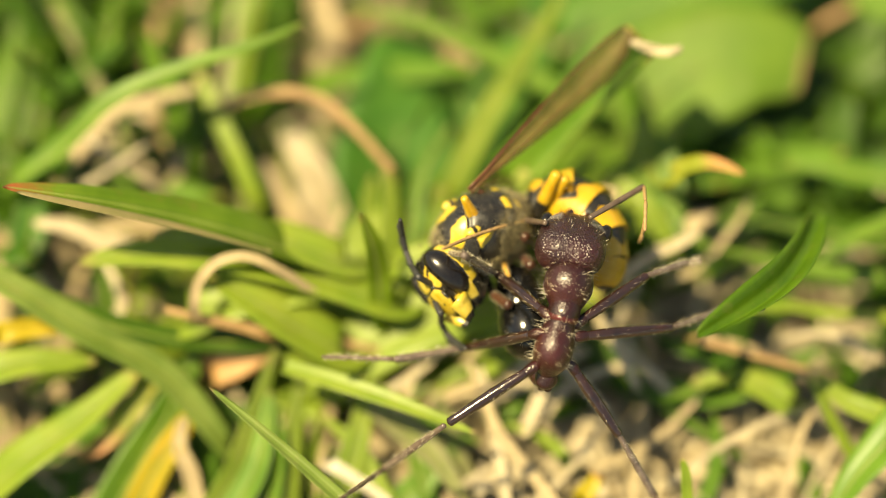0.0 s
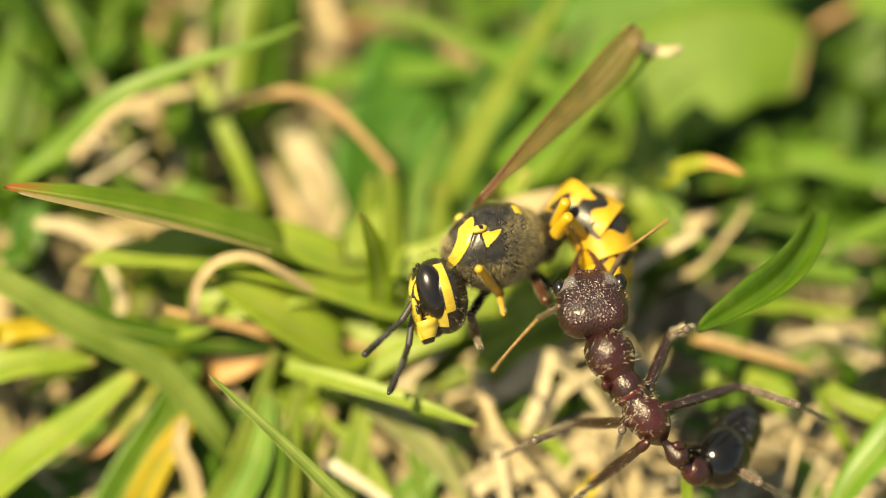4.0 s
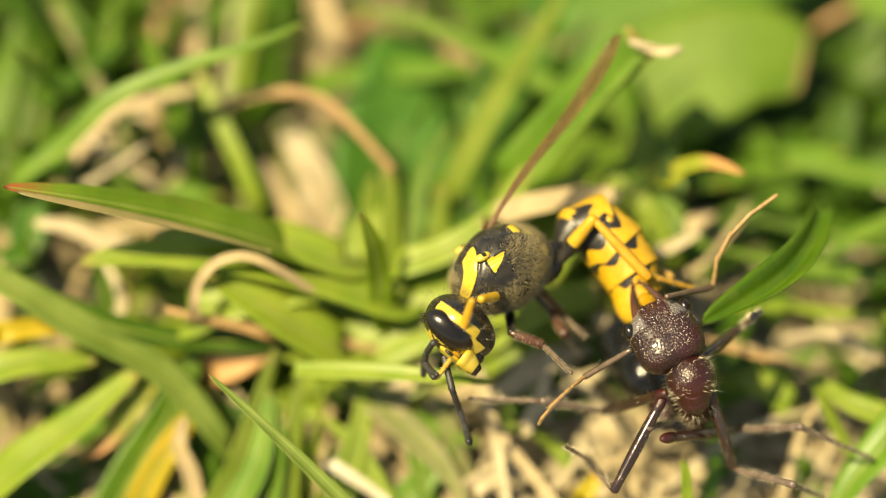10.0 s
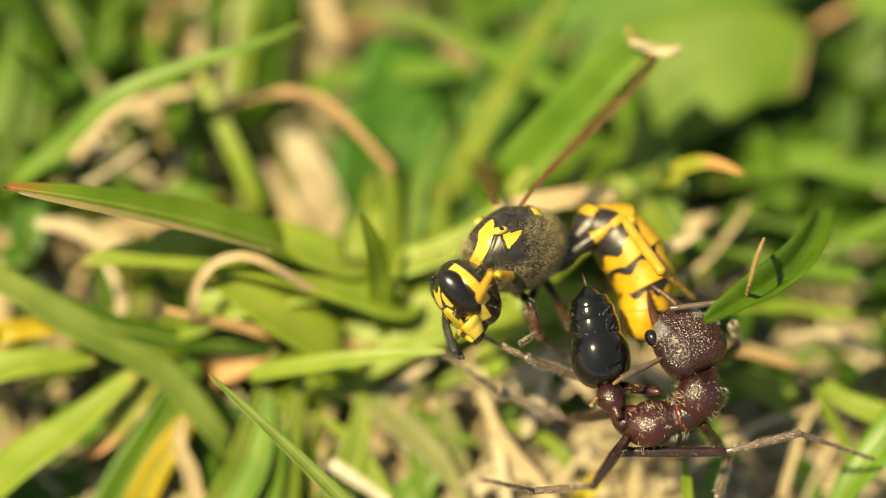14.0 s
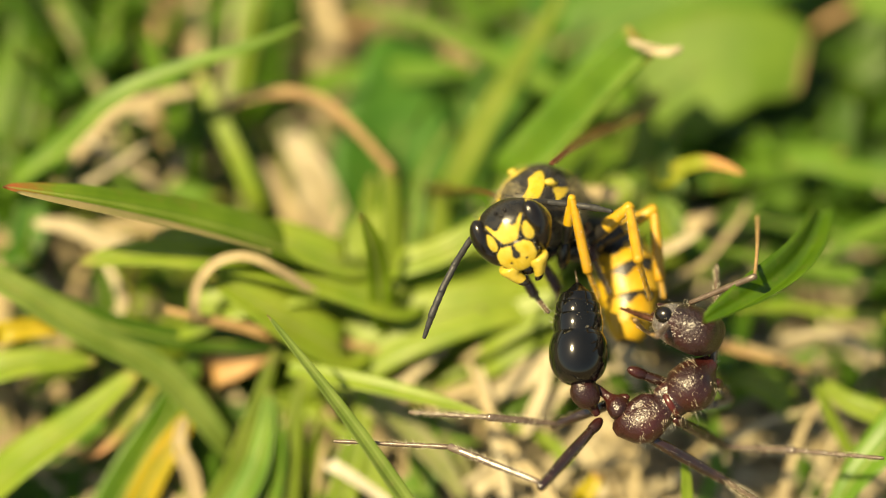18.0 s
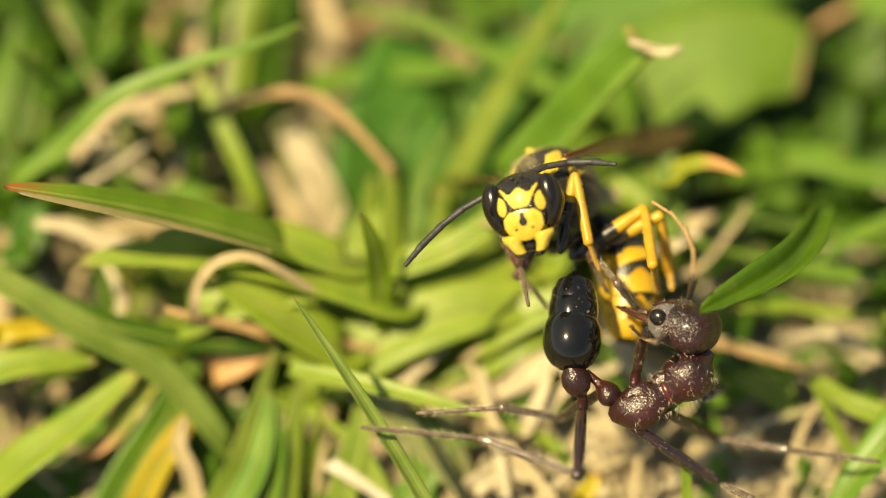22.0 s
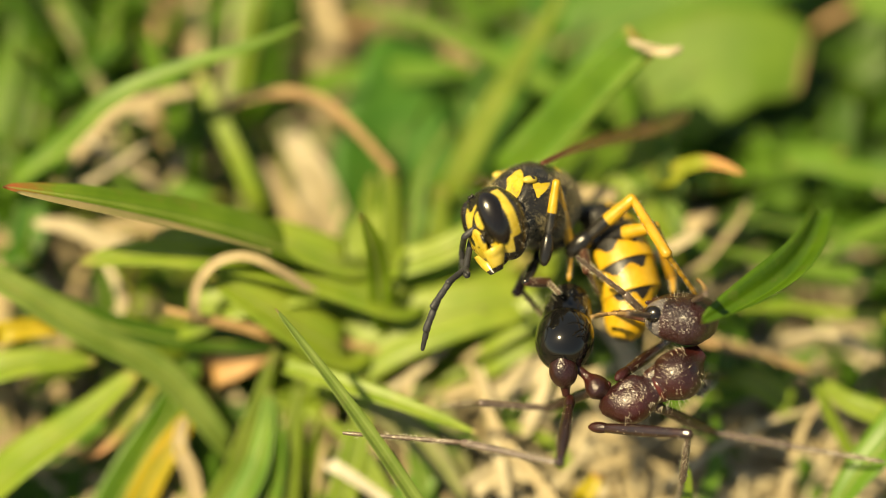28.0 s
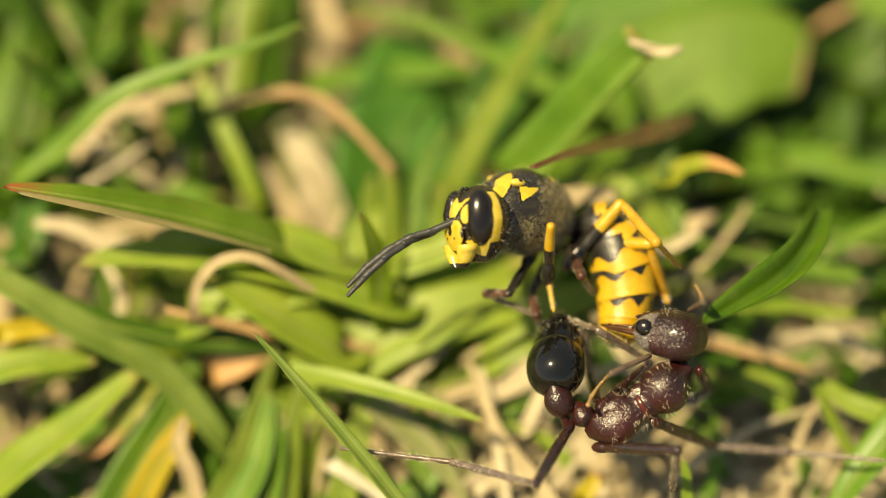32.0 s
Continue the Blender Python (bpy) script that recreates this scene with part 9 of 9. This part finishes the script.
WAY["w_face"] = [(0, -0.58, -0.68, 0.44), (1, -0.52, -0.71, 0.47), (2.6, -0.53, -0.74, 0.42), (3, -0.86, -0.43, 0.26), (3.5, -0.94, -0.31, 0.15), (6, -0.97, -0.24, 0.08), (8, -0.97, -0.24, 0.04), (9, -0.75, -0.65, 0.06), (10, -0.61, -0.79, 0.06), (12, -0.61, -0.78, 0.12), (13, -0.69, -0.7, 0.19), (14, -0.69, -0.69, 0.2), (17, -0.12, -0.44, 0.89), (19, -0.02, -0.56, 0.83), (20, 0.03, -0.60, 0.80), (21, 0.03, -0.58, 0.82), (22, -0.15, -0.2, 0.97), (23, -0.25, 0, 0.97), (24, -0.28, 0, 0.96), (25, -0.22, 0, 0.98), (28, -0.85, -0.43, 0.31), (29, -0.93, -0.35, 0.14), (30, -0.84, -0.52, 0.14), (31, -0.92, -0.2, 0.34), (32, -0.91, -0.08, 0.40)]
WAY["w_back"] = [(0, -0.1, 0.75, 0.65), (2, -0.1, 0.75, 0.65), (3, 0, 0.85, 0.53), (3.6, 0, 0.95, 0.32), (6, 0.05, 1, 0.08), (8, -0.05, 0.99, 0.1), (9, -0.36, 0.88, 0.31), (12, -0.36, 0.88, 0.31), (14, -0.31, 0.9, 0.31), (17, -0.1, 0.91, 0.4), (25, -0.1, 0.91, 0.4), (28, -0.1, 0.96, 0.2), (32, -0.1, 0.97, 0.12)]
WAY["w_arch"] = [(0, 0.75, 0.45, 0.5), (3.5, 0.75, 0.35, 0.55), (4.7, 0.3, 0.3, 0.9), (6, -0.30, -0.1, 0.95), (9, -0.30, -0.1, 0.95), (13, -0.45, -0.1, 0.88), (17, -0.05, 0.1, 0.99), (25, -0.1, 0.1, 0.99), (28, -0.35, 0.1, 0.93), (32, -0.35, 0.1, 0.93)]
WAY["t_front"] = [(0, 0.2, 0.66, -0.73), (2.6, 0.15, 0.7, -0.7), (3, 0, 0.8, -0.6), (6, -0.2, 0.87, -0.45), (8, -0.25, 0.86, -0.45), (9, -0.42, 0.82, -0.4), (13, -0.42, 0.82, -0.4), (14, -0.5, 0.79, -0.35), (14.6, -0.61, 0.71, -0.35), (16.5, -0.86, 0.36, -0.36), (22, -0.87, 0.35, -0.35), (25, -0.89, 0.2, -0.41), (28, -0.91, 0.18, -0.38), (32, -0.91, 0.22, -0.36)]
WAY["t_crown"] = [(0, 0.1, 0.7, 0.7), (3, 0, 0.6, 0.8), (6, -0.05, 0.45, 0.89), (12, -0.1, 0.4, 0.91), (13, -0.05, 0.4, 0.92), (14, 0, 0.45, 0.89), (14.6, 0.1, 0.5, 0.86), (16.5, 0.34, 0.92, 0.2), (17, 0.36, 0.93, 0.1), (25, 0.2, 0.93, 0.3), (32, 0.26, 0.94, 0.21)]
WAY["t_back"] = [(0, 0, 0.1, 1), (2.6, 0.1, 0.1, 0.99), (3, 0.3, 0.1, 0.95), (6, 0.2, 0.15, 0.97), (8, 0.3, 0.3, 0.9), (9, 0.4, -0.1, 0.91), (11, 0.36, -0.1, 0.93), (12, 0.41, -0.2, 0.89), (13, 0.4, -0.45, 0.8), (14, 0.4, -0.65, 0.65), (17, 0.45, -0.8, 0.4), (32, 0.45, -0.8, 0.4)]
WAY["w_wing_up"] = [(0, 0.2, 0.2, 0.96), (3, 0.2, 0.2, 0.96), (6, -0.78, 0.5, 0.36), (7, -0.56, 0.52, 0.64), (8, -0.66, 0.54, 0.52), (9, -0.82, 0.51, 0.26), (14, -0.82, 0.51, 0.26), (17, -0.4, 0.62, 0.68), (21, -0.4, 0.62, 0.68), (22, -0.1, 0.36, 0.93), (25, -0.1, 0.36, 0.93), (28, -0.3, 0.72, 0.62), (32, -0.3, 0.72, 0.62)]
# lengths of leg and antenna members in mm
SPAN = {
    "w_fore_l": (2.22, 3.04, 1.42),
    "w_fore_r": (1.67, 1.3, 2.08),
    "w_mid_l": (0.87, 1.81, 1.61),
    "w_mid_r": (1.63, 1.3, 1.93),
    "w_hind_l": (2.44, 3.17, 2.68),
    "w_hind_r": (2.58, 2.79, 1.09),
    "w_ant_l": (0.74, 1.95, 2.31),
    "w_ant_r": (1.13, 1.98, 2.49),
    "t_fore_l": (3.09, 3.31, 2.82),
    "t_mid_l": (3.83, 2.99, 2.9),
    "t_hind_l": (3.73, 4.09, 4.66),
    "t_fore_r": (3.19, 2.06, 0.56),
    "t_mid_r": (3.79, 3.04, 3.8),
    "t_hind_r": (3.12, 3.07, 3.35),
    "t_ant_l": (2.22, 2.23, 2.42),
    "t_ant_r": (2.86, 2.17, 2.61),
}


wasp, WASP = build_wasp()
ant, ANT = build_ant()


# ---- movement ----
def glide(rows, t):
    """The value of a track at t, smooth and without overshoot."""
    if t <= rows[0][0]:
        return Vector(rows[0][1:])
    if t >= rows[-1][0]:
        return Vector(rows[-1][1:])
    i = max(k for k in range(len(rows)) if rows[k][0] <= t)
    i = min(i, len(rows) - 2)
    t0, t1 = rows[i][0], rows[i + 1][0]
    u = (t - t0) / (t1 - t0)
    out = []
    for c in (1, 2, 3):
        d = (rows[i + 1][c] - rows[i][c]) / (t1 - t0)
        d0 = (rows[i][c] - rows[i - 1][c]) / (t0 - rows[i - 1][0]) if i > 0 else d
        d1 = (rows[i + 2][c] - rows[i + 1][c]) / (rows[i + 2][0] - t1) if i + 2 < len(rows) else d
        m0 = 0.0 if d0 * d <= 0 else 2 * d0 * d / (d0 + d)
        m1 = 0.0 if d1 * d <= 0 else 2 * d1 * d / (d1 + d)
        h = t1 - t0
        out.append(rows[i][c] * (2 * u ** 3 - 3 * u * u + 1) + m0 * h * (u ** 3 - 2 * u * u + u) + rows[i + 1][c] * (3 * u * u - 2 * u ** 3) + m1 * h * (u ** 3 - u * u))
    return Vector(out)


def aimed(origin, way, up):
    """World pose of a part at a stage point in mm, its y along way and its z towards up."""
    y = Vector(way).normalized()
    x = y.cross(Vector(up))
    if x.length < 0.05:
        x = y.cross(Vector((0.3, 0.9, 0.2)))
    x.normalize()
    z = x.cross(y)
    m = (TURN @ Matrix((x, y, z)).transposed()).to_4x4()
    m.translation = at(origin)
    return m


def joint(name, t):
    return glide(JOINT[name], t)


def facing(name, t):
    return glide(WAY[name], t).normalized()


def bent(a, b, c, u):
    """A point of the curve through a, b (half way) and c."""
    k = b * 2 - (a + c) * 0.5
    return a * (1 - u) ** 2 + k * 2 * u * (1 - u) + c * u * u


SOCKET = {"w_ant_l": -1, "w_ant_r": 1}


def limb_poses(name, parts, t, out, toward=Vector((0, 0.2, 1))):
    j = [joint(name + "_" + k, t) for k in ("hip", "knee", "ankle", "tip")]
    if "ant" in name:
        scape, pieces = parts
        if name in SOCKET:
            # the first member starts in its socket on the wasp's face
            hole = STAGE.inverted() @ (out[WASP["head"]] @ (Vector((SOCKET[name] * 0.36, 0.95, 0.12)) * MM)) / MM
            d = (j[1] - hole).normalized()
            out[scape] = aimed(j[1] - d * 1.5, d, toward)
        else:
            out[scape] = aimed(j[0], j[1] - j[0], toward)
        pts = [bent(j[1], j[2], j[3], u) for u in (0, 0.25, 0.5, 0.75, 1)]
        for k, ob in enumerate(pieces):
            out[ob] = aimed(pts[k], pts[k + 1] - pts[k], toward)
    else:
        for k in range(3):
            out[parts[k]] = aimed(j[k], j[k + 1] - j[k], toward)


def wasp_poses(t):
    out = {}
    face, mouth = facing("w_face", t), facing("w_mouth", t)
    out[WASP["head"]] = aimed(joint("w_head", t), face, -mouth)
    neck, waist = joint("w_neck", t), joint("w_waist", t)
    out[WASP["thorax"]] = aimed((neck + waist) / 2 + (neck - waist).normalized() * 0.35 + facing("w_back", t) * 0.4, neck - waist, facing("w_back", t))
    pts = [waist] + [joint("w_a%d" % k, t) for k in (1, 2, 3, 4)]
    up = facing("w_arch", t)
    path = [Vector(p) for p in spline([tuple(p) for p in pts], 8)]
    run = [0.0]
    for a, b in zip(path, path[1:]):
        run.append(run[-1] + (b - a).length)

    def along(s):
        s *= run[-1]
        for k in range(len(run) - 1):
            if run[k + 1] >= s:
                return path[k].lerp(path[k + 1], (s - run[k]) / max(1e-6, run[k + 1] - run[k]))
        return path[-1]
    for k, ob in enumerate(WASP["rings"]):
        s0 = (0.03, 0.15, 0.32, 0.49, 0.66, 0.81)[k]
        out[ob] = aimed(along(s0), along(s0 + 0.17) - along(s0), up)
    a, b = joint("w_wing_a", t), joint("w_wing_b", t)
    d = b - a
    flat = math.hypot(d.x, d.y)
    depth = -math.sqrt(max(0.0, 9.6 ** 2 - flat ** 2))
    out[WASP["wing"]] = aimed(a, Vector((d.x, d.y, depth)), facing("w_wing_up", t))
    a, b = joint("w_far_a", t), joint("w_far_b", t)
    out[WASP["far_wing"]] = aimed(a, b - a, Vector((0.1, 0.9, 0.4)))
    for name in ("w_fore_l", "w_fore_r", "w_mid_l", "w_mid_r", "w_hind_l", "w_hind_r", "w_ant_l", "w_ant_r"):
        limb_poses(name, WASP[name], t, out)
    return at((neck + waist) / 2), out


def ant_poses(t):
    out = {}
    out[ANT["head"]] = aimed(joint("t_head", t), facing("t_front", t), facing("t_crown", t))
    n, m, p, pet, post, g0, g1 = (joint("t_" + k, t) for k in ("n", "m", "p", "pet", "post", "g0", "g1"))
    back = facing("t_back", t)
    d1, d2 = (m - n).normalized(), (p - m).normalized()
    out[ANT["front"]] = aimed(n - d1 * 0.35, d1, back)
    out[ANT["rear"]] = aimed(m, d2, back)
    out[ANT["petiole"]] = aimed(pet, (p - pet).normalized() + (pet - post).normalized() * 0.9, back)
    out[ANT["postpetiole"]] = aimed(post, g0 - post, back)
    out[ANT["gaster"]] = aimed(g0, g1 - g0, back)
    for name in ("t_fore_l", "t_fore_r", "t_mid_l", "t_mid_r", "t_hind_l", "t_hind_r", "t_ant_l", "t_ant_r"):
        limb_poses(name, ANT[name], t, out)
    return at(m), out


def key_animal(thing, poses, step=0.25):
    times = [step * k for k in range(int(32 / step) + 1)]
    roots, rows = [], {}
    for t in times:
        place, out = poses(t)
        root = Matrix.Translation(place)
        roots.append((t, root))
        back = root.inverted()
        for ob, m in out.items():
            base = back if ob.parent == thing else out[ob.parent].inverted()
            rows.setdefault(ob, []).append((t, base @ m))
    walk(thing, roots)
    for ob, r in rows.items():
        walk(ob, r)


def blade_rows(tip, foot, length, up, times):
    """Poses of a swaying blade that is built along y from its foot."""
    rows = []
    for t in times:
        a, b = joint(tip, t), foot(t)
        d = (a - b).normalized()
        rows.append((t, aimed(a - d * length, d, up)))
    return rows


def local_blade(name, length, width, mat, words, bow=0.0, sway=0.0, **kw):
    """A grass blade along y, foot at its origin, in its own space."""
    pts = [(sway * math.sin(math.pi * u), length * u, bow * math.sin(math.pi * u)) for u in (0, 0.25, 0.5, 0.75, 1.0)]
    verts, faces, uv = ribbon(pts, width, **kw)
    ob = new(name, mesh_of(name, [v * MM for v in verts], faces, mat, uv=uv))
    return tagged(ob, words, "grass blade", "grass blades")


thin_blade = local_blade("grass_blade", 12.0, 0.72, PALEGREEN, "thin pale green grass blade nudged by a leg", 0.25, taper=(1, 0.0), fold=0.5, belly=0.3)
low_blade = local_blade("grass_blade", 8.4, 0.8, LIME, "narrow light green blade lying under the wasp", 0.4, taper=(0.8, 0.0), fold=0.4, belly=0.3)
near_blade = local_blade("grass_blade", 9.5, 1.5, EMERALD, "broad green pointed blade over the ant's head", 0.5, -1.05, taper=(0.5, 0.0), fold=1.3, belly=0.6)


def motions():
    key_animal(wasp, wasp_poses)
    key_animal(ant, ant_poses)
    times = [0.5 * k for k in range(65)]
    walk(thin_blade, blade_rows("b1_tip", lambda t: joint("b1_mid", t), 12.0, (0.5, 0.3, 0.8), times))
    walk(low_blade, blade_rows("b2_tip", lambda t: joint("b2_foot", t), 8.4, (0, 0.4, 0.9), times))
    walk(near_blade, blade_rows("b3_tip", lambda t: Vector((15.55, 1.74, -4.58)), 9.5, (-0.1, 0.35, 0.95), times))


motions()
